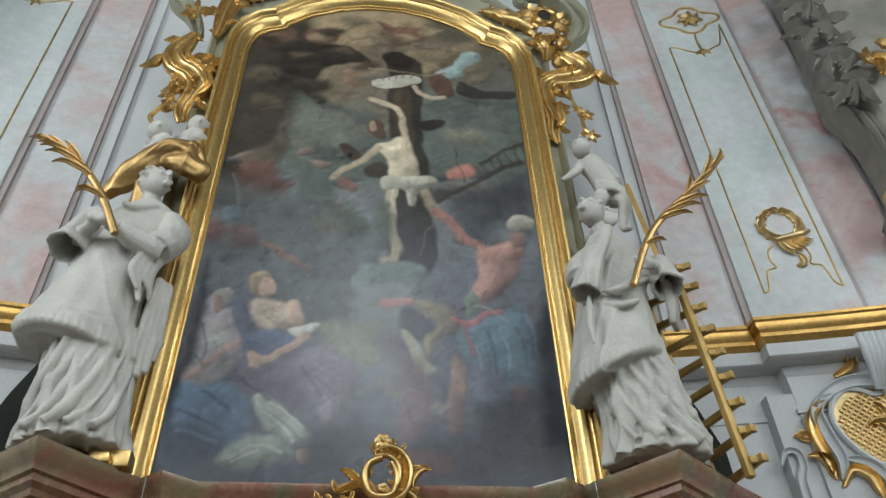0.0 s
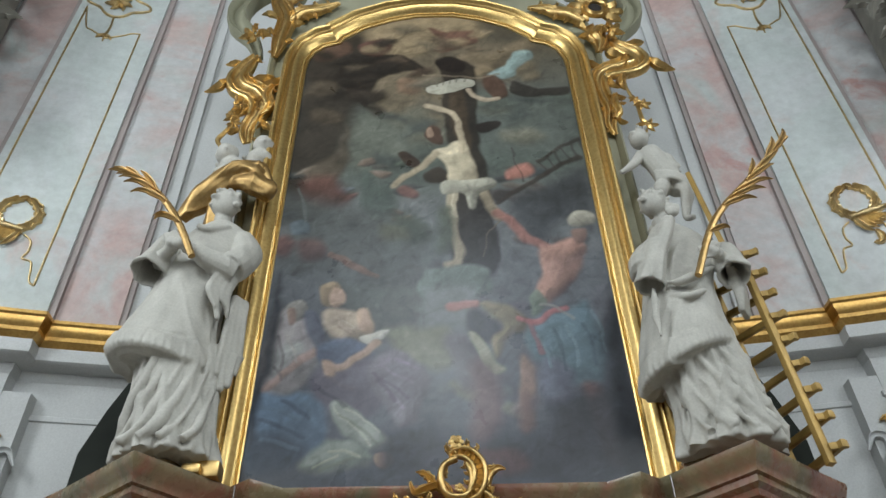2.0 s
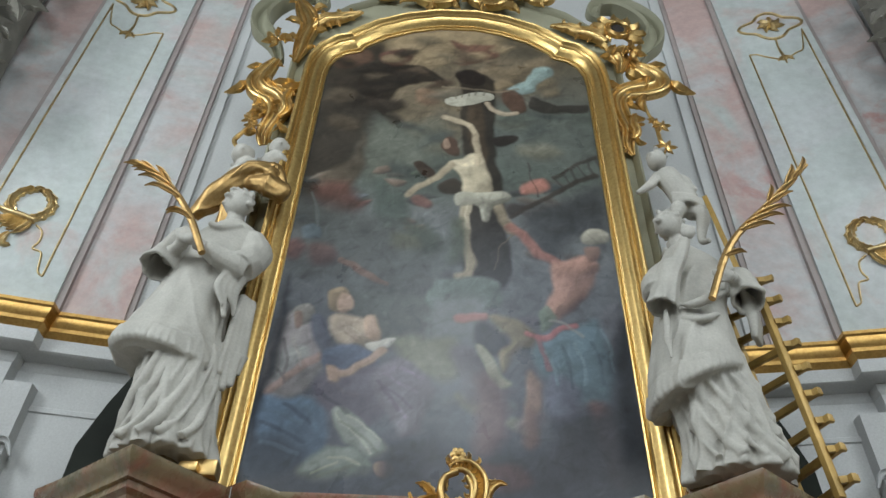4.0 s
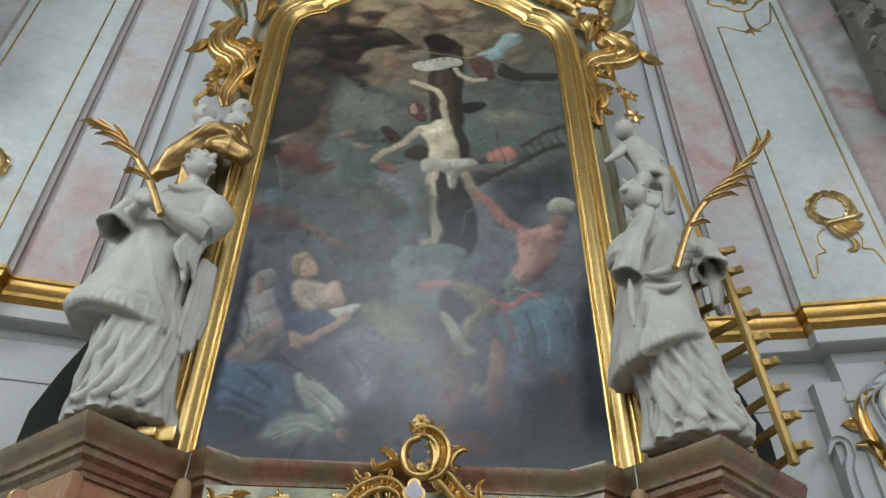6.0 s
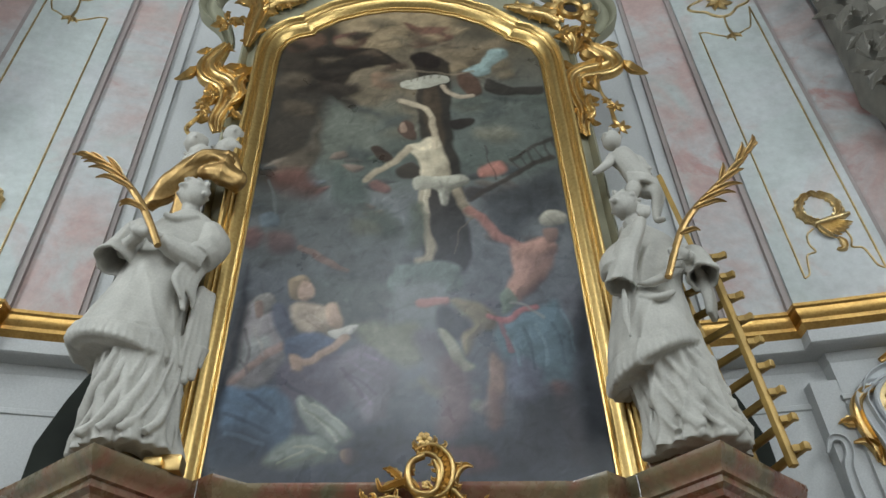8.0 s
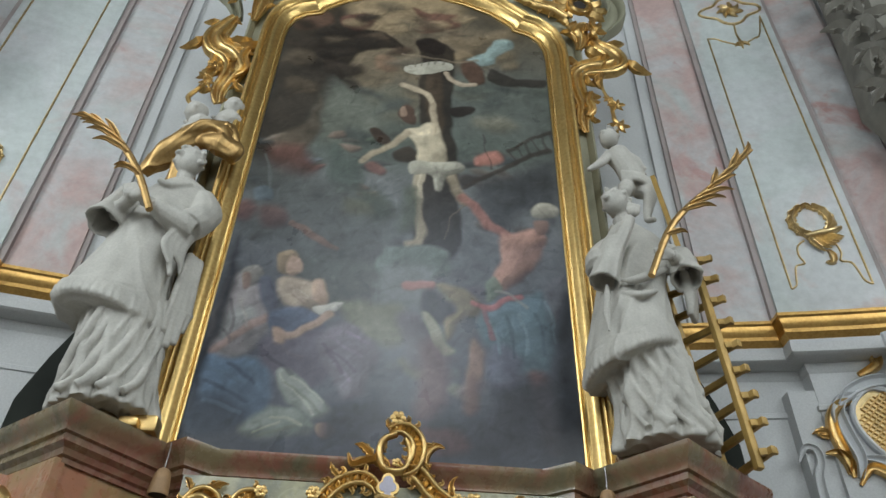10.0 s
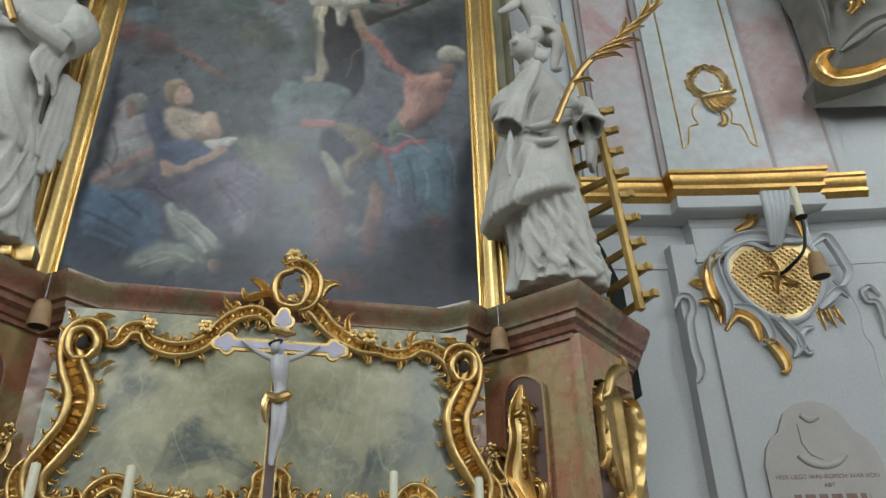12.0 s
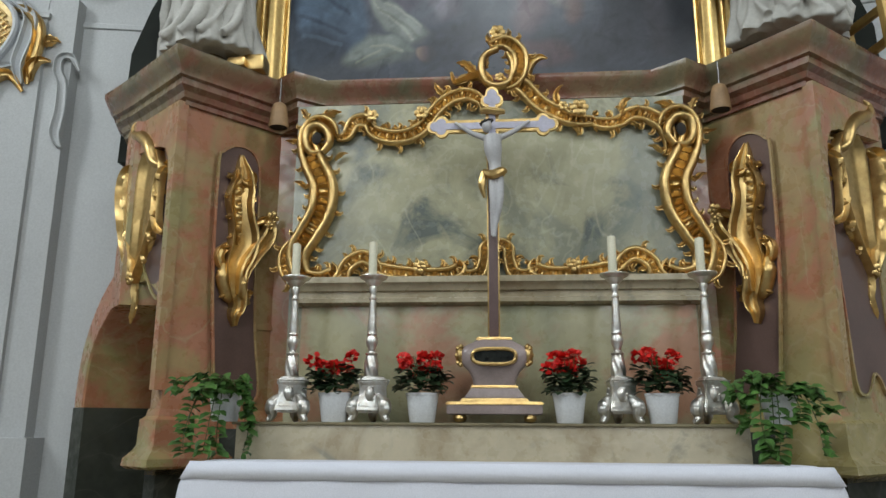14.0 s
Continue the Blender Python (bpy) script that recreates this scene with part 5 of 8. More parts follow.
# ---- gilded growths beside the picture ----
def acanthus(bm, plane, pts, ws, depth, lift=0.0, strands=3, seed=1, frills=6):
    """A twisting leaf: side by side strands that open and close along one line, with torn edges."""
    line = smooth_line([(*p, w * 1.22) for p, w in zip(pts, ws)], 7)
    d = np.gradient(line[:, :2], axis=0)
    d /= np.linalg.norm(d, axis=1)[:, None] + 1e-9
    nrm = np.stack((-d[:, 1], d[:, 0]), 1)
    for k in range(strands):
        o = (k - (strands - 1) / 2) / strands * 1.7
        q = line[:, :2] + nrm * (line[:, 2] * o)[:, None]
        ribbon(bm, plane, [tuple(v) for v in q[::3]], list(line[::3, 2] * 1.15 / strands), depth * (1.15 - 0.25 * abs(o)), ROUND if k % 2 else SCROLL, lift, 0, 3)
    rg = random.Random(seed)
    for k in range(frills):
        i = int((k + 0.6) / frills * (len(line) - 2))
        sd = 1 if k % 2 else -1
        p = line[i, :2] + nrm[i] * sd * line[i, 2] * 0.8
        leaf(bm, plane, (float(p[0]), float(p[1])), math.degrees(math.atan2(d[i, 1], d[i, 0])) + sd * rg.uniform(15, 45), line[i, 2] * rg.uniform(1.3, 2.0), sd * rg.uniform(60, 120), line[i, 2] * 0.42, depth * 0.6, lift + 0.02, 2)
    return bm


for s in (-1, 1):
    up = Plane((0, 4.88, 0), (s, 0, 0), (0, -1, 0))
    orn = thing("gilded_side_ornament", "carved gilded rocaille leaves and garland beside the altarpiece frame", "ornament", "side ornaments")
    if s < 0:
        lower = ([(1.99, 8.80), (2.06, 8.6), (2.12, 8.38), (2.04, 8.2), (1.90, 8.10), (1.82, 7.95), (1.84, 7.75), (1.90, 7.52), (1.86, 7.30)], (0.05, 0.09, 0.12, 0.14, 0.14, 0.13, 0.1, 0.08, 0.03))
        curlet = ([(1.72, 8.2), (1.76, 8.02), (1.72, 7.86), (1.80, 7.74)], (0.03, 0.05, 0.05, 0.02))
        stem, buds = [(1.99, 7.95), (1.96, 7.8), (2.02, 7.6), (2.08, 7.45), (2.14, 7.3), (2.03, 7.14)], ((1.97, 7.78, 0.05), (2.03, 7.6, 0.06), (2.0, 7.5, 0.05))
        head_leaf = ([(1.78, 8.74), (1.76, 8.95), (1.74, 9.2), (1.72, 9.46), (1.82, 9.75), (1.97, 10.1)], (0.03, 0.07, 0.09, 0.1, 0.1, 0.02))
        arm = ([(1.72, 9.42), (1.58, 9.6), (1.42, 9.66), (1.28, 9.74), (1.13, 9.86)], (0.06, 0.08, 0.07, 0.05, 0.015))
        tuft = (2.02, 9.1)
    else:
        lower = ([(1.96, 9.0), (2.04, 8.86), (2.16, 8.72), (2.18, 8.56), (2.02, 8.46), (1.82, 8.40), (1.73, 8.26), (1.74, 8.0), (1.78, 7.78), (1.74, 7.55), (1.77, 7.38)], (0.05, 0.1, 0.13, 0.14, 0.14, 0.11, 0.09, 0.08, 0.08, 0.06, 0.02))
        curlet = ([(1.86, 8.0), (1.82, 7.84), (1.84, 7.7), (1.78, 7.6)], (0.02, 0.04, 0.04, 0.02))
        stem, buds = [(1.98, 8.2), (1.98, 8.0), (2.03, 7.8), (2.04, 7.6), (2.05, 7.4), (2.02, 7.25)], ((2.07, 7.72, 0.06), (2.0, 7.8, 0.04), (2.06, 7.4, 0.07))
        head_leaf = ([(1.80, 8.75), (1.84, 8.95), (1.80, 9.1), (1.86, 9.25)], (0.03, 0.08, 0.1, 0.05))
        arm = ([(1.74, 9.36), (1.58, 9.5), (1.42, 9.56), (1.3, 9.64), (1.08, 9.70)], (0.06, 0.08, 0.07, 0.06, 0.015))
        tuft = (1.95, 9.1)
    part("main_scroll", acanthus(BM(), up, *lower, 0.18, 0.0, 4, 3, 13), GOLD, orn)
    part("curlet", acanthus(BM(), up, *curlet, 0.1, 0.04, 2, 5, 4), GOLD, orn)
    part("head_leaf", acanthus(BM(), up, *head_leaf, 0.12, 0.02, 3, 7, 7), GOLD, orn)
    part("arm", acanthus(BM(), up, *arm, 0.1, 0.0, 2, 9, 8), GOLD, orn)
    b = BM()
    for j in range(7):
        leaf(b, up, (tuft[0] + 0.03 * math.cos(j), tuft[1] + 0.05 * math.sin(j * 2)), 50 * j + 20, 0.17, 60, 0.045, 0.07, 0.08, 2)
    part("tuft", b, GOLD, orn, "small bunch of gilded leaves")
    b = tube(BM(), [up.at(x, z, 0.08) for x, z in stem], (0.012, 0.016, 0.02, 0.022, 0.025, 0.01), 7)
    for n, (x, z, r) in enumerate(buds):
        for j in range(6):
            leaf(b, up, (x, z), 60 * j + 25 * n, r * 1.7, 25, r * 0.4, 0.03, 0.12, 0)
        blossom(b, up, (x, z), r * 0.55, 0.13, 5, x * 9)
    part("garland", b, GOLD, orn, "gilded flower garland")
    if s > 0:      # open shell with a ringed eye
        for j in range(8):
            a = radians(-40 + 32 * j)
            part("shell_rib", leaf(BM(), up, (1.87 + 0.1 * math.cos(a), 9.53 + 0.12 * math.sin(a)), math.degrees(a), 0.24, 25, 0.095, 0.07, 0.04, 2), GOLD, orn)
        ring = [(1.86 + 0.12 * math.cos(a), 9.52 + 0.14 * math.sin(a)) for a in np.linspace(0, 2 * math.pi, 19)]
        part("eye_ring", ribbon(BM(), up, ring, (0.035,) * 19, 0.06, SCROLL, 0.08, 0, 2), GOLD, orn)
        # dark ball in place of the shell's shaded eye
        part("shell_shade", ball(BM(), up.at(1.86, 9.52, 0.1), (0.08, 0.02, 0.1)), DARK, orn)
    # grey volute on the retable's shoulder
    b = ribbon(BM(), up, [(2.0, 8.9), (2.1, 9.2), (2.3, 9.5), (2.34, 9.8), (2.2, 10.1), (1.95, 10.3), (1.72, 10.28), (1.66, 10.1), (1.76, 10.02)], (0.05, 0.09, 0.12, 0.13, 0.13, 0.12, 0.1, 0.07, 0.03), 0.2, SCROLL, -0.12)
    part("shoulder_volute", b, STONE_GREY, orn, "grey-green stucco volute")
# crest over the picture
up = Plane((0, 4.88, 0), (1, 0, 0), (0, -1, 0))
crest = thing("gilded_crest", "gilded carved shell crest above the altarpiece frame", "ornament")
for s in (-1, 1):
    part("crest_leaf", acanthus(BM(), up, [(0.06 + s * 0.06, 10.28), (0.06 + s * 0.2, 10.14), (0.06 + s * 0.38, 10.12), (0.06 + s * 0.52, 10.24), (0.06 + s * 0.62, 10.42)], (0.05, 0.11, 0.13, 0.1, 0.03), 0.16, 0.02, 3, 11, 8), GOLD, crest)
    part("crest_spray", acanthus(BM(), up, [(0.06 + s * 0.75, 10.3), (0.06 + s * 0.9, 10.18), (0.06 + s * 1.05, 10.25), (0.06 + s * 1.08, 10.45)], (0.03, 0.06, 0.07, 0.02), 0.12, 0.02, 2, 13, 6), GOLD, crest)

# ---- statues and what they hold ----
def robe(bm, levels, seg=168, n=6):
    """A draped body: levels of z, centre x and y, radii, fold depth, fold count, turn, and the slope of the hem."""
    c = smooth_line(levels, n)
    rings = []
    for z, cx, cy, rx, ry, amp, folds, turn, slope in c:
        ring = []
        f = max(3, round(folds))
        seg_w = 0.35 if f > 20 else 1.0
        for k in range(seg):
            a = 2 * math.pi * k / seg
            w = 0.6 * math.sin(f * a + turn) + seg_w * 0.45 * math.sin((f + 4) * a - 1.7 * turn) + 0.35 * math.sin((2 * f + 3) * a + turn)
            r = 1 + amp * w
            x, y = rx * math.cos(a) * r, ry * math.sin(a) * r
            ring.append(bm.verts.new((cx + x, cy + y, z + slope * x)))
        rings.append(ring)
    for i in range(len(rings) - 1):
        for k in range(seg):
            bm.faces.new((rings[i][k], rings[i][(k + 1) % seg], rings[i + 1][(k + 1) % seg], rings[i + 1][k]))
    bm.faces.new(rings[0]), bm.faces.new(rings[-1])
    return bm


def carved(name, bm, material, label, category, group="", voxel=0.016, fold=0.0, bare=99.0, calm=99.0, sweep_=0.0):
    ob = tagged(part(name, bm, material), label, category, group)
    md = ob.modifiers.new("carve", "REMESH")
    md.mode, md.voxel_size, md.use_smooth_shade = "VOXEL", voxel, True
    if not fold:
        return ob
    # carve folds: ridges that run down the cloth, none on the head
    me = bpy.data.meshes.new_from_object(ob.evaluated_get(bpy.context.evaluated_depsgraph_get()))
    ob.modifiers.clear()
    ob.data = me
    count = len(me.vertices)
    co, nor = np.empty(count * 3), np.empty(count * 3)
    me.vertices.foreach_get("co", co)
    me.vertices.foreach_get("normal", nor)
    co, nor = co.reshape(-1, 3), nor.reshape(-1, 3)
    push = np.empty(count)
    for i, (x, y, z) in enumerate(co):
        q = Vector(((x + sweep_ * (z - 4.4)) * 6.0 + 0.45 * noise.noise((x * 3, y * 3, z * 1.8 + 9)), y * 6.0, z * 0.8))
        n1 = 1 - 2 * abs(noise.noise(q))
        push[i] = (n1 * abs(n1) - 0.25) * (0.45 if z > calm else 1.0)
    push *= fold * np.clip((bare - co[:, 2]) / 0.12, 0, 1)
    me.vertices.foreach_set("co", (co + nor * push[:, None]).ravel())
    me.polygons.foreach_set("use_smooth", [True] * len(me.polygons))
    me.update()
    return ob


def sleeve(bm, a, c, r0, r1, droop=0.0):
    """A wide open sleeve: a funnel from a to its mouth at c, thin walled, with a wavy rim."""
    a, c = Vector(a), Vector(c)
    d = (c - a).normalized()
    u = d.cross(Vector((0.1, 0.3, 1))).normalized()
    v = d.cross(u)
    seg, rings = 36, []
    for t, k in ((0, 1.0), (0.35, 1.0), (0.7, 1.0), (0.93, 1.02), (1.0, 1.04), (1.0, 0.9), (0.9, 0.85), (0.5, 0.78), (0.12, 0.6)):
        r = (r0 + (r1 - r0) * t ** 1.4) * k
        ring = []
        for j in range(seg):
            w = 2 * math.pi * j / seg
            rr = r * (1 + 0.05 * t * math.sin(5 * w + 2 * t) + 0.02 * t * math.sin(9 * w))
            p = a + d * (c - a).length * t + u * math.cos(w) * rr + v * math.sin(w) * rr
            p.z -= droop * t * max(0.0, -(u * math.cos(w) + v * math.sin(w)).z)
            ring.append(bm.verts.new(p))
        rings.append(ring)
    for i in range(len(rings) - 1):
        for j in range(seg):
            bm.faces.new((rings[i][j], rings[i][(j + 1) % seg], rings[i + 1][(j + 1) % seg], rings[i + 1][j]))
    bm.faces.new(rings[0]), bm.faces.new(rings[-1])


def hand(bm, at, d, r=0.055):
    """A plain mitten with four blunt fingers along d."""
    d = Vector(d).normalized()
    s = d.cross(Vector((0, 1, 0.2))).normalized()
    ball(bm, at, (r, r * 0.8, r))
    for k in range(4):
        p = Vector(at) + s * (k - 1.5) * r * 0.55
        tube(bm, [p, p + d * r * 1.2, p + d * r * 2.1 + Vector((0, 0.01, 0))], (r * 0.32, r * 0.3, r * 0.22), 6, 3)


def head(bm, at, face, r=0.13):
    """A plain egg of a head with cropped hair and a neck."""
    f = Vector(face).normalized()
    q = f.to_track_quat("Y", "Z").to_matrix()
    ball(bm, at, (r * 0.82, r * 0.98, r * 1.18), q, 3)
    ball(bm, Vector(at) - f * r * 0.25 + Vector((0, 0, r * 0.12)), (r * 0.86, r * 0.9, r * 1.0), q, 2)
    nose = q @ Vector((0, 1, 0))
    tube(bm, [Vector(at) + nose * r * 0.9 + q @ Vector((0, 0, r * 0.25)), Vector(at) + nose * r * 1.16 + q @ Vector((0, 0, -r * 0.15)), Vector(at) + nose * r * 0.98 + q @ Vector((0, 0, -r * 0.24))], (r * 0.1, r * 0.15, r * 0.1), 7, 3)
    for sx in (-1, 1):
        ball(bm, Vector(at) + q @ Vector((sx * r * 0.36, r * 0.84, r * 0.3)), (r * 0.3, r * 0.16, r * 0.1), q, 1)
        ball(bm, Vector(at) + q @ Vector((sx * r * 0.42, r * 0.74, -r * 0.22)), (r * 0.24, r * 0.2, r * 0.24), q, 1)
        ball(bm, Vector(at) + q @ Vector((sx * r * 0.84, 0, -r * 0.05)), (r * 0.1, r * 0.2, r * 0.28), q, 1)
    ball(bm, Vector(at) + q @ Vector((0, r * 0.86, -r * 0.56)), (r * 0.26, r * 0.14, r * 0.12), q, 1)
    ball(bm, Vector(at) + q @ Vector((0, r * 0.72, -r * 0.95)), (r * 0.3, r * 0.26, r * 0.26), q, 1)
    for k in range(34):      # cropped curls over crown and nape
        a, e = k * 2.4, (k % 6) / 6 * 1.5
        d = Vector((math.cos(a) * math.cos(e) * 0.92, min(math.sin(a) * math.cos(e), 0.35), math.sin(e) * 1.15 + 0.02))
        ball(bm, Vector(at) + q @ (d * r), (r * 0.2, r * 0.22, r * 0.17), None, 1)


def habit_fold(bm, angle, lean, cx, size):
    """A soft ridge of cloth that lies on the skirt and sweeps round it as it falls."""
    pts = []
    for x, z, r, turn in zip((cx[0], cx[1], cx[2], cx[2]), (4.55, 4.25, 3.98, 3.85), (0.26, 0.265, 0.285, 0.305), (0.9, 0.3, -0.5, -1.1)):
        a = radians(angle + lean * turn)
        pts.append((x + r * 1.08 * math.cos(a), 4.465 + r * 0.95 * math.sin(a), z))
    tube(bm, pts, (0.014 * size, 0.03 * size, 0.036 * size, 0.042 * size), 8)


# west: robed, arms folded before the breast, looking up at the picture
b = robe(BM(), [(3.80, -1.79, 4.47, 0.31, 0.28, 0.10, 9, 0.0, 0), (3.92, -1.79, 4.47, 0.29, 0.26, 0.10, 9, 0.9, 0), (4.2, -1.82, 4.46, 0.27, 0.245, 0.09, 9, 2.4, 0), (4.55, -1.86, 4.46, 0.27, 0.23, 0.07, 9, 4.2, 0), (4.9, -1.87, 4.46, 0.24, 0.2, 0.03, 9, 5.0, 0)])
robe(b, [(4.47, -1.98, 4.43, 0.345, 0.305, 0.02, 44, 0.0, -0.2), (4.50, -1.98, 4.43, 0.375, 0.33, 0.025, 44, 0.0, -0.2), (4.56, -1.98, 4.43, 0.37, 0.325, 0.012, 44, 0.0, -0.2), (4.62, -1.97, 4.43, 0.36, 0.315, 0.004, 44, 0.0, -0.19)])
robe(b, [(4.56, -1.975, 4.43, 0.36, 0.315, 0.02, 6, 0.0, -0.19), (4.75, -1.95, 4.44, 0.33, 0.285, 0.03, 6, 0.5, -0.16), (5.05, -1.90, 4.45, 0.28, 0.245, 0.03, 6, 1.2, -0.1), (5.35, -1.85, 4.46, 0.265, 0.22, 0.025, 6, 1.8, 0),
         (5.62, -1.80, 4.48, 0.275, 0.19, 0.012, 6, 2.2, 0), (5.76, -1.78, 4.49, 0.23, 0.16, 0.01, 5, 2.3, 0), (5.86, -1.77, 4.49, 0.12, 0.11, 0.0, 5, 2.3, 0)])
tube(b, [(-1.99, 4.47, 5.66), (-2.08, 4.43, 5.58), (-2.13, 4.36, 5.44)], (0.1, 0.11, 0.11), 14)
sleeve(b, (-2.09, 4.38, 5.58), (-2.16, 4.24, 5.20), 0.12, 0.13, 0.0)
tube(b, [(-2.12, 4.32, 5.36), (-2.06, 4.2, 5.32), (-1.97, 4.12, 5.36)], (0.06, 0.055, 0.045), 10)
tube(b, [(-1.59, 4.47, 5.68), (-1.50, 4.38, 5.46), (-1.56, 4.24, 5.22)], (0.11, 0.12, 0.115), 14)
tube(b, [(-1.54, 4.28, 5.22), (-1.66, 4.2, 5.25), (-1.80, 4.13, 5.31)], (0.115, 0.09, 0.06), 14)
tube(b, [(-1.66, 4.2, 5.26), (-1.88, 4.11, 5.34)], (0.05, 0.045), 10)
for k, low in enumerate((4.86, 4.78, 4.92, 4.84)):      # cloth that falls from the elbow
    tube(b, [(-1.62 + 0.03 * k, 4.22 + 0.03 * k, 5.18), (-1.66 + 0.035 * k, 4.2 + 0.03 * k, 5.02), (-1.60 + 0.02 * k, 4.22 + 0.035 * k, low)], (0.035, 0.03, 0.012), 7)
for k, low in enumerate((4.42, 4.32, 4.36, 4.46)):      # cloak behind the near hip
    tube(b, [(-1.54 + 0.02 * k, 4.42 + 0.02 * k, 5.1), (-1.55 + 0.03 * k, 4.40 + 0.03 * k, 4.75), (-1.56 + 0.035 * k, 4.40 + 0.03 * k, low)], (0.03, 0.034, 0.016), 7)
for k in range(7):      # long folds of the habit, swept aside
    habit_fold(b, 205 + 21 * k, 46 - 3 * k, (-1.87, -1.83, -1.79), 0.75 + 0.3 * math.sin(k * 2.1))
tube(b, [(-2.04, 4.5, 4.6), (-2.09, 4.5, 4.2), (-2.12, 4.52, 3.84)], (0.05, 0.055, 0.06), 9)
tube(b, [(-1.9, 4.3, 5.72), (-1.79, 4.28, 5.66), (-1.66, 4.34, 5.74)], (0.025, 0.03, 0.025), 8)
tube(b, [(-1.78, 4.48, 5.82), (-1.78, 4.46, 5.98)], (0.078, 0.07), 10)
head(b, (-1.765, 4.42, 6.07), (0.8, -0.45, 0.42), 0.125)
hand(b, (-1.97, 4.09, 5.37), (-0.3, -0.1, 0.8), 0.05)
hand(b, (-1.92, 4.08, 5.35), (-0.25, -0.1, 0.8), 0.05)
carved("statue", b, STATUE, "white stucco statue in pleated robe, arms folded, on a pier", "statue", "robed statues", 0.0105, 0.026, 5.6, 4.62, 0.35)

# east: robed, one hand raised to the chin, the other holding a palm
b = robe(BM(), [(3.80, 1.87, 4.47, 0.34, 0.29, 0.10, 9, 0.4, 0), (3.92, 1.87, 4.47, 0.325, 0.27, 0.10, 9, -0.4, 0), (4.2, 1.84, 4.46, 0.30, 0.255, 0.09, 9, -1.8, 0), (4.55, 1.80, 4.46, 0.29, 0.24, 0.07, 9, -3.4, 0), (4.95, 1.80, 4.46, 0.25, 0.2, 0.03, 9, -4.2, 0)])
robe(b, [(4.40, 1.70, 4.44, 0.325, 0.31, 0.02, 44, 0.5, 0.42), (4.43, 1.70, 4.44, 0.35, 0.33, 0.025, 44, 0.5, 0.42), (4.49, 1.70, 4.44, 0.345, 0.325, 0.012, 44, 0.5, 0.41), (4.56, 1.705, 4.44, 0.335, 0.315, 0.004, 44, 0.5, 0.39)])
robe(b, [(4.50, 1.70, 4.44, 0.335, 0.315, 0.03, 5, 0.5, 0.4), (4.75, 1.73, 4.44, 0.305, 0.28, 0.04, 5, 0.2, 0.3), (5.05, 1.78, 4.45, 0.27, 0.24, 0.035, 5, -0.3, 0.15), (5.3, 1.84, 4.46, 0.265, 0.22, 0.025, 6, -0.6, 0),
         (5.5, 1.88, 4.48, 0.265, 0.19, 0.012, 6, -0.8, 0), (5.64, 1.87, 4.49, 0.22, 0.16, 0.01, 5, -0.9, 0), (5.76, 1.83, 4.49, 0.12, 0.11, 0.0, 5, -0.9, 0)])
tube(b, [(1.68, 4.45, 5.52), (1.56, 4.36, 5.34), (1.50, 4.26, 5.14)], (0.1, 0.11, 0.11), 14)
sleeve(b, (1.63, 4.22, 5.38), (1.50, 4.22, 4.98), 0.085, 0.108, 0.0)
tube(b, [(1.52, 4.24, 5.12), (1.66, 4.18, 5.38), (1.76, 4.17, 5.6)], (0.08, 0.065, 0.045), 12)
tube(b, [(2.06, 4.46, 5.52), (2.18, 4.4, 5.40), (2.2, 4.33, 5.3)], (0.1, 0.105, 0.1), 14)
sleeve(b, (2.19, 4.38, 5.42), (2.14, 4.22, 5.08), 0.1, 0.115, 0.0)
tube(b, [(2.14, 4.28, 5.26), (2.0, 4.11, 5.2)], (0.055, 0.045), 10)
for k in range(4):
    tube(b, [(2.16 + 0.025 * k, 4.3 + 0.03 * k, 5.2), (2.18 + 0.02 * k, 4.32 + 0.03 * k, 5.02), (2.16 + 0.02 * k, 4.34 + 0.03 * k, 4.84)], (0.035, 0.04, 0.02), 8)
for k in range(7):
    habit_fold(b, 205 + 21 * k, -24 - 4 * k, (1.80, 1.84, 1.87), 0.75 + 0.3 * math.sin(k * 2.6))
for pts in (((1.60, 4.2, 5.0), (1.72, 4.14, 4.97), (1.88, 4.15, 5.06), (2.0, 4.22, 5.16)), ((1.62, 4.22, 4.9), (1.74, 4.15, 4.84), (1.86, 4.16, 4.9)), ((1.52, 4.22, 4.96), (1.48, 4.17, 4.75), (1.46, 4.14, 4.5))):
    tube(b, list(pts), (0.012,) + (0.028,) * (len(pts) - 2) + (0.012,), 8)
tube(b, [(1.86, 4.48, 5.7), (1.79, 4.45, 5.86)], (0.085, 0.075), 10)
head(b, (1.755, 4.40, 5.98), (-0.6, -0.5, 0.62), 0.125)
hand(b, (1.79, 4.16, 5.66), (0.25, 0, 1.0), 0.05)
hand(b, (1.96, 4.08, 5.19), (-0.9, -0.2, -0.3), 0.05)
carved("statue", b, STATUE, "white stucco statue in pleated robe, hand raised, on a pier", "statue", "robed statues", 0.0105, 0.026, 5.5, 4.5, -0.35)


PALM = gilt("dull_gilded_wood", (0.55, 0.37, 0.16), 0.45, 0.7, 0.08, 0.4)


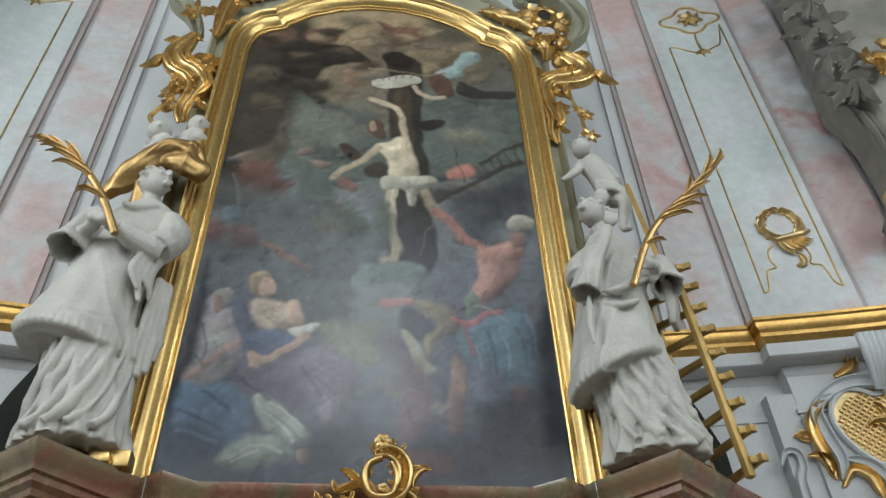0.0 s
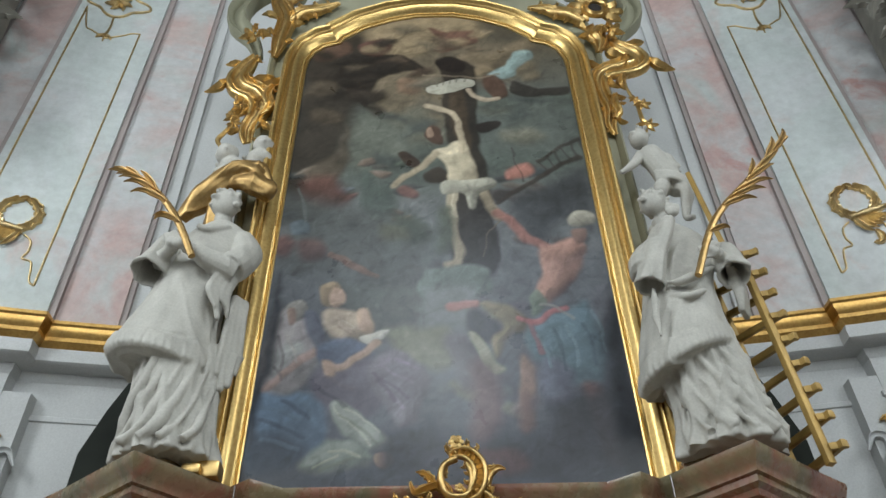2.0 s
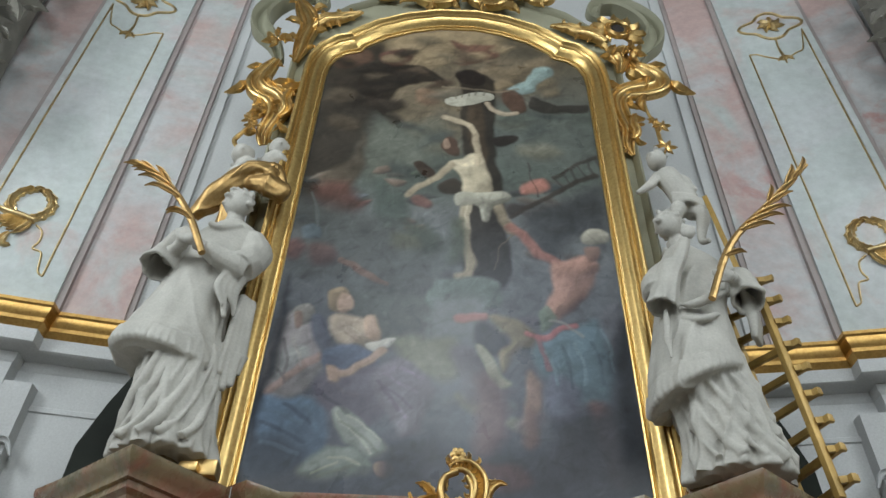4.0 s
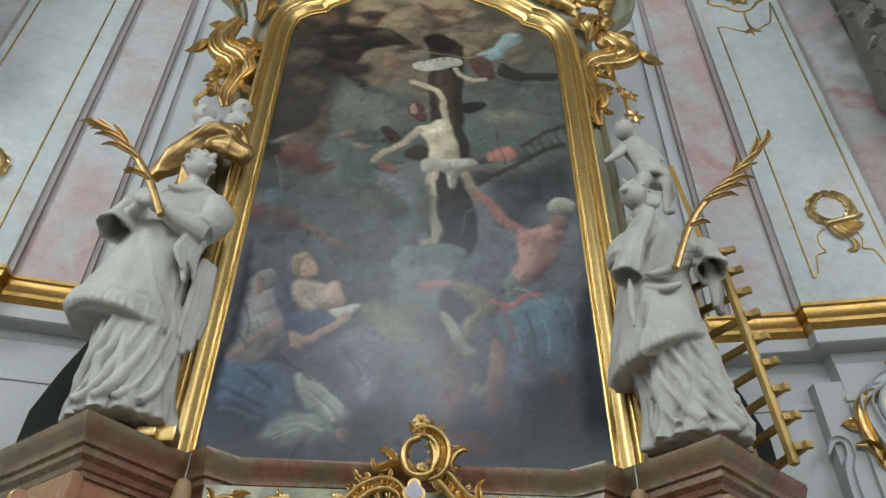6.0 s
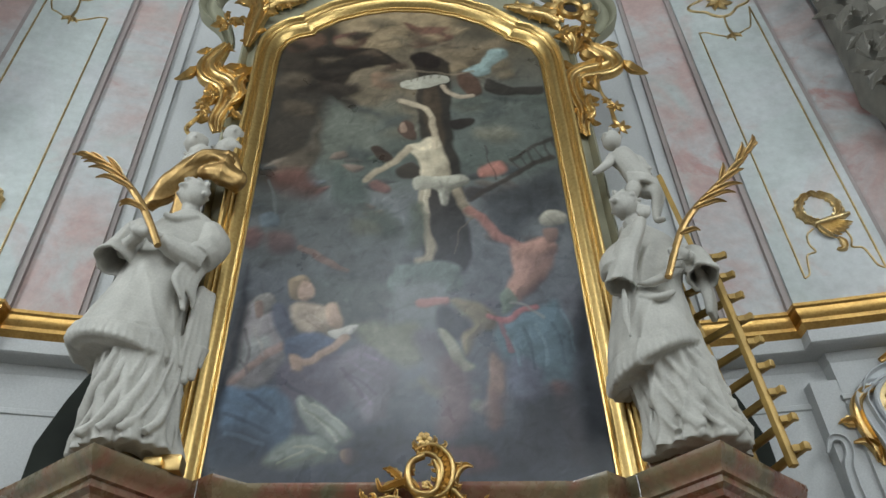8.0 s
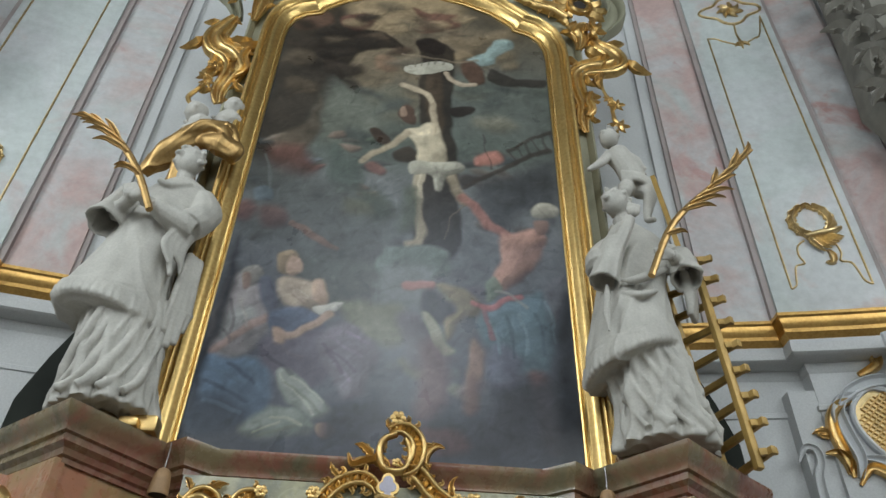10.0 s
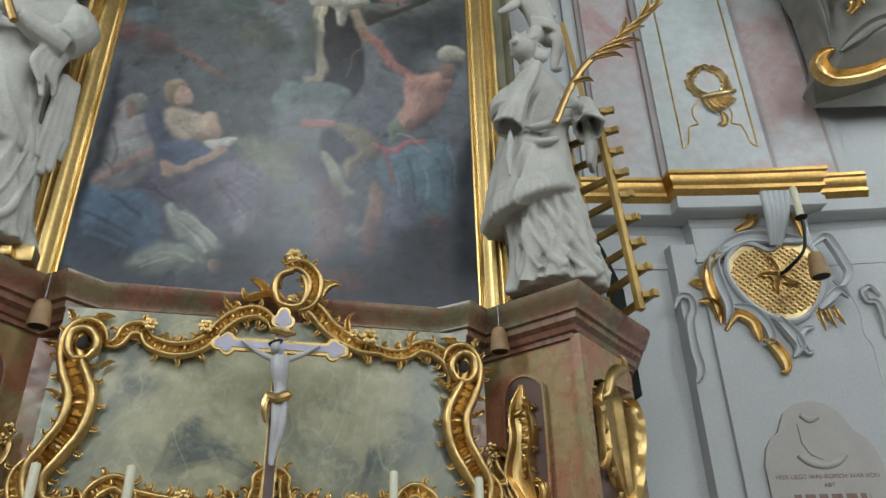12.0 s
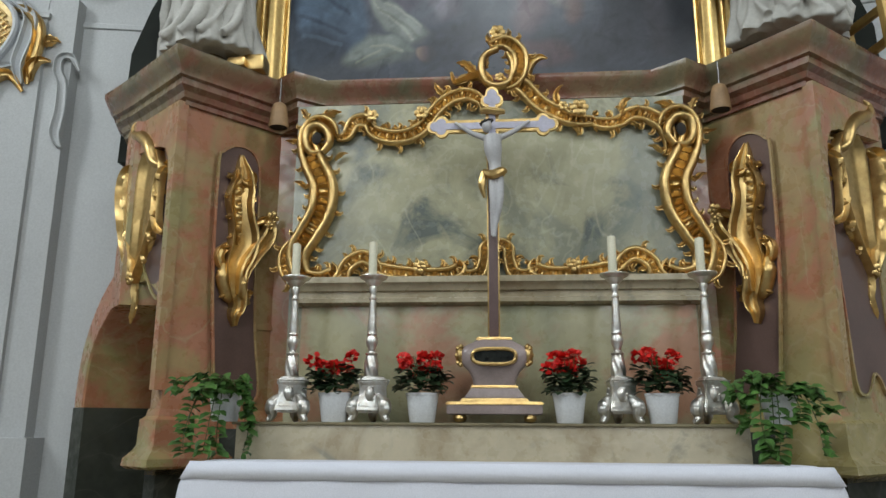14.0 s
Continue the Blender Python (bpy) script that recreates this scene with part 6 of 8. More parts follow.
def palm(points, side, label, blades):
    """A gilded palm branch: a bent stem; the blades lie along it, then hook away near their tips."""
    ob = thing("palm_branch", label, "palm branch", "palm branches")
    part("stem", tube(BM(), points, (0.026, 0.028, 0.024, 0.014), 8), PALM, ob)
    line = smooth_line(points, 12)
    for t, off, ln, bend, wd in blades:
        i = int(t * (len(line) - 2))
        d = line[i + 1] - line[i]
        ang = math.degrees(math.atan2(d[2], d[0]))
        pl = Plane((0, float(line[i][1]) - 0.012, 0), (1, 0, 0), (0, -1, 0))
        b = curl(BM(), pl, (float(line[i][0]), float(line[i][2])), ang + side * off, ((ln * 0.6, side * bend * 0.2), (ln * 0.4, side * bend)), wd, 0.03, LEAFY, 0.01, 0, (0.5, 1.0, 0.8, 0.15))
        part("blade", b, PALM, ob)
    return ob


palm([(-1.79, 4.06, 5.20), (-1.98, 4.06, 5.58), (-2.26, 4.1, 5.96), (-2.52, 4.15, 6.16)], 1, "gilded carved palm branch held by a robed statue",
     [(0.30, 18, 0.24, 70, 0.026), (0.32, 30, 0.20, 90, 0.022), (0.50, 14, 0.34, 60, 0.028), (0.58, 10, 0.36, 55, 0.028), (0.66, 8, 0.34, 55, 0.026), (0.74, 6, 0.32, 45, 0.026), (0.84, 4, 0.3, 35, 0.024), (0.94, -4, 0.2, 25, 0.022), (0.6, -6, 0.3, 15, 0.024), (0.8, -8, 0.22, 10, 0.02)])
palm([(1.80, 4.06, 4.95), (2.05, 4.06, 5.48), (2.48, 4.1, 5.98), (2.94, 4.15, 6.5)], -1, "gilded carved palm branch leaning outward from a statue's hand",
     [(0.44, 18, 0.3, 50, 0.026), (0.50, 14, 0.34, 45, 0.026), (0.56, 12, 0.36, 40, 0.026), (0.64, 6, 0.34, 20, 0.028), (0.72, 4, 0.34, 5, 0.03), (0.80, -8, 0.3, -25, 0.03), (0.88, 2, 0.26, -30, 0.028), (0.94, -6, 0.22, -35, 0.026), (0.66, -14, 0.24, -20, 0.024), (0.28, 30, 0.18, 60, 0.024)])

# gilded attributes at the west statue's feet
b = box(BM(), -1.60, -1.42, 4.40, 4.54, 3.69, 3.80, 0.02)
box(b, -1.64, -1.52, 4.34, 4.46, 3.69, 3.755, 0.02)
tagged(part("gilded_book", b, GOLD), "gilded carved books lying at the statue's feet", "book")

# ladder beside the east statue
ladder = thing("ladder", "gilded wooden ladder leaning beside a statue", "ladder")
LADDER = plain("ochre_gilt_wood", (0.42, 0.27, 0.08), 0.45, 0.35, 0.25, 5, 0.15)
r0, r1 = (Vector((2.34, 4.25, 3.62)), Vector((2.31, 4.40, 5.44))), (Vector((2.36, 4.72, 3.62)), Vector((2.13, 4.66, 5.5)))


def bar(a, c, w, h):
    """A squared bar from a to c."""
    a, c = Vector(a), Vector(c)
    b = box(BM(), -w / 2, w / 2, -h / 2, h / 2, 0, (c - a).length, min(w, h) * 0.12)
    m = Matrix.Translation(a) @ (c - a).to_track_quat("Z", "Y").to_matrix().to_4x4()
    bmesh.ops.transform(b, matrix=m, verts=b.verts)
    return b


part("rail", bar(*r0, 0.05, 0.05), LADDER, ladder)
part("rail", bar(*r1, 0.05, 0.05), LADDER, ladder)
for k in range(9):
    t = 0.06 + 0.115 * k
    p, q = r0[0].lerp(r0[1], t), r1[0].lerp(r1[1], t)
    e = (p - q).normalized()
    part("rung", bar(q, p + e * 0.05 + Vector((0.09, -0.03, 0.0)), 0.035, 0.05), LADDER, ladder)
    part("peg", bar(p + Vector((0.02, -0.02, 0)), p + Vector((0.135, -0.035, 0.01)), 0.03, 0.045), LADDER, ladder)


def putto(at, s, label):
    """A small winged figure that leans back, kept plain."""
    x, y, z = at

    def p(dx, dy, dz):
        return (x + s * dx, y + dy, z + dz)
    b = tube(BM(), [p(0.07, 0, -0.24), p(0.05, -0.03, -0.1), p(-0.01, -0.03, 0.06), p(-0.05, -0.01, 0.19), p(-0.07, 0, 0.25)], (0.10, 0.115, 0.105, 0.11, 0.05), 16)
    ball(b, p(-0.11, -0.04, 0.37), (0.088, 0.098, 0.10), None, 3)
    for k in range(14):
        ball(b, p(-0.10 + 0.08 * math.cos(k * 0.9), 0.0 - 0.05 * (k % 3), 0.42 + 0.055 * math.sin(k * 0.9)), (0.026, 0.03, 0.024), None, 1)
    tube(b, [p(-0.12, 0, 0.2), p(-0.2, -0.04, 0.06), p(-0.28, -0.07, -0.04), p(-0.37, -0.08, -0.12)], (0.05, 0.045, 0.036, 0.02), 10)
    tube(b, [p(0.03, 0, 0.2), p(0.09, -0.07, 0.08), p(0.1, -0.12, -0.04), p(0.15, -0.12, -0.1)], (0.045, 0.042, 0.034, 0.02), 10)
    tube(b, [p(0.1, 0, -0.24), p(0.16, -0.08, -0.36), p(0.14, -0.03, -0.5), p(0.12, -0.02, -0.62), p(0.16, -0.08, -0.66)], (0.085, 0.068, 0.046, 0.03, 0.025), 12)
    tube(b, [p(0.0, 0, -0.24), p(-0.06, -0.1, -0.34), p(-0.08, -0.02, -0.46), p(-0.06, 0.02, -0.58)], (0.085, 0.066, 0.045, 0.03), 12)
    for k in range(4):
        tube(b, [p(-0.08, -0.09, -0.12 - 0.03 * k), p(0.05, -0.15, -0.2 - 0.02 * k), p(0.2, -0.06, -0.17 - 0.035 * k)], (0.014, 0.026, 0.018), 7)
    for k in range(5):
        tube(b, [p(0.03, 0.08, 0.14), p(0.12 + 0.015 * k, 0.09, 0.24 - 0.035 * k), p(0.2 + 0.012 * k, 0.08, 0.27 - 0.055 * k)], (0.018, 0.026, 0.008), 6)
    carved("putto", b, STATUE, label, "statue", "winged figures", 0.011)


putto((1.99, 4.66, 6.66), 1, "small winged stucco figure standing behind a robed statue")
b = bar((2.22, 4.40, 5.5), (2.15, 4.45, 6.38), 0.05, 0.04)
tagged(part("gilded_staff", b, LADDER), "gilded staff with a curled top beside a statue", "staff")
b = tube(BM(), [(1.85, 4.8, 6.06), (2.02, 4.82, 5.8), (2.08, 4.84, 5.3), (2.08, 4.86, 4.2)], (0.06, 0.09, 0.10, 0.10), 12)
carved("stucco_cloud", b, STATUE, "white stucco cloud under a winged figure", "cloud", "", 0.014, 0.03)
def cherub(c, body, tail):
    """A small winged head and shoulders, kept plain."""
    c = Vector(c)
    b = ball(BM(), c, (0.095, 0.10, 0.105), None, 3)
    ball(b, body, (0.13, 0.11, 0.10))
    tube(b, [c, (c + Vector(body)) / 2, body], (0.06, 0.07, 0.08), 8)
    tube(b, [body, (Vector(body) + Vector(tail)) / 2, tail], (0.06, 0.06, 0.05), 8)
    for k in range(12):
        ball(b, c + Vector((0.085 * math.cos(k * 0.55), 0.02, 0.03 + 0.08 * math.sin(k * 0.55))), (0.03, 0.04, 0.03), None, 1)
    ball(b, c + Vector((0.03, -0.1, -0.02)), (0.02, 0.02, 0.025), None, 1)
    for k in range(4):
        tube(b, [body, Vector(body) + Vector((-0.1 - 0.02 * k, 0.06, 0.05 - 0.04 * k)), Vector(body) + Vector((-0.19, 0.05, 0.1 - 0.07 * k))], (0.03, 0.04, 0.015), 7)
    carved("cherub", b, STATUE, "small stucco winged head above a gilded drapery", "statue", "winged figures", 0.012, 0.01)


cherub((-1.98, 4.70, 6.99), (-1.90, 4.74, 6.86), (-2.02, 4.68, 6.70))
cherub((-1.66, 4.74, 7.14), (-1.68, 4.76, 6.98), (-1.74, 4.74, 6.80))
b = tube(BM(), [(-2.25, 4.75, 6.2), (-2.05, 4.66, 6.42), (-1.85, 4.62, 6.6), (-1.65, 4.6, 6.62), (-1.52, 4.62, 6.48)], (0.05, 0.11, 0.13, 0.12, 0.07), 14)
tube(b, [(-1.8, 4.6, 6.5), (-1.62, 4.52, 6.42), (-1.5, 4.55, 6.35), (-1.46, 4.6, 6.45)], (0.06, 0.09, 0.09, 0.05), 10)
for k in range(5):
    tube(b, [(-2.05 + 0.05 * k, 4.58, 6.4 + 0.05 * k), (-1.8 + 0.05 * k, 4.48, 6.62 - 0.02 * k), (-1.55, 4.5, 6.6 - 0.07 * k)], (0.02, 0.035, 0.03), 7)
tube(b, [(-1.9, 4.7, 6.5), (-1.95, 4.8, 6.0), (-1.95, 4.9, 5.2)], (0.1, 0.12, 0.1), 10)
carved("gilded_drapery", b, PALM, "gilded carved drapery beside the picture frame", "drapery", "", 0.011, 0.03)

# ---- on the altar ----
LINEN = plain("white_linen", (0.80, 0.81, 0.90), 0.8, 0, 0.03, 3, 0.15, 220)
b = box(BM(), -1.4, 1.4, 3.80, 4.0, 0.3, 1.29, 0.01)
tagged(part("altar_table", b, LEDGE), "pale stone altar table under a white cloth", "altar table")
b = BM()
NXC = 120
rows = ((4.03, 1.302, 1.49), (3.95, 1.306, 1.495), (3.78, 1.308, 1.505), (3.752, 1.30, 1.51), (3.748, 1.26, 1.525), (3.746, 1.19, 1.55), (3.75, 0.9, 1.60), (3.75, 0.5, 1.63))
grid = []
for j, (y, z, hw) in enumerate(rows):
    fall = max(0, j - 3) / 4
    grid.append([b.verts.new((0.075 + hw * (2 * i / NXC - 1), y - 0.012 * fall * math.sin(i * 0.3) * (0.4 + 0.6 * abs(2 * i / NXC - 1)), z - (0.035 * max(0, abs(2 * i / NXC - 1) - 0.96) / 0.04 if j < 4 else 0.0))) for i in range(NXC + 1)])
for j in range(len(rows) - 1):
    for i in range(NXC):
        b.faces.new((grid[j][i], grid[j][i + 1], grid[j + 1][i + 1], grid[j + 1][i]))
cloth = tagged(part("altar_cloth", b, LINEN), "white linen cloth with ironed creases over the altar table", "tablecloth")
md = cloth.modifiers.new("thick", "SOLIDIFY")
md.thickness = 0.004
b = BM()
top = [b.verts.new((0.075 + 1.50 * (2 * i / 40 - 1), 3.7445, 1.305)) for i in range(41)]
mid = [b.verts.new((0.075 + 1.545 * (2 * i / 40 - 1), 3.7405, 1.222)) for i in range(41)]
for i in range(40):
    b.faces.new((top[i], top[i + 1], mid[i + 1], mid[i]))
hem = part("hem", b, LINEN, cloth)
md = hem.modifiers.new("thick", "SOLIDIFY")
md.thickness = 0.003
# thin board along the ledge
b = box(BM(), -1.32, 1.34, 3.985, 4.42, 1.478, 1.492, 0.004)
tagged(part("ledge_board", b, plain("worn_ochre_board", (0.2, 0.165, 0.09), 0.5, 0, 0.3, 8, 0.1)), "thin worn ochre board on the altar ledge", "board")
ZL = 1.492


def candlestick(at, label):
    ob = thing("candlestick", label, "candlestick", "candlesticks", at)
    s = 1.0
    b = lathe(BM(), [(0.12, 0.05), (0.125, 0.075), (0.10, 0.10), (0.095, 0.19), (0.1, 0.205), (0.118, 0.215), (0.11, 0.235), (0.05, 0.25)], seg=3)
    bmesh.ops.bevel(b, geom=list(b.edges), offset=0.012, segments=2, affect="EDGES")
    for k in range(3):
        a = radians(-90 + 120 * k)
        c, d = math.cos(a), math.sin(a)
        ball(b, (0.045 * c, 0.045 * d, 0.15), (0.03, 0.03, 0.045))
        for e in range(8):
            ball(b, (0.052 * c + 0.03 * d * math.cos(e * 0.785), 0.052 * d - 0.03 * c * math.cos(e * 0.785), 0.15 + 0.045 * math.sin(e * 0.785)), (0.009,) * 3, None, 1)
    part("pedestal", b, SILVER, ob)
    for k in range(3):
        a = radians(-90 + 60 + 120 * k)
        c, d = math.cos(a), math.sin(a)
        b = tube(BM(), [(0.05 * c, 0.05 * d, 0.14), (0.085 * c, 0.085 * d, 0.115), (0.105 * c, 0.105 * d, 0.075), (0.095 * c, 0.095 * d, 0.04), (0.112 * c, 0.112 * d, 0.016), (0.126 * c, 0.126 * d, 0.018)], (0.015, 0.026, 0.034, 0.026, 0.018, 0.012), 9)
        ball(b, (0.1 * c, 0.1 * d, 0.09), (0.036, 0.036, 0.04))
        part("foot", b, SILVER, ob)
    b = BM()
    rings = []
    for j in range(13):     # twisted knop
        z = 0.245 + 0.115 * j / 12
        r = 0.036 - 0.010 * j / 12 + 0.006 * math.sin(math.pi * j / 12)
        rings.append([b.verts.new((r * (1 + 0.09 * math.cos(6 * (k * math.pi / 18 + j * 0.1))) * math.cos(k * math.pi / 18), r * (1 + 0.09 * math.cos(6 * (k * math.pi / 18 + j * 0.1))) * math.sin(k * math.pi / 18), z)) for k in range(36)])
    for j in range(12):
        for k in range(36):
            b.faces.new((rings[j][k], rings[j][(k + 1) % 36], rings[j + 1][(k + 1) % 36], rings[j + 1][k]))
    part("twisted_knop", b, SILVER, ob)
    b = lathe(BM(), [(0.034, 0.36), (0.036, 0.368), (0.022, 0.376), (0.019, 0.39), (0.032, 0.42), (0.034, 0.445), (0.024, 0.465), (0.03, 0.475), (0.026, 0.484), (0.027, 0.49), (0.021, 0.58), (0.018, 0.665), (0.025, 0.672), (0.018, 0.68), (0.014, 0.70),
                     (0.024, 0.725), (0.02, 0.742), (0.03, 0.75), (0.045, 0.765), (0.05, 0.775), (0.072, 0.785), (0.08, 0.797), (0.078, 0.802), (0.06, 0.798), (0.03, 0.80)], seg=24)
    part("shaft", b, SILVER, ob)
    return ob


WAX = plain("cream_wax", (0.72, 0.68, 0.52), 0.45, 0, 0.04, 9, 0.02)


def candle(at, h, r=0.024):
    b = lathe(BM(), [(r, 0), (r, h - 0.008), (r * 0.85, h), (r * 0.3, h - 0.004)], seg=18)
    tube(b, [(0, 0, h - 0.006), (0.001, 0, h + 0.012)], (0.0018, 0.0012), 5)
    ob = tagged(part("candle", b, WAX), "thick cream wax candle, unlit, on a silver candlestick", "candle", "altar candles")
    ob.location = at


for x, h in ((-1.075, 0.195), (-0.632, 0.198), (0.70, 0.212), (1.172, 0.195)):
    candlestick((x, 4.2, ZL), "ornate silver candlestick with a three-footed base on the altar ledge")
    candle((x - 0.006, 4.2, ZL + 0.80), h)

POT = plain("white_ceramic", (0.82, 0.83, 0.86), 0.25, 0, 0.02, 3, 0)
SOIL = plain("potting_soil", (0.03, 0.022, 0.015), 0.9, 0, 0.3, 20, 0.3)
BEGONIA_LEAF = plain("dark_green_leaf", (0.03, 0.06, 0.025), 0.4, 0, 0.5, 14, 0.1)
RED_PETAL = plain("scarlet_petal", (0.7, 0.02, 0.015), 0.5, 0, 0.3, 30, 0.05)
IVY_LEAF = plain("fresh_green_leaf", (0.07, 0.16, 0.035), 0.4, 0, 0.5, 12, 0.1)
STEM = plain("green_stem", (0.06, 0.10, 0.03), 0.5, 0, 0.2, 20, 0)


def pot(ob, r=0.089, h=0.155):
    b = lathe(BM(), [(r * 0.72, 0), (r * 0.76, 0.004), (r * 0.97, h * 0.9), (r, h * 0.91), (r * 1.02, h), (r * 0.97, h), (r * 0.93, h * 0.92), (r * 0.9, h * 0.85)], seg=28)
    part("pot", b, POT, ob, "white ceramic flower pot")
    part("soil", lathe(BM(), [(r * 0.88, h * 0.8), (r * 0.85, h * 0.84), (0.01, h * 0.86)], seg=16), SOIL, ob)


def blade_leaf(bm, at, d, up, size, rng, round_=0.9):
    """One cupped leaf of eight faces."""
    d, up = Vector(d).normalized(), Vector(up).normalized()
    s = d.cross(up).normalized()
    n = s.cross(d)
    pts = ((0, 0, 0), (0.3, 0.42, 0.1), (0.7, 0.4, 0.08), (1, 0, -0.12), (0.7, -0.4, 0.08), (0.3, -0.42, 0.1))
    vs = [bm.verts.new(Vector(at) + d * size * a + s * size * b_ * round_ + n * size * c) for a, b_, c in pts]
    mid = bm.verts.new(Vector(at) + d * size * 0.5)
    for i in range(6):
        bm.faces.new((mid, vs[i], vs[(i + 1) % 6]))


def begonia(at, seed, wide):
    rng = random.Random(seed)
    ob = thing("flowering_plant", "red flowering begonia in a white ceramic pot on the altar ledge", "potted plant", "red flowers", at)
    pot(ob)
    b = BM()
    for k in range(190):
        a, e = rng.uniform(0, 6.28), rng.uniform(0.1, 1.35)
        r = rng.uniform(0.05, 0.125)
        p = Vector((r * math.cos(a) * wide, r * math.sin(a) * 0.85, 0.15 + 0.16 * math.sin(e) * rng.uniform(0.5, 1)))
        blade_leaf(b, p, (math.cos(a), math.sin(a), rng.uniform(-0.5, 0.5)), (0, 0, 1), rng.uniform(0.035, 0.065), rng, 1.1)
    tagged(part("foliage", b, BEGONIA_LEAF, ob, "dense dark green leaves"), kind="stuff")
    b = BM()
    for k in range(9):
        a = rng.uniform(0, 6.28)
        c = Vector((0.085 * wide * math.cos(a) * rng.uniform(0.4, 1.3), 0.07 * math.sin(a) - 0.02, 0.30 + rng.uniform(-0.05, 0.06)))
        tube(b, [(c.x * 0.3, c.y * 0.3, 0.17), tuple(c)], (0.003, 0.002), 5, 3)
    tagged(part("stems", b, STEM, ob), kind="stuff")
    for k in range(8):
        a = 2 * math.pi * k / 8 + rng.uniform(-0.3, 0.3)
        rr = rng.uniform(0.35, 1.25) if k < 6 else 0.2
        c = Vector((0.1 * wide * math.cos(a) * rr, 0.07 * math.sin(a) * rr - 0.02, 0.315 + rng.uniform(-0.045, 0.045)))
        b = BM()
        for j in range(34):
            q = Vector((rng.gauss(0, 1), rng.gauss(0, 1), rng.gauss(0, 0.8))).normalized()
            blade_leaf(b, c + Vector((q.x, q.y, q.z * 0.75)) * rng.uniform(0.012, 0.03), q + Vector((rng.uniform(-0.7, 0.7), rng.uniform(-0.7, 0.7), 0.3)), (rng.uniform(-1, 1), rng.uniform(-1, 1), 1), rng.uniform(0.022, 0.034), rng, 1.2)
        part("flower_head", b, RED_PETAL, ob, "cluster of scarlet petals")


for k, (x, w) in enumerate(((-0.822, 1.05), (-0.345, 1.0), (0.435, 0.9), (0.915, 0.95))):
    begonia((x, 4.17, ZL), 11 + k, w)


def trailing(at, seed, s):
    rng = random.Random(seed)
    ob = thing("trailing_plant", "leafy trailing plant in a white pot at the ledge's end", "potted plant", "trailing plants", at)
    pot(ob, 0.09, 0.15)
    for k in range(10):
        a = rng.uniform(0, 6.28)
        reach = rng.uniform(0.1, 0.27)
        drop = rng.uniform(0.02, 0.42) if k % 4 else -rng.uniform(0.02, 0.1)
        y1 = -abs(reach * math.sin(a)) - 0.08
        p = [(0.03 * math.cos(a), 0.02 * math.sin(a), 0.13), (0.6 * reach * math.cos(a), y1 * 0.5, 0.21 + rng.uniform(-0.03, 0.04)), (reach * math.cos(a), y1, 0.12 - drop * 0.4), (1.1 * reach * math.cos(a) + rng.uniform(-0.04, 0.04), y1 - 0.04, max(0.12 - drop, -0.155))]
        part("stem", tube(BM(), p, (0.0035, 0.003, 0.0025, 0.0015), 5, 5), STEM, ob)
        line = smooth_line(p, 6)
        b = BM()
        for i in range(2, len(line)):
            for sd in (-1, 1):
                q = Vector(line[i])
                blade_leaf(b, q, (math.cos(a + sd * 1.1), math.sin(a + sd * 1.1) * 0.6 - 0.4, rng.uniform(-0.7, 0.3)), (0, -0.5, 1), rng.uniform(0.045, 0.078), rng, 0.75)
        part("leaves", b, IVY_LEAF, ob, "glossy pointed green leaves")


trailing((-1.40, 4.10, ZL), 5, -1)
trailing((1.47, 4.08, ZL), 9, 1)

# ---- crucifix on its casket ----
LILAC = plain("lilac_grey_marble", (0.34, 0.27, 0.26), 0.3, 0, 0.18, 7, 0.04)
CROSSFILL = plain("pale_lilac_paint", (0.50, 0.48, 0.58), 0.4, 0, 0.08, 14, 0.05)
CROSSWOOD = plain("purple_brown_wood", (0.14, 0.09, 0.085), 0.4, 0, 0.15, 10, 0.05)
CX, CY = 0.04, 4.28
cas = thing("casket", "lilac marbled casket with gilded edges and a glazed oval window", "casket", "", (CX, CY, ZL))
for x in (-0.19, 0.19):
    for y in (-0.07, 0.07):
        part("ball_foot", lathe(BM(), [(0.008, 0), (0.026, 0.008), (0.034, 0.024), (0.03, 0.04), (0.012, 0.046)], (x, y, 0), 16), GOLD, cas)


def tier(z0, z1, w0, d0, w1, d1, bev=0.004):
    b = BM()
    lo = [b.verts.new((sx * w0, sy * d0, z0)) for sx, sy in ((-1, -1), (1, -1), (1, 1), (-1, 1))]
    hi = [b.verts.new((sx * w1, sy * d1, z1)) for sx, sy in ((-1, -1), (1, -1), (1, 1), (-1, 1))]
    b.faces.new(lo), b.faces.new(hi)
    for i in range(4):
        b.faces.new((lo[i], lo[(i + 1) % 4], hi[(i + 1) % 4], hi[i]))
    bmesh.ops.bevel(b, geom=list(b.edges), offset=bev, segments=2, affect="EDGES")
    return b


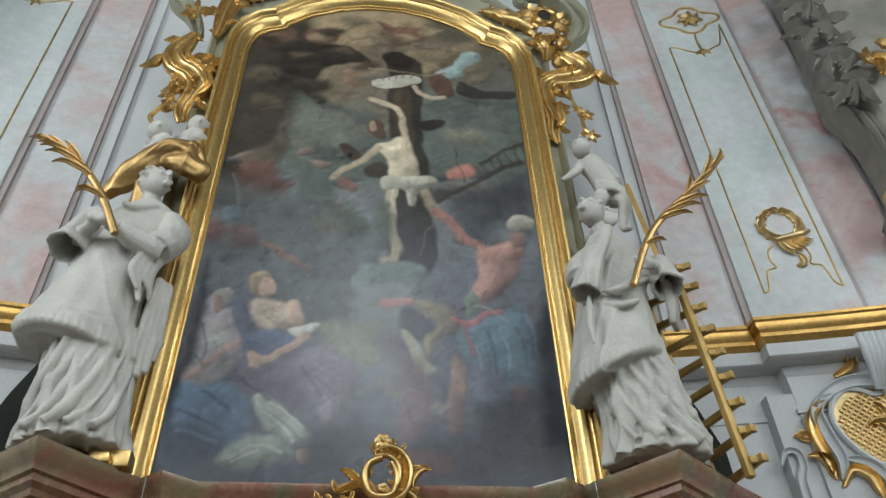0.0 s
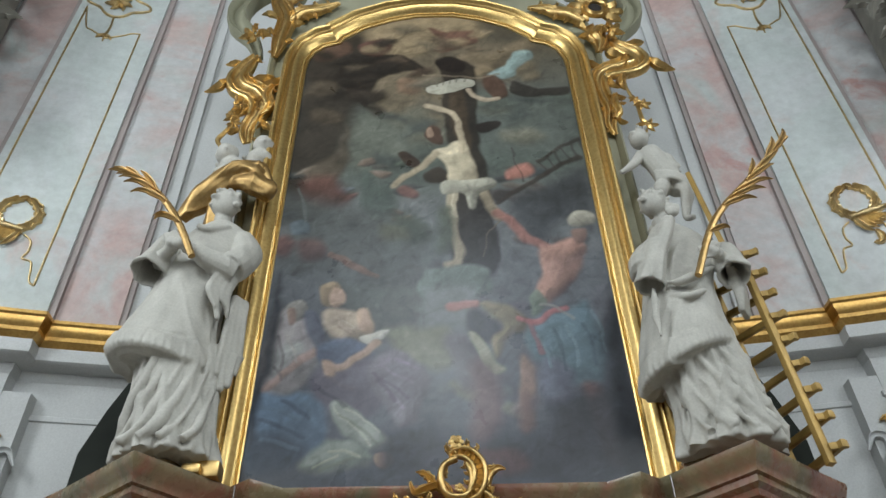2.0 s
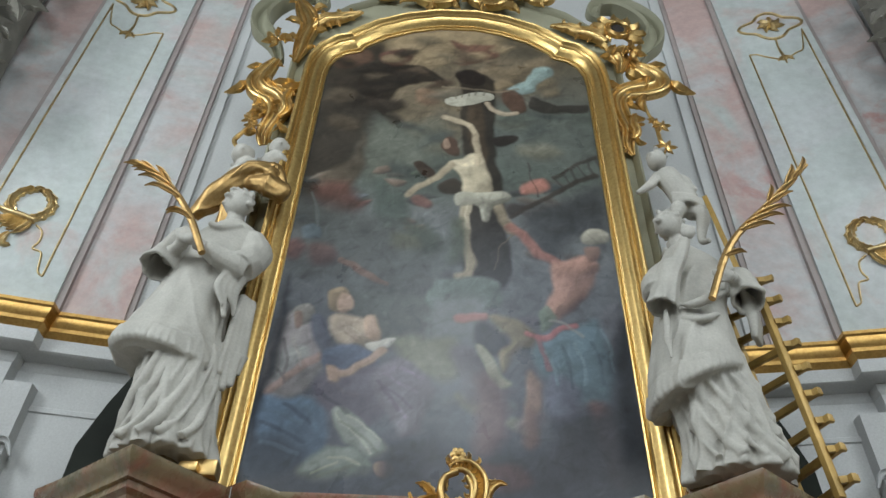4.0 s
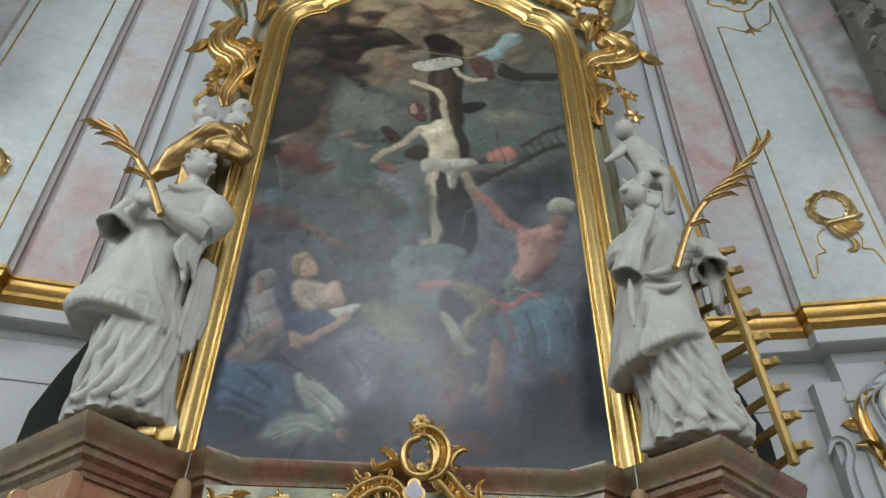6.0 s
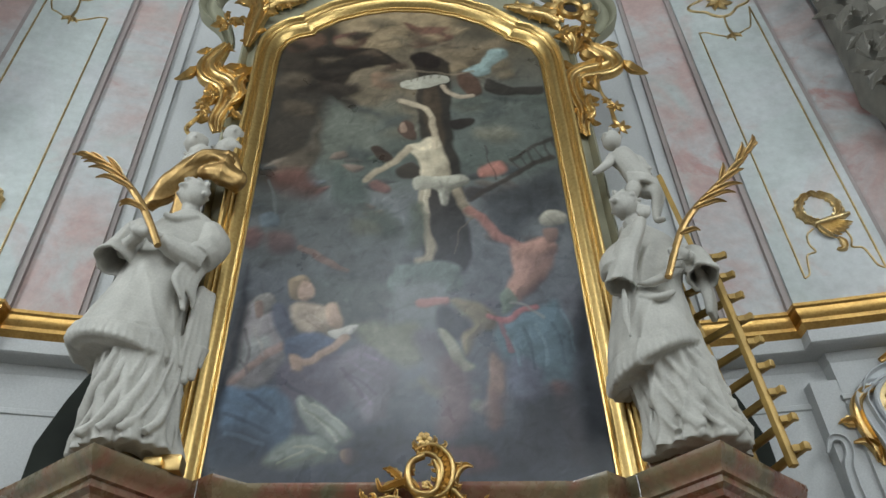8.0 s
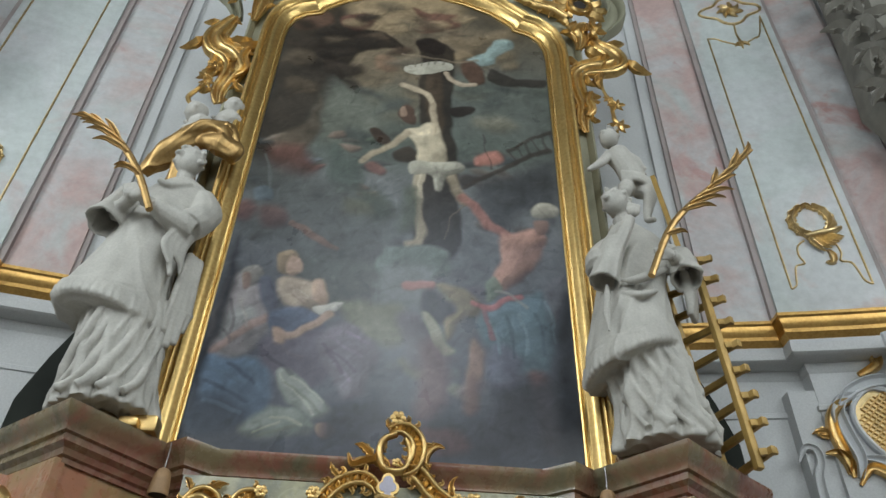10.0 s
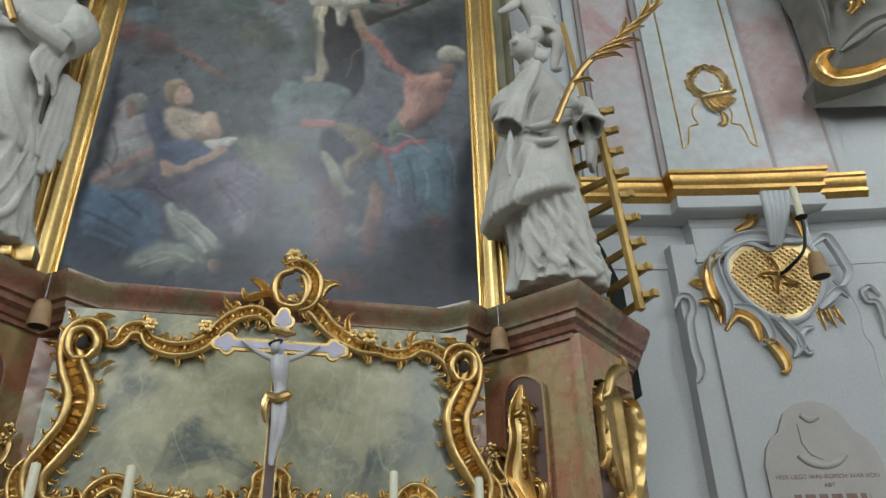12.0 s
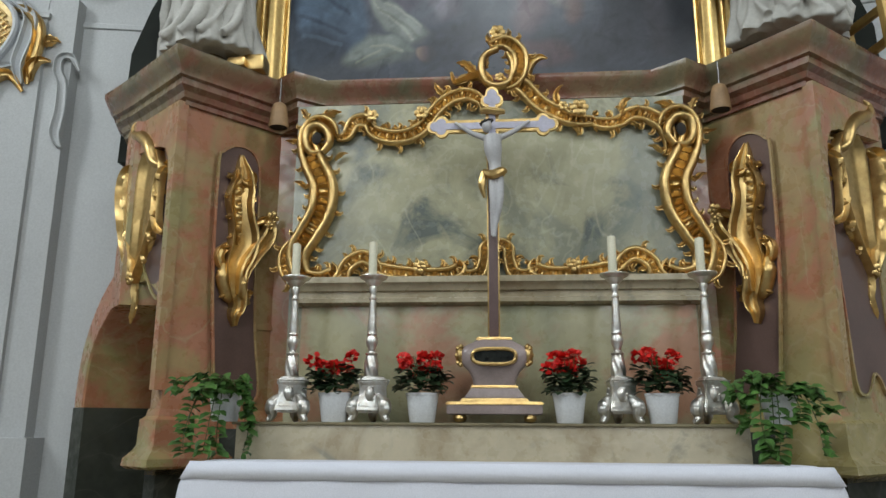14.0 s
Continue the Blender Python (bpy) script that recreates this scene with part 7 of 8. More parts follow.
part("slab", tier(0.045, 0.095, 0.255, 0.11, 0.255, 0.11), LILAC, cas)
part("slab_edge", tier(0.095, 0.112, 0.262, 0.115, 0.255, 0.11), GOLD, cas, "gilded edge")
part("step", tier(0.112, 0.13, 0.185, 0.085, 0.175, 0.08), GOLD, cas, "gilded step")
part("neck", tier(0.13, 0.185, 0.165, 0.078, 0.125, 0.065), LILAC, cas)
part("collar", tier(0.185, 0.2, 0.128, 0.068, 0.122, 0.064), GOLD, cas, "gilded collar")
b = BM()
prev = None
for z, w, d in ((0.2, 0.115, 0.06), (0.235, 0.12, 0.065), (0.275, 0.14, 0.075), (0.31, 0.175, 0.088), (0.345, 0.188, 0.094), (0.38, 0.186, 0.092), (0.41, 0.165, 0.082), (0.43, 0.125, 0.065), (0.445, 0.1, 0.055)):
    ring = [b.verts.new((w * math.copysign(abs(math.cos(a)) ** 0.4, math.cos(a)), d * math.copysign(abs(math.sin(a)) ** 0.4, math.sin(a)), z)) for a in (2 * math.pi * k / 40 for k in range(40))]
    if prev:
        for k in range(40):
            b.faces.new((prev[k], prev[(k + 1) % 40], ring[(k + 1) % 40], ring[k]))
    else:
        b.faces.new(ring)
    prev = ring
b.faces.new(prev)
part("body", b, LILAC, cas, "bulging lilac marbled body")
part("lid", tier(0.445, 0.462, 0.1, 0.056, 0.096, 0.052), GOLD, cas, "gilded lid moulding")
oval = [(0.118 * math.copysign(abs(math.cos(a)) ** 0.6, math.cos(a)), 0.352 + 0.042 * math.copysign(abs(math.sin(a)) ** 0.7, math.sin(a))) for a in (2 * math.pi * k / 36 for k in range(36))]
b = sweep(BM(), oval, ((-0.012, 0.0), (-0.008, 0.012), (0.0, 0.016), (0.008, 0.012), (0.01, 0.0)), lambda a, c, o: (a, -0.094 - o, c), True)
part("window_rim", b, GOLD, cas, "gilded oval rim")
b = BM()
b.faces.new([b.verts.new((x * 0.97, -0.0965, z)) for x, z in oval])
part("window_glass", b, plain("dark_glass", (0.02, 0.022, 0.02), 0.08, 0, 0.4, 40, 0), cas, "dark glass over small relics")
for sx in (-1, 1):
    pl = Plane((sx * 0.17, -0.04, 0), (sx, 0.3, 0), (sx * 0.3, -1, 0))
    b = ball(BM(), (sx * 0.185, -0.02, 0.36), (0.03, 0.06, 0.06))
    for k in range(7):
        a = 0.9 * k
        ball(b, (sx * (0.185 + 0.018 * math.cos(a)), -0.055, 0.36 + 0.05 * math.sin(a)), (0.016, 0.016, 0.016), None, 1)
    part("side_mask", b, GOLD, cas, "gilded leaf boss")

cru = thing("crucifix", "tall altar cross, lilac with gilded edges and trefoil ends", "crucifix", "", (CX, CY, ZL + 0.46))
part("post", box(BM(), -0.026, 0.026, -0.012, 0.012, 0.0, 1.05, 0.002), CROSSWOOD, cru)
for sx in (-1, 1):
    part("post_edge", box(BM(), sx * 0.030 - 0.0045, sx * 0.030 + 0.0045, -0.0135, 0.0135, 0.0, 1.15, 0.002), GOLD, cru, "gilded edge strip")
ZX = 1.255


def lobed(c, d, r):
    """Outline of a trefoil end, pointing along d."""
    out = []
    for k in range(-16, 17):
        a = k / 16 * 2.55
        rr = r * (0.62 + 0.42 * abs(math.cos(1.5 * a)))
        out.append((c[0] + rr * (math.cos(a) * d[0] - math.sin(a) * d[1]), c[1] + rr * (math.cos(a) * d[1] + math.sin(a) * d[0])))
    return out


def cross_layer(scale, y0, y1):
    b = BM()
    w = 0.026 * (1 + (scale - 1) * 2.4)
    for x0, x1, z0, z1 in ((-0.3, 0.3, ZX - w, ZX + w), (-w, w, 1.05, ZX - w), (-w, w, ZX + w, 1.42)):
        box(b, x0, x1, y0, y1, z0, z1)
    for c, d in (((-0.315, ZX), (-1, 0)), ((0.315, ZX), (1, 0)), ((0, 1.43), (0, 1))):
        o = lobed(c, d, 0.058 * scale)
        lo, hi = [b.verts.new((x, y0 - 0.0003, z)) for x, z in o], [b.verts.new((x, y1, z)) for x, z in o]
        b.faces.new(lo), b.faces.new(hi)
        for i in range(len(o)):
            j = (i + 1) % len(o)
            b.faces.new((lo[i], lo[j], hi[j], hi[i]))
    return b


part("cross_edge", cross_layer(1.2, -0.012, 0.014), GOLD, cru, "gilded trefoil edge")
part("cross_face", cross_layer(0.9, -0.017, 0.0), CROSSFILL, cru, "pale lilac painted face")
b = tube(BM(), [(-0.07, -0.035, 1.335), (-0.03, -0.03, 1.345), (0.03, -0.03, 1.335), (0.075, -0.035, 1.33)], (0.018, 0.022, 0.022, 0.014), 8)
part("scroll", b, GOLD, cru, "gilded name scroll")
# figure
FIG = plain("pale_grey_painted_figure", (0.50, 0.49, 0.50), 0.45, 0, 0.08, 20, 0.05)
b = BM()
oz = ZL + 0.46


def F(x, y, z):
    return (CX + x, CY + y, oz + z)


for sx in (-1, 1):
    tube(b, [F(sx * 0.045, -0.045, 1.165), F(sx * 0.12, -0.04, 1.2), F(sx * 0.185, -0.035, 1.245), F(sx * 0.22, -0.032, 1.27)], (0.02, 0.016, 0.012, 0.01), 8)
tube(b, [F(0.0, -0.05, 1.17), F(0.005, -0.06, 1.09), F(0.015, -0.055, 1.0), F(0.02, -0.06, 0.93)], (0.05, 0.052, 0.036, 0.04), 12)
tube(b, [F(0.0, -0.06, 0.92), F(0.005, -0.085, 0.78), F(0.0, -0.06, 0.62), F(0.0, -0.065, 0.57)], (0.03, 0.024, 0.015, 0.012), 9)
tube(b, [F(0.035, -0.06, 0.92), F(0.04, -0.08, 0.78), F(0.012, -0.07, 0.62), F(0.008, -0.075, 0.56)], (0.03, 0.024, 0.015, 0.012), 9)
ball(b, F(-0.03, -0.075, 1.225), (0.03, 0.034, 0.04))
carved("crucifix_figure", b, FIG, "pale painted carved figure on the altar cross", "figure", "", 0.006)
b = tube(BM(), [F(-0.05, -0.075, 0.945), F(0.0, -0.105, 0.92), F(0.05, -0.1, 0.94), F(0.07, -0.07, 0.95)], (0.02, 0.028, 0.026, 0.018), 9)
tube(b, [F(-0.045, -0.08, 0.94), F(-0.06, -0.085, 0.87), F(-0.045, -0.08, 0.79)], (0.02, 0.022, 0.008), 8)
tube(b, [F(-0.04, -0.06, 0.93), F(0.01, -0.03, 0.93), F(0.06, -0.06, 0.94)], (0.02, 0.02, 0.02), 8)
tagged(part("gilded_loincloth", b, GOLD), "gilded knotted cloth on the cross figure", "cloth")
b = BM()
for k in range(10):
    a0, a1 = 2 * math.pi * k / 10, 2 * math.pi * (k + 1.4) / 10
    tube(b, [F(-0.032 + 0.034 * math.cos(a0), -0.07 + 0.034 * math.sin(a0), 1.25 + 0.012 * math.cos(a0)), F(-0.032 + 0.038 * math.cos(a1), -0.07 + 0.038 * math.sin(a1), 1.255 + 0.012 * math.cos(a1))], (0.007, 0.006), 6, 2)
tagged(part("thorn_wreath", b, plain("dark_thorn", (0.03, 0.025, 0.02), 0.7)), "dark twisted thorn wreath on the cross figure", "wreath")

# ---- small wooden lamps that hang from the cornices ----
LAMPWOOD = plain("ribbed_light_wood", (0.36, 0.22, 0.11), 0.55, 0, 0.2, 12, 0.3)
WIRE = plain("thin_steel_wire", (0.4, 0.4, 0.4), 0.4, 1.0, 0.1, 20, 0)


def hanging_lamp(at, drop, h=0.17, r=0.062, label="bell-shaped wooden lamp hung on a wire from the cornice"):
    ob = thing("hanging_lamp", label, "lamp", "wooden lamps", at)
    part("wire", tube(BM(), [(0, 0, 0), (0.002, 0, drop * 0.5), (0, 0, drop)], (0.004,) * 3, 6, 3), WIRE, ob)
    b = lathe(BM(), [(r * 0.3, 0.0), (r * 0.62, -0.012), (r * 0.8, -h * 0.25), (r, -h * 0.92), (r * 0.98, -h), (r * 0.9, -h), (r * 0.85, -h * 0.9)], seg=36, flute=18, depth=0.02)
    part("shade", b, LAMPWOOD, ob, "ribbed wooden shade")
    # near-black disc paints the darkness inside the lamp's mouth
    part("opening", lathe(BM(), [(r * 0.9, -h * 0.97), (r * 0.5, -h * 0.93), (0.004, -h * 0.92)], seg=20), DARK, ob)

hanging_lamp((-1.325, 4.49, 3.49), 0.17)
hanging_lamp((1.425, 4.49, 3.525), 0.15)

# ---- flank with the passage arch beside the west pier ----
for s in (-1,):
    fl = Plane((s * 2.05, 4.45, 0), (s * 0.75, 0.66, 0), (s * 0.66, -0.75, 0))
    outer_line = smooth_line([(-0.1, 2.85), (0.25, 2.60), (0.60, 2.46), (0.87, 2.26), (1.05, 2.0), (1.11, 1.74), (1.11, 1.58)], 5)
    inner_line = smooth_line([(-0.27, 2.06), (-0.16, 2.2), (-0.02, 2.30), (0.19, 2.37), (0.42, 2.30), (0.62, 2.18), (0.80, 2.04), (0.90, 1.86), (0.93, 1.58)], 5)
    n = 40
    o = np.array([np.interp(np.linspace(0, 1, n), np.linspace(0, 1, len(outer_line)), outer_line[:, k]) for k in (0, 1)]).T
    q = np.array([np.interp(np.linspace(0, 1, n), np.linspace(0, 1, len(inner_line)), inner_line[:, k]) for k in (0, 1)]).T
    b = BM()
    rings = [[b.verts.new(fl.at(*o[i], 0.0)), b.verts.new(fl.at(*o[i], -0.75)), b.verts.new(fl.at(*q[i], -0.75)), b.verts.new(fl.at(*q[i], 0.0)), b.verts.new(fl.at(*(q[i] * 0.93 + o[i] * 0.07), 0.012))] for i in range(n)]
    for i in range(n - 1):
        for j in range(5):
            b.faces.new((rings[i][j], rings[i + 1][j], rings[i + 1][(j + 1) % 5], rings[i][(j + 1) % 5]))
    b.faces.new(rings[0]), b.faces.new(rings[-1])
    part("passage_arch", b, PIER, altar, "curved red and green marbled arch over a passage")
    b = BM()
    for x0, x1, z0, z1, d0, d1 in ((0.91, 1.12, 0.3, 1.58, -0.75, 0.005),):
        vs = [b.verts.new(fl.at(x, z, d)) for x in (x0, x1) for z in (z0, z1) for d in (d0, d1)]
        for f in ((0, 1, 3, 2), (4, 5, 7, 6), (0, 1, 5, 4), (2, 3, 7, 6), (0, 2, 6, 4), (1, 3, 7, 5)):
            b.faces.new([vs[i] for i in f])
    part("arch_foot", b, DARK_GREEN, altar, "dark green marbled foot of the arch")
    # back of the recess: the passage's shade is put into a darker marble colour
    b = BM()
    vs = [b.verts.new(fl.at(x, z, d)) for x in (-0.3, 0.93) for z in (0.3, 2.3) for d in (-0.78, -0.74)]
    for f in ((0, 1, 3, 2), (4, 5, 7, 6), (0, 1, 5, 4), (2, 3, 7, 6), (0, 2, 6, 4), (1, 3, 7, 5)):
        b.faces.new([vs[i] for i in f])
    part("passage_back", b, plain("shaded_green_marble", (0.12, 0.11, 0.075), 0.4, 0, 0.3, 2.5, 0.05), altar, "marbled back of the passage, shade put into its colour")
    # side of the pier that faces the passage
    b = prism(BM(), mirrored(s, [(2.0, 4.62), (2.3, 4.55), (2.46, 4.75), (2.46, 5.4), (1.9, 5.4)]), 2.2, 3.42)
    part("pier_side", b, PIER, altar)

# ---- ornaments on the hollow wall ----
GREY_SCROLL = plain("pale_grey_stucco", (0.58, 0.60, 0.62), 0.6, 0, 0.06, 4, 0.1)


CONSOLE = plain("brown_grey_stucco", (0.20, 0.19, 0.165), 0.55, 0, 0.25, 3.0, 0.15)


def on_wall(x0, out, s):
    """The wall at x0, its across axis running away from the altar."""
    return Plane((s * x0, wall_y(x0) - out, 0), (s, -x0 / 18, 0), (-s * x0 / 18, -1, 0))


for s in (-1, 1):
    w = on_wall(4.62, 0.17, s)
    med = thing("wall_cartouche", "white stucco wall cartouche with a gilded latticed field", "cartouche", "wall cartouches")
    heart = [(-0.02, 0.27), (0.15, 0.36), (0.34, 0.33), (0.42, 0.1), (0.36, -0.15), (0.22, -0.36), (0.03, -0.46), (-0.16, -0.41), (-0.35, -0.24), (-0.46, 0.0), (-0.43, 0.2), (-0.28, 0.34), (-0.15, 0.33)]
    heart = [tuple(p) for p in smooth_line(heart, 5, True)]
    Z0 = 4.80
    part("field", slab(w, [(x, Z0 + z) for x, z in heart], 0.0, 0.03), GOLD_PALE, med, "gilded latticed field")
    b = BM()
    for k in range(-9, 10):      # lattice of small bars
        for dx, dz in ((0.7, 0.7), (0.7, -0.7)):
            run_ = []
            for t in np.linspace(-0.75, 0.75, 61):
                x, z = k * 0.065 * 1.0 + t * dx * 0.7, -0.04 + t * dz * 0.7
                inside = ((x + 0.02) / 0.43) ** 2 + ((z + 0.03) / 0.37) ** 2 < 1
                if inside:
                    run_.append((x, Z0 + z))
            if len(run_) > 3:
                ribbon(b, w, [run_[0], run_[len(run_) // 2], run_[-1]], (0.011,) * 3, 0.016, ROUND, 0.03, 0, 2)
    tagged(part("lattice", b, GOLD, med, "gilded diagonal lattice"), kind="stuff")
    b = BM()
    for k in range(5):
        leaf(b, w, (0, Z0), 72 * k + 20, 0.22, 50, 0.06, 0.05, 0.05, 3)
    blossom(b, w, (0, Z0), 0.04, 0.09)
    part("rosette", b, GOLD, med, "gilded leaf rosette")
    b = sweep(BM(), [(x * 1.04, Z0 + z * 1.04) for x, z in heart], ((-0.02, 0.0), (-0.018, 0.05), (0.0, 0.065), (0.025, 0.055), (0.035, 0.0)), lambda a, c, d: w.at(a, c, d), True)
    part("rim", b, GREY_SCROLL, med, "white stucco rim")
    for pts, ws, mt in (
            ([(-0.43, 5.05), (-0.56, 5.01), (-0.66, 4.9), (-0.68, 4.73), (-0.65, 4.5), (-0.66, 4.36)], (0.02, 0.045, 0.05, 0.05, 0.045, 0.015), GOLD),
            ([(-0.38, 5.1), (-0.52, 5.06), (-0.6, 4.93), (-0.58, 4.72), (-0.54, 4.5), (-0.58, 4.32)], (0.03, 0.05, 0.06, 0.06, 0.05, 0.02), GREY_SCROLL),
            ([(-0.80, 4.56), (-0.7, 4.55), (-0.64, 4.45), (-0.63, 4.33)], (0.01, 0.035, 0.045, 0.015), GOLD),
            ([(-0.60, 4.26), (-0.48, 4.40), (-0.36, 4.34), (-0.33, 4.22), (-0.32, 4.14)], (0.015, 0.04, 0.045, 0.04, 0.015), GOLD),
            ([(-0.5, 4.5), (-0.34, 4.44), (-0.24, 4.3), (-0.22, 4.15), (-0.3, 4.1)], (0.02, 0.05, 0.05, 0.04, 0.01), GREY_SCROLL),
            ([(-0.28, 4.16), (-0.22, 4.1), (-0.16, 3.98), (-0.15, 3.86), (-0.2, 3.85)], (0.02, 0.045, 0.05, 0.035, 0.01), GOLD),
            ([(-0.12, 4.35), (-0.02, 4.2), (0.02, 4.08), (-0.05, 3.98)], (0.04, 0.06, 0.05, 0.015), GREY_SCROLL),
            ([(0.2, 4.26), (0.1, 4.24), (0.04, 4.14), (0.08, 4.02), (0.15, 4.04)], (0.012, 0.03, 0.035, 0.025, 0.008), GREY_SCROLL),
            ([(-0.3, 5.3), (-0.12, 5.4), (-0.13, 5.55), (-0.24, 5.68), (-0.34, 5.64)], (0.03, 0.05, 0.06, 0.05, 0.012), GOLD),
            ([(0.34, 5.2), (0.31, 5.45), (0.34, 5.6), (0.43, 5.76), (0.48, 5.72)], (0.02, 0.04, 0.04, 0.035, 0.01), GOLD),
            ([(0.4, 5.12), (0.54, 5.2), (0.6, 5.08), (0.64, 4.93), (0.66, 4.8), (0.56, 4.68), (0.5, 4.74)], (0.02, 0.04, 0.045, 0.045, 0.04, 0.03, 0.01), GREY_SCROLL),
            ([(0.30, 4.45), (0.42, 4.55), (0.52, 4.62), (0.6, 4.55)], (0.03, 0.05, 0.04, 0.012), GREY_SCROLL),
            ([(-0.55, 5.0), (-0.42, 5.14), (-0.2, 5.22), (0.05, 5.2), (0.3, 5.16)], (0.03, 0.06, 0.07, 0.07, 0.04), GREY_SCROLL)):
        part("scroll", ribbon(BM(), w, pts, ws, 0.07, SCROLL, 0.02), mt, med)
    b = leaf(BM(), w, (-0.66, 4.78), 170, 0.2, 40, 0.05)
    leaf(b, w, (-0.66, 4.74), 195, 0.16, -40, 0.04)
    part("leaf", b, GOLD, med)
    b = BM()
    for k in range(3):
        leaf(b, w, (0.30 + 0.07 * k, 4.5 - 0.01 * k), -95 + 8 * k, 0.27 - 0.03 * k, 20, 0.035)
    part("leaf_spray", b, GOLD, med, "gilded hanging leaf spray")
    b = BM()
    for k in range(5):       # shell that overlaps the cornice
        tube(b, [w.at(-0.02 + 0.02 * k, 5.1, 0.1), w.at(-0.06 + 0.045 * k, 5.35, 0.27), w.at(-0.08 + 0.055 * k, 5.56, 0.33)], (0.022, 0.032, 0.034), 9)
    part("shell", b, GREY_SCROLL, med, "white stucco shell")
    # sconce with a candle, and a lamp like those at the altar
    sc = thing("sconce", "dark iron wall sconce arm with a tall cream candle", "sconce", "wall sconces")
    IRON = plain("blackened_iron", (0.03, 0.03, 0.03), 0.5, 0.8, 0.2, 20, 0.1)
    b = tube(BM(), [w.at(0, 4.8, 0.05), w.at(0.02, 4.78, 0.2), w.at(0.15, 4.9, 0.32), w.at(0.2, 5.1, 0.34), w.at(0.21, 5.22, 0.34)], (0.018, 0.018, 0.016, 0.016, 0.02), 8)
    part("arm", b, IRON, sc)
    p = w.at(0.21, 5.22, 0.34)
    part("drip_pan", lathe(BM(), [(0.015, 0), (0.05, 0.02), (0.06, 0.035), (0.03, 0.03)], tuple(p), 18), IRON, sc)
    b = lathe(BM(), [(0.034, 0.03), (0.034, 0.36), (0.026, 0.372), (0.006, 0.37)], tuple(p), 18)
    part("candle", b, WAX, sc, "tall cream candle")
    lp = w.at(0.22, 4.86, 0.36)
    hanging_lamp(tuple(lp), 0.3, 0.25, 0.085, "bell-shaped wooden lamp hung below a wall sconce")
    # cable down the wall
    b = tube(BM(), [w.at(0.6, 4.72, 0.01), w.at(0.67, 4.42, 0.0), w.at(0.66, 4.2, -0.02), w.at(0.71, 4.08, -0.03), w.at(0.70, 3.75, -0.03), w.at(0.73, 3.3, -0.03), w.at(0.74, 1.4, -0.03)], (0.008,) * 7, 6)
    tagged(part("cable", b, GREY_SCROLL), "thin white cable fixed down the wall", "cable")
    # brackets at the pilaster's head
    b = ribbon(BM(), on_wall(3.72, 0.14, s), [(-0.1, 4.5), (-0.03, 4.62), (0.06, 4.6), (0.07, 4.48), (0.02, 4.35), (0.01, 4.1), (0.03, 3.9), (-0.02, 3.78)], (0.012, 0.03, 0.035, 0.04, 0.045, 0.05, 0.05, 0.02), 0.05, SCROLL)
    tagged(part("scroll_bracket", b, PLASTER), "white plaster scroll bracket on the pilaster edge", "bracket", "pilaster brackets")
    b = ribbon(BM(), on_wall(5.5, 0.02, s), [(0.1, 4.62), (0.03, 4.72), (-0.05, 4.68), (-0.04, 4.58), (0.04, 4.55), (0.06, 4.4), (0.03, 4.2)], (0.012, 0.025, 0.03, 0.028, 0.03, 0.035, 0.015), 0.05, SCROLL)
    tagged(part("scroll_bracket", b, PLASTER), "white plaster scroll bracket on the far wall strip", "bracket", "pilaster brackets")

    # gold line panel and cartouches on the upper pilaster
    u = on_wall(4.42, 0.19, s)
    xl, xr = -0.43, 0.35
    zl, zt = 6.33, 11.05

    def line_part(pts, parent, wd=0.012):
        return part("gold_line", ribbon(BM(), u, pts, (wd,) * len(pts), 0.02, ROUND, 0.0, 0, 1), GOLD_PALE, parent)
    pan = thing("gilded_line_panel", "thin gilded outline panel on pale marble", "panel trim", "line panels")
    line_part([(xl, zt - 0.4), (xl, 9.0), (xl, zl)], pan)
    line_part([(xr, zt), (xr, 9.0), (xr, zl)], pan)
    for sx, x in ((1, xl), (-1, xr)):
        bend = [(x, zl), (x + sx * 0.06, zl + 0.05), (x + sx * 0.09, zl + 0.2), (x + sx * 0.12, zl + 0.29), (x + sx * 0.21, zl + 0.32), (x + sx * 0.18, zl + 0.42), (x + sx * 0.2, zl + 0.55), (x + sx * 0.28, zl + 0.62)]
        part("gold_line", ribbon(BM(), u, bend, (0.011,) * 8, 0.02, ROUND, 0.0, 0, 4), GOLD_PALE, pan)
        bend = [(x, zt - (0.4 if sx > 0 else 0)), (x + sx * 0.1, zt - 0.42), (x + sx * 0.2, zt - 0.5), (-0.04, zt - 0.62)]
        part("gold_line", ribbon(BM(), u, bend, (0.011,) * 4, 0.02, ROUND, 0.0, 0, 5), GOLD_PALE, pan)
    wr = thing("gilded_wreath", "gilded carved laurel wreath and wing on a pale panel", "ornament", "wall wreaths")
    b = ribbon(BM(), u, [(-0.02, 7.44), (-0.15, 7.36), (-0.21, 7.2), (-0.14, 7.06), (0.0, 7.0), (0.13, 7.06), (0.19, 7.2), (0.13, 7.36), (0.0, 7.42)], (0.03, 0.06, 0.065, 0.065, 0.06, 0.065, 0.065, 0.06, 0.03), 0.08, LEAFY, 0.0, 14)
    for k in range(14):
        a = 2 * math.pi * k / 14
        leaf(b, u, (0.185 * math.cos(a) - 0.01, 7.21 + 0.2 * math.sin(a)), math.degrees(a) + 60, 0.1, 30, 0.03, 0.04, 0.03, 0)
    part("wreath", b, GOLD_PALE, wr)
    b = ribbon(BM(), u, [(-0.13, 6.98), (0.0, 7.0), (0.14, 7.03), (0.26, 7.08)], (0.03, 0.045, 0.04, 0.02), 0.08, ROUND, 0.02)
    part("bar", b, GOLD_PALE, wr)
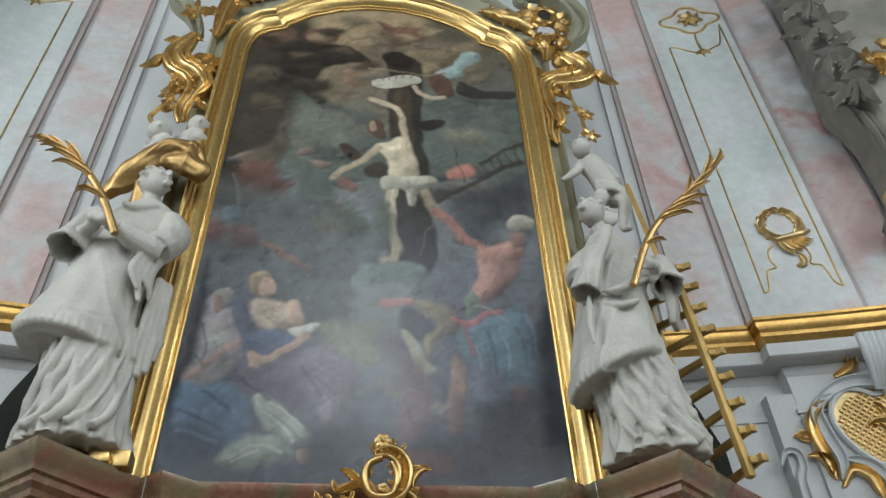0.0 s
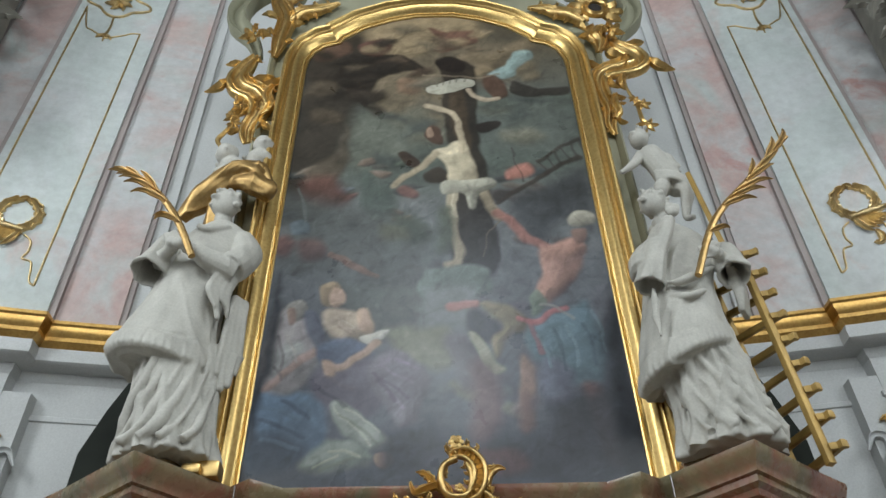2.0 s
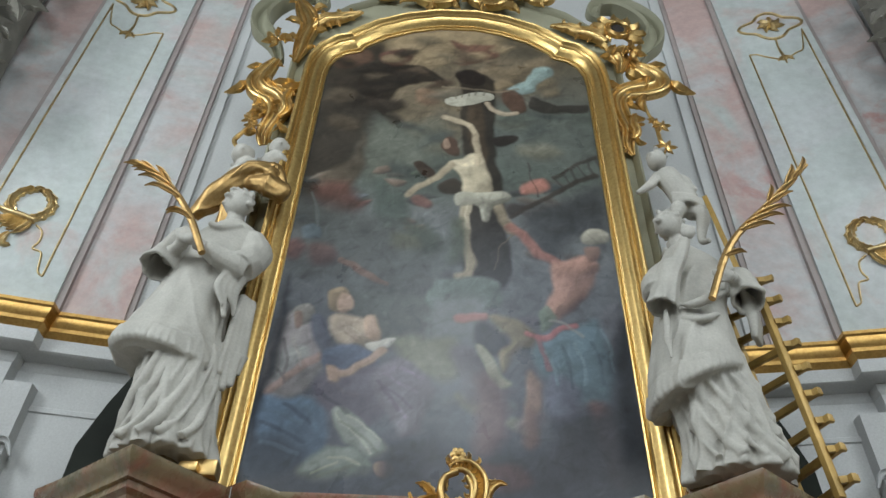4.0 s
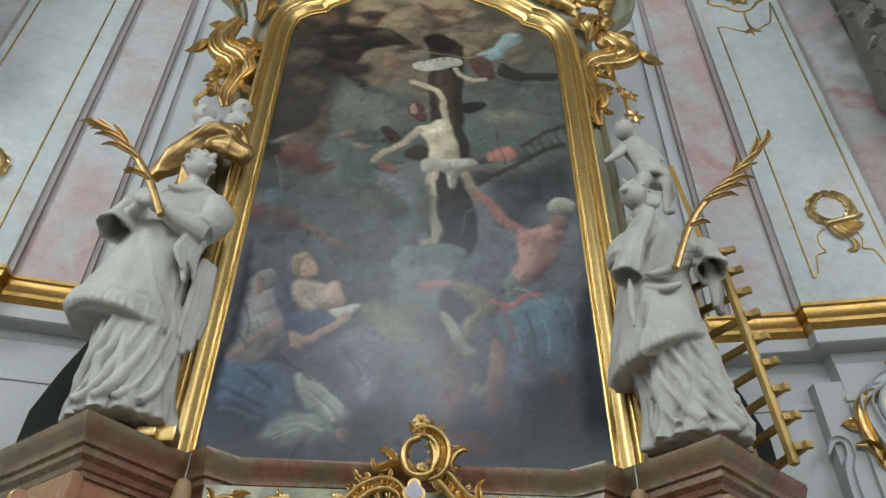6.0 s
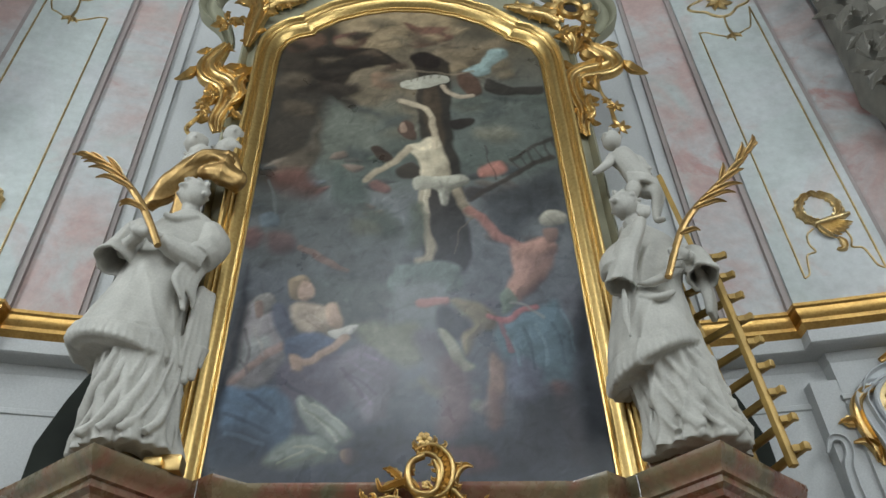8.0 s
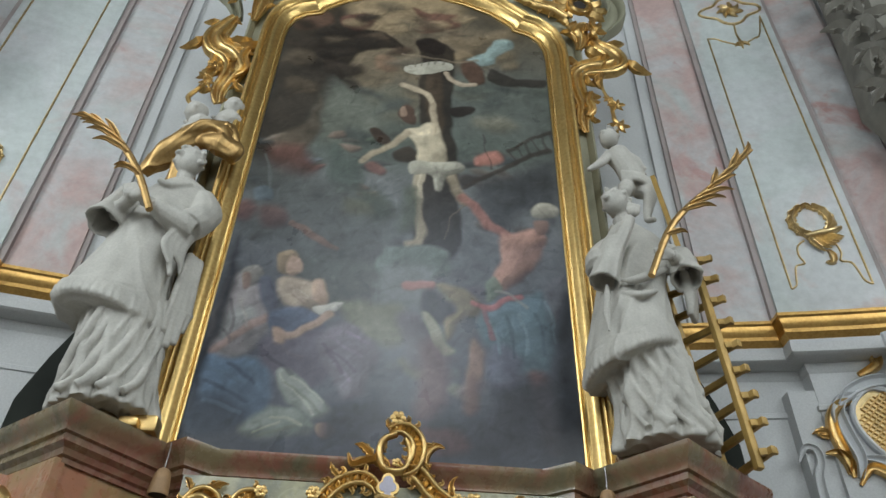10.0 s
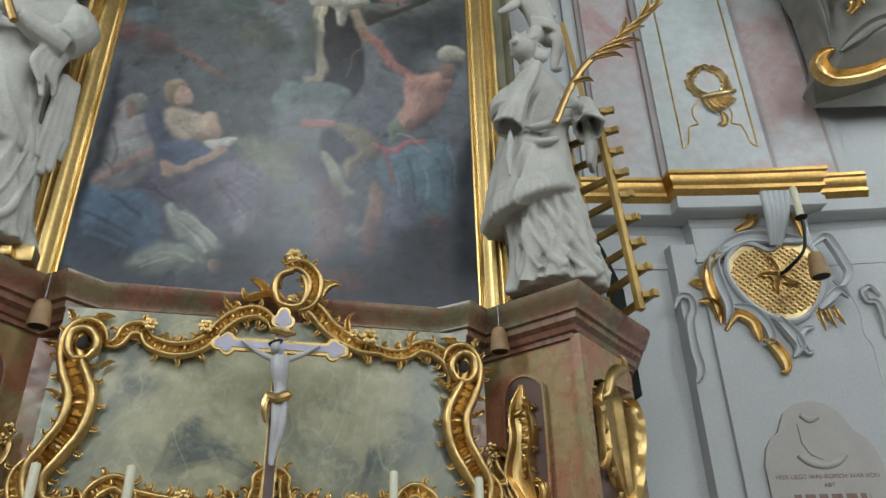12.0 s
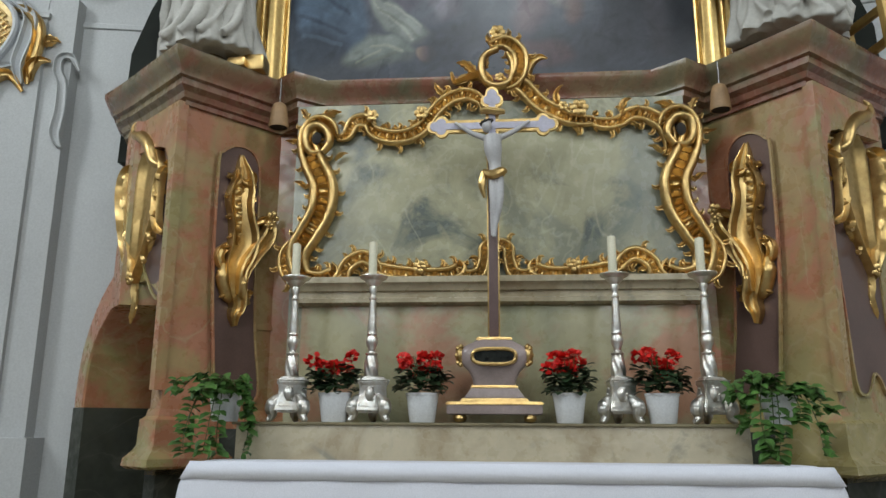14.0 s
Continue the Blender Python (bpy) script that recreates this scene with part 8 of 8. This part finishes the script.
    for k in range(6):
        part("feather", leaf(BM(), u, (-0.1 + 0.035 * k, 6.98), -75 + 10 * k, 0.26 - 0.015 * k, 40, 0.04, 0.05, 0.03, 0), GOLD_PALE, wr)
    b = BM()
    curl(b, u, (0.05, 6.8), -60, ((0.14, -40), (0.1, -140)), 0.035, 0.05)
    part("tail", b, GOLD_PALE, wr)
    tp = thing("gilded_flower_cartouche", "small gilded flower in a scrolled outline on pale marble", "ornament", "upper cartouches")
    b = BM()
    for k in range(7):
        leaf(b, u, (-0.02, 11.25), 51 * k + 15, 0.2, 60, 0.05, 0.05, 0.02, 2)
    part("flower", b, GOLD_PALE, tp)
    ring = [(-0.02 + (0.36 + 0.06 * math.cos(4 * a)) * math.cos(a), 11.25 + (0.27 + 0.05 * math.cos(4 * a)) * math.sin(a)) for a in np.linspace(0, 2 * math.pi, 33)]
    part("outline", ribbon(BM(), u, ring, (0.02,) * 33, 0.03, ROUND, 0.0, 0, 2), GOLD_PALE, tp)
    b = ribbon(BM(), u, [(-0.02, 10.95), (-0.04, 10.7), (-0.02, 10.5), (-0.02, 10.36)], (0.012, 0.014, 0.02, 0.008), 0.02, ROUND)
    leaf(b, u, (-0.02, 10.5), 200, 0.14, 60, 0.03, 0.03, 0.01, 0)
    leaf(b, u, (-0.02, 10.5), -20, 0.14, -60, 0.03, 0.03, 0.01, 0)
    part("drop", b, GOLD_PALE, tp)

    # carved console of the neighbouring gallery
    con = thing("carved_console", "grey carved stucco console with gilded leaves on the wall", "console", "gallery consoles")
    cp = Plane((s * 5.45, 5.35, 0), (s, -0.25, 0), (-s * 0.25, -1, 0))
    b = BM()
    rings = []
    for z, x0, d in ((6.75, -0.1, 0.1), (6.9, -0.16, 0.34), (7.15, -0.02, 0.5), (7.5, 0.02, 0.45), (8.0, 0.02, 0.5), (8.35, -0.06, 0.62), (8.6, -0.16, 0.7), (9.2, -0.1, 0.72), (10.5, 0.0, 0.75), (12.0, 0.1, 0.75)):
        rings.append([b.verts.new(cp.at(x0, z, 0)), b.verts.new(cp.at(x0 + 0.02, z, d * 0.7)), b.verts.new(cp.at(x0 + 0.2, z + 0.02, d)), b.verts.new(cp.at(0.8, z + 0.25, d * 1.1)), b.verts.new(cp.at(1.6, z + 0.5, d * 1.1)), b.verts.new(cp.at(2.6, z + 0.6, d)), b.verts.new(cp.at(2.6, z, 0))])
    for i in range(len(rings) - 1):
        for j in range(7):
            b.faces.new((rings[i][j], rings[i + 1][j], rings[i + 1][(j + 1) % 7], rings[i][(j + 1) % 7]))
    b.faces.new(rings[0]), b.faces.new(rings[-1])
    part("body", b, CONSOLE, con, "grey stucco body")
    fr = Plane(cp.at(0, 0, 0.6), (s, -0.25, 0), (-s * 0.25, -1, 0))
    b = ribbon(BM(), fr, [(0.1, 7.2), (-0.04, 7.12), (-0.14, 6.98), (-0.1, 6.82), (0.06, 6.78), (0.4, 6.86), (0.9, 7.1), (1.5, 7.3)], (0.02, 0.06, 0.08, 0.08, 0.07, 0.07, 0.06, 0.04), 0.12, SCROLL, -0.2)
    part("gilded_edge", b, GOLD, con, "gilded scrolled lower edge")
    for pts, wd in (([(-0.12, 8.4), (0.05, 8.5), (0.25, 8.8), (0.35, 9.3)], 0.1), ([(0.1, 7.1), (0.3, 7.25), (0.6, 7.45), (1.1, 7.6)], 0.09), ([(0.02, 7.2), (0.06, 7.7), (0.02, 8.2), (-0.05, 8.4)], 0.06)):
        part("rib", ribbon(BM(), fr, pts, (wd * 0.2, wd * 0.8, wd * 0.8, wd * 0.2), 0.1, SCROLL, -0.12), CONSOLE, con)
    b = BM()
    for k in range(16):
        leaf(b, fr, (0.2 + 0.17 * (k % 4), 7.45 + 0.12 * k), 40 + 47 * k, 0.34, 70, 0.07, 0.1, 0.06 if k < 7 else 0.24, 3)
    part("gilded_leaves", b, GOLD, con, "gilded leaf sprays")
    b = BM()
    for k in range(30):
        leaf(b, fr, (-0.14 + 0.05 * (k % 4), 8.2 + 0.1 * k), 60 + 67 * k, 0.42, 60, 0.11, 0.16, 0.05 if k < 3 else 0.1, 3)
    part("edge_leaves", b, CONSOLE, con)

# memorial tablet on the east pilaster
tw = on_wall(4.58, 0.17, 1)
TAB = plain("warm_grey_limestone", (0.50, 0.47, 0.44), 0.7, 0, 0.06, 4, 0.15, 120)
tab = thing("memorial_tablet", "pale stone memorial tablet with red lettering and a carved shield", "tablet")
half = [(-0.49, 1.9), (-0.49, 3.02), (-0.47, 3.09), (-0.45, 3.16), (-0.40, 3.24), (-0.32, 3.30), (-0.29, 3.36), (-0.24, 3.46), (-0.14, 3.54), (0.0, 3.57)]
outline = half + [(-x, z) for x, z in reversed(half[:-1])]
part("slab", slab(tw, outline, 0.0, 0.04), TAB, tab)
b = slab(tw, [(x * 0.9 + 0.0, z) for x, z in ((-0.16, 3.36), (-0.16, 3.2), (-0.1, 3.1), (0.0, 3.06), (0.1, 3.1), (0.16, 3.2), (0.16, 3.36))], 0.038, 0.05)
part("shield", b, TAB, tab, "carved blank shield")
b = ribbon(BM(), tw, [(-0.2, 3.1), (-0.12, 3.04), (0, 3.01), (0.12, 3.04), (0.2, 3.1)], (0.02, 0.03, 0.03, 0.03, 0.02), 0.02, ROUND, 0.04)
part("ribbon", b, TAB, tab)
b = ribbon(BM(), tw, [(-0.1, 3.44), (-0.03, 3.40), (0.05, 3.42)], (0.02, 0.03, 0.015), 0.02, ROUND, 0.04)
part("crest", b, TAB, tab)
INK = plain("faded_red_lettering", (0.30, 0.19, 0.16), 0.8, 0, 0.2, 30, 0)


def lettering(text, z, size):
    cu = bpy.data.curves.new("lettering", "FONT")
    cu.body, cu.size, cu.align_x, cu.extrude = text, size, "CENTER", 0.001
    cu.materials.append(INK)
    ob = new("lettering", cu)
    ob.parent = tab
    x, n = Vector(tw.u), Vector(tw.n)
    m = Matrix((x, Vector((0, 0, 1)), n)).transposed().to_4x4()
    m.translation = tw.at(0, z, 0.042)
    ob.matrix_basis = m


lettering("HIER LIEGT WAS IRDISCH WAR VON", 2.905, 0.052)
lettering("ABT", 2.835, 0.052)
lettering("ABT VON ETTAL", 2.655, 0.052)
rng = random.Random(3)
for z, h, wid in ((2.76, 0.042, 0.62), (2.6, 0.022, 0.84), (2.54, 0.022, 0.84), (2.48, 0.022, 0.8), (2.42, 0.022, 0.84), (2.36, 0.022, 0.7)):
    x = -wid / 2
    while x < wid / 2:
        ln = rng.uniform(0.04, 0.12)
        x1 = min(x + ln, wid / 2)
        b = slab(tw, [(x, z - h / 2), (x1, z - h / 2), (x1, z + h / 2), (x, z + h / 2)], 0.039, 0.042)
        part("lettering_bar", b, INK, tab)
        x = x1 + 0.03

# light switches by the west pilaster
SWITCH = plain("white_plastic", (0.72, 0.72, 0.7), 0.35, 0, 0.02, 4, 0)
for x in (3.36, 3.24):
    sp = on_wall(x, 0.0, -1)
    sw = thing("light_switch", "white plastic light switch on the plastered wall", "switch", "light switches")
    b = box(BM(), -x - 0.045, -x + 0.045, sp.o.y - 0.012, sp.o.y + 0.03, 1.66, 1.75, 0.004)
    part("plate", b, SWITCH, sw)
    b = box(BM(), -x - 0.03, -x + 0.03, sp.o.y - 0.017, sp.o.y - 0.01, 1.675, 1.735, 0.003)
    part("rocker", b, SWITCH, sw)
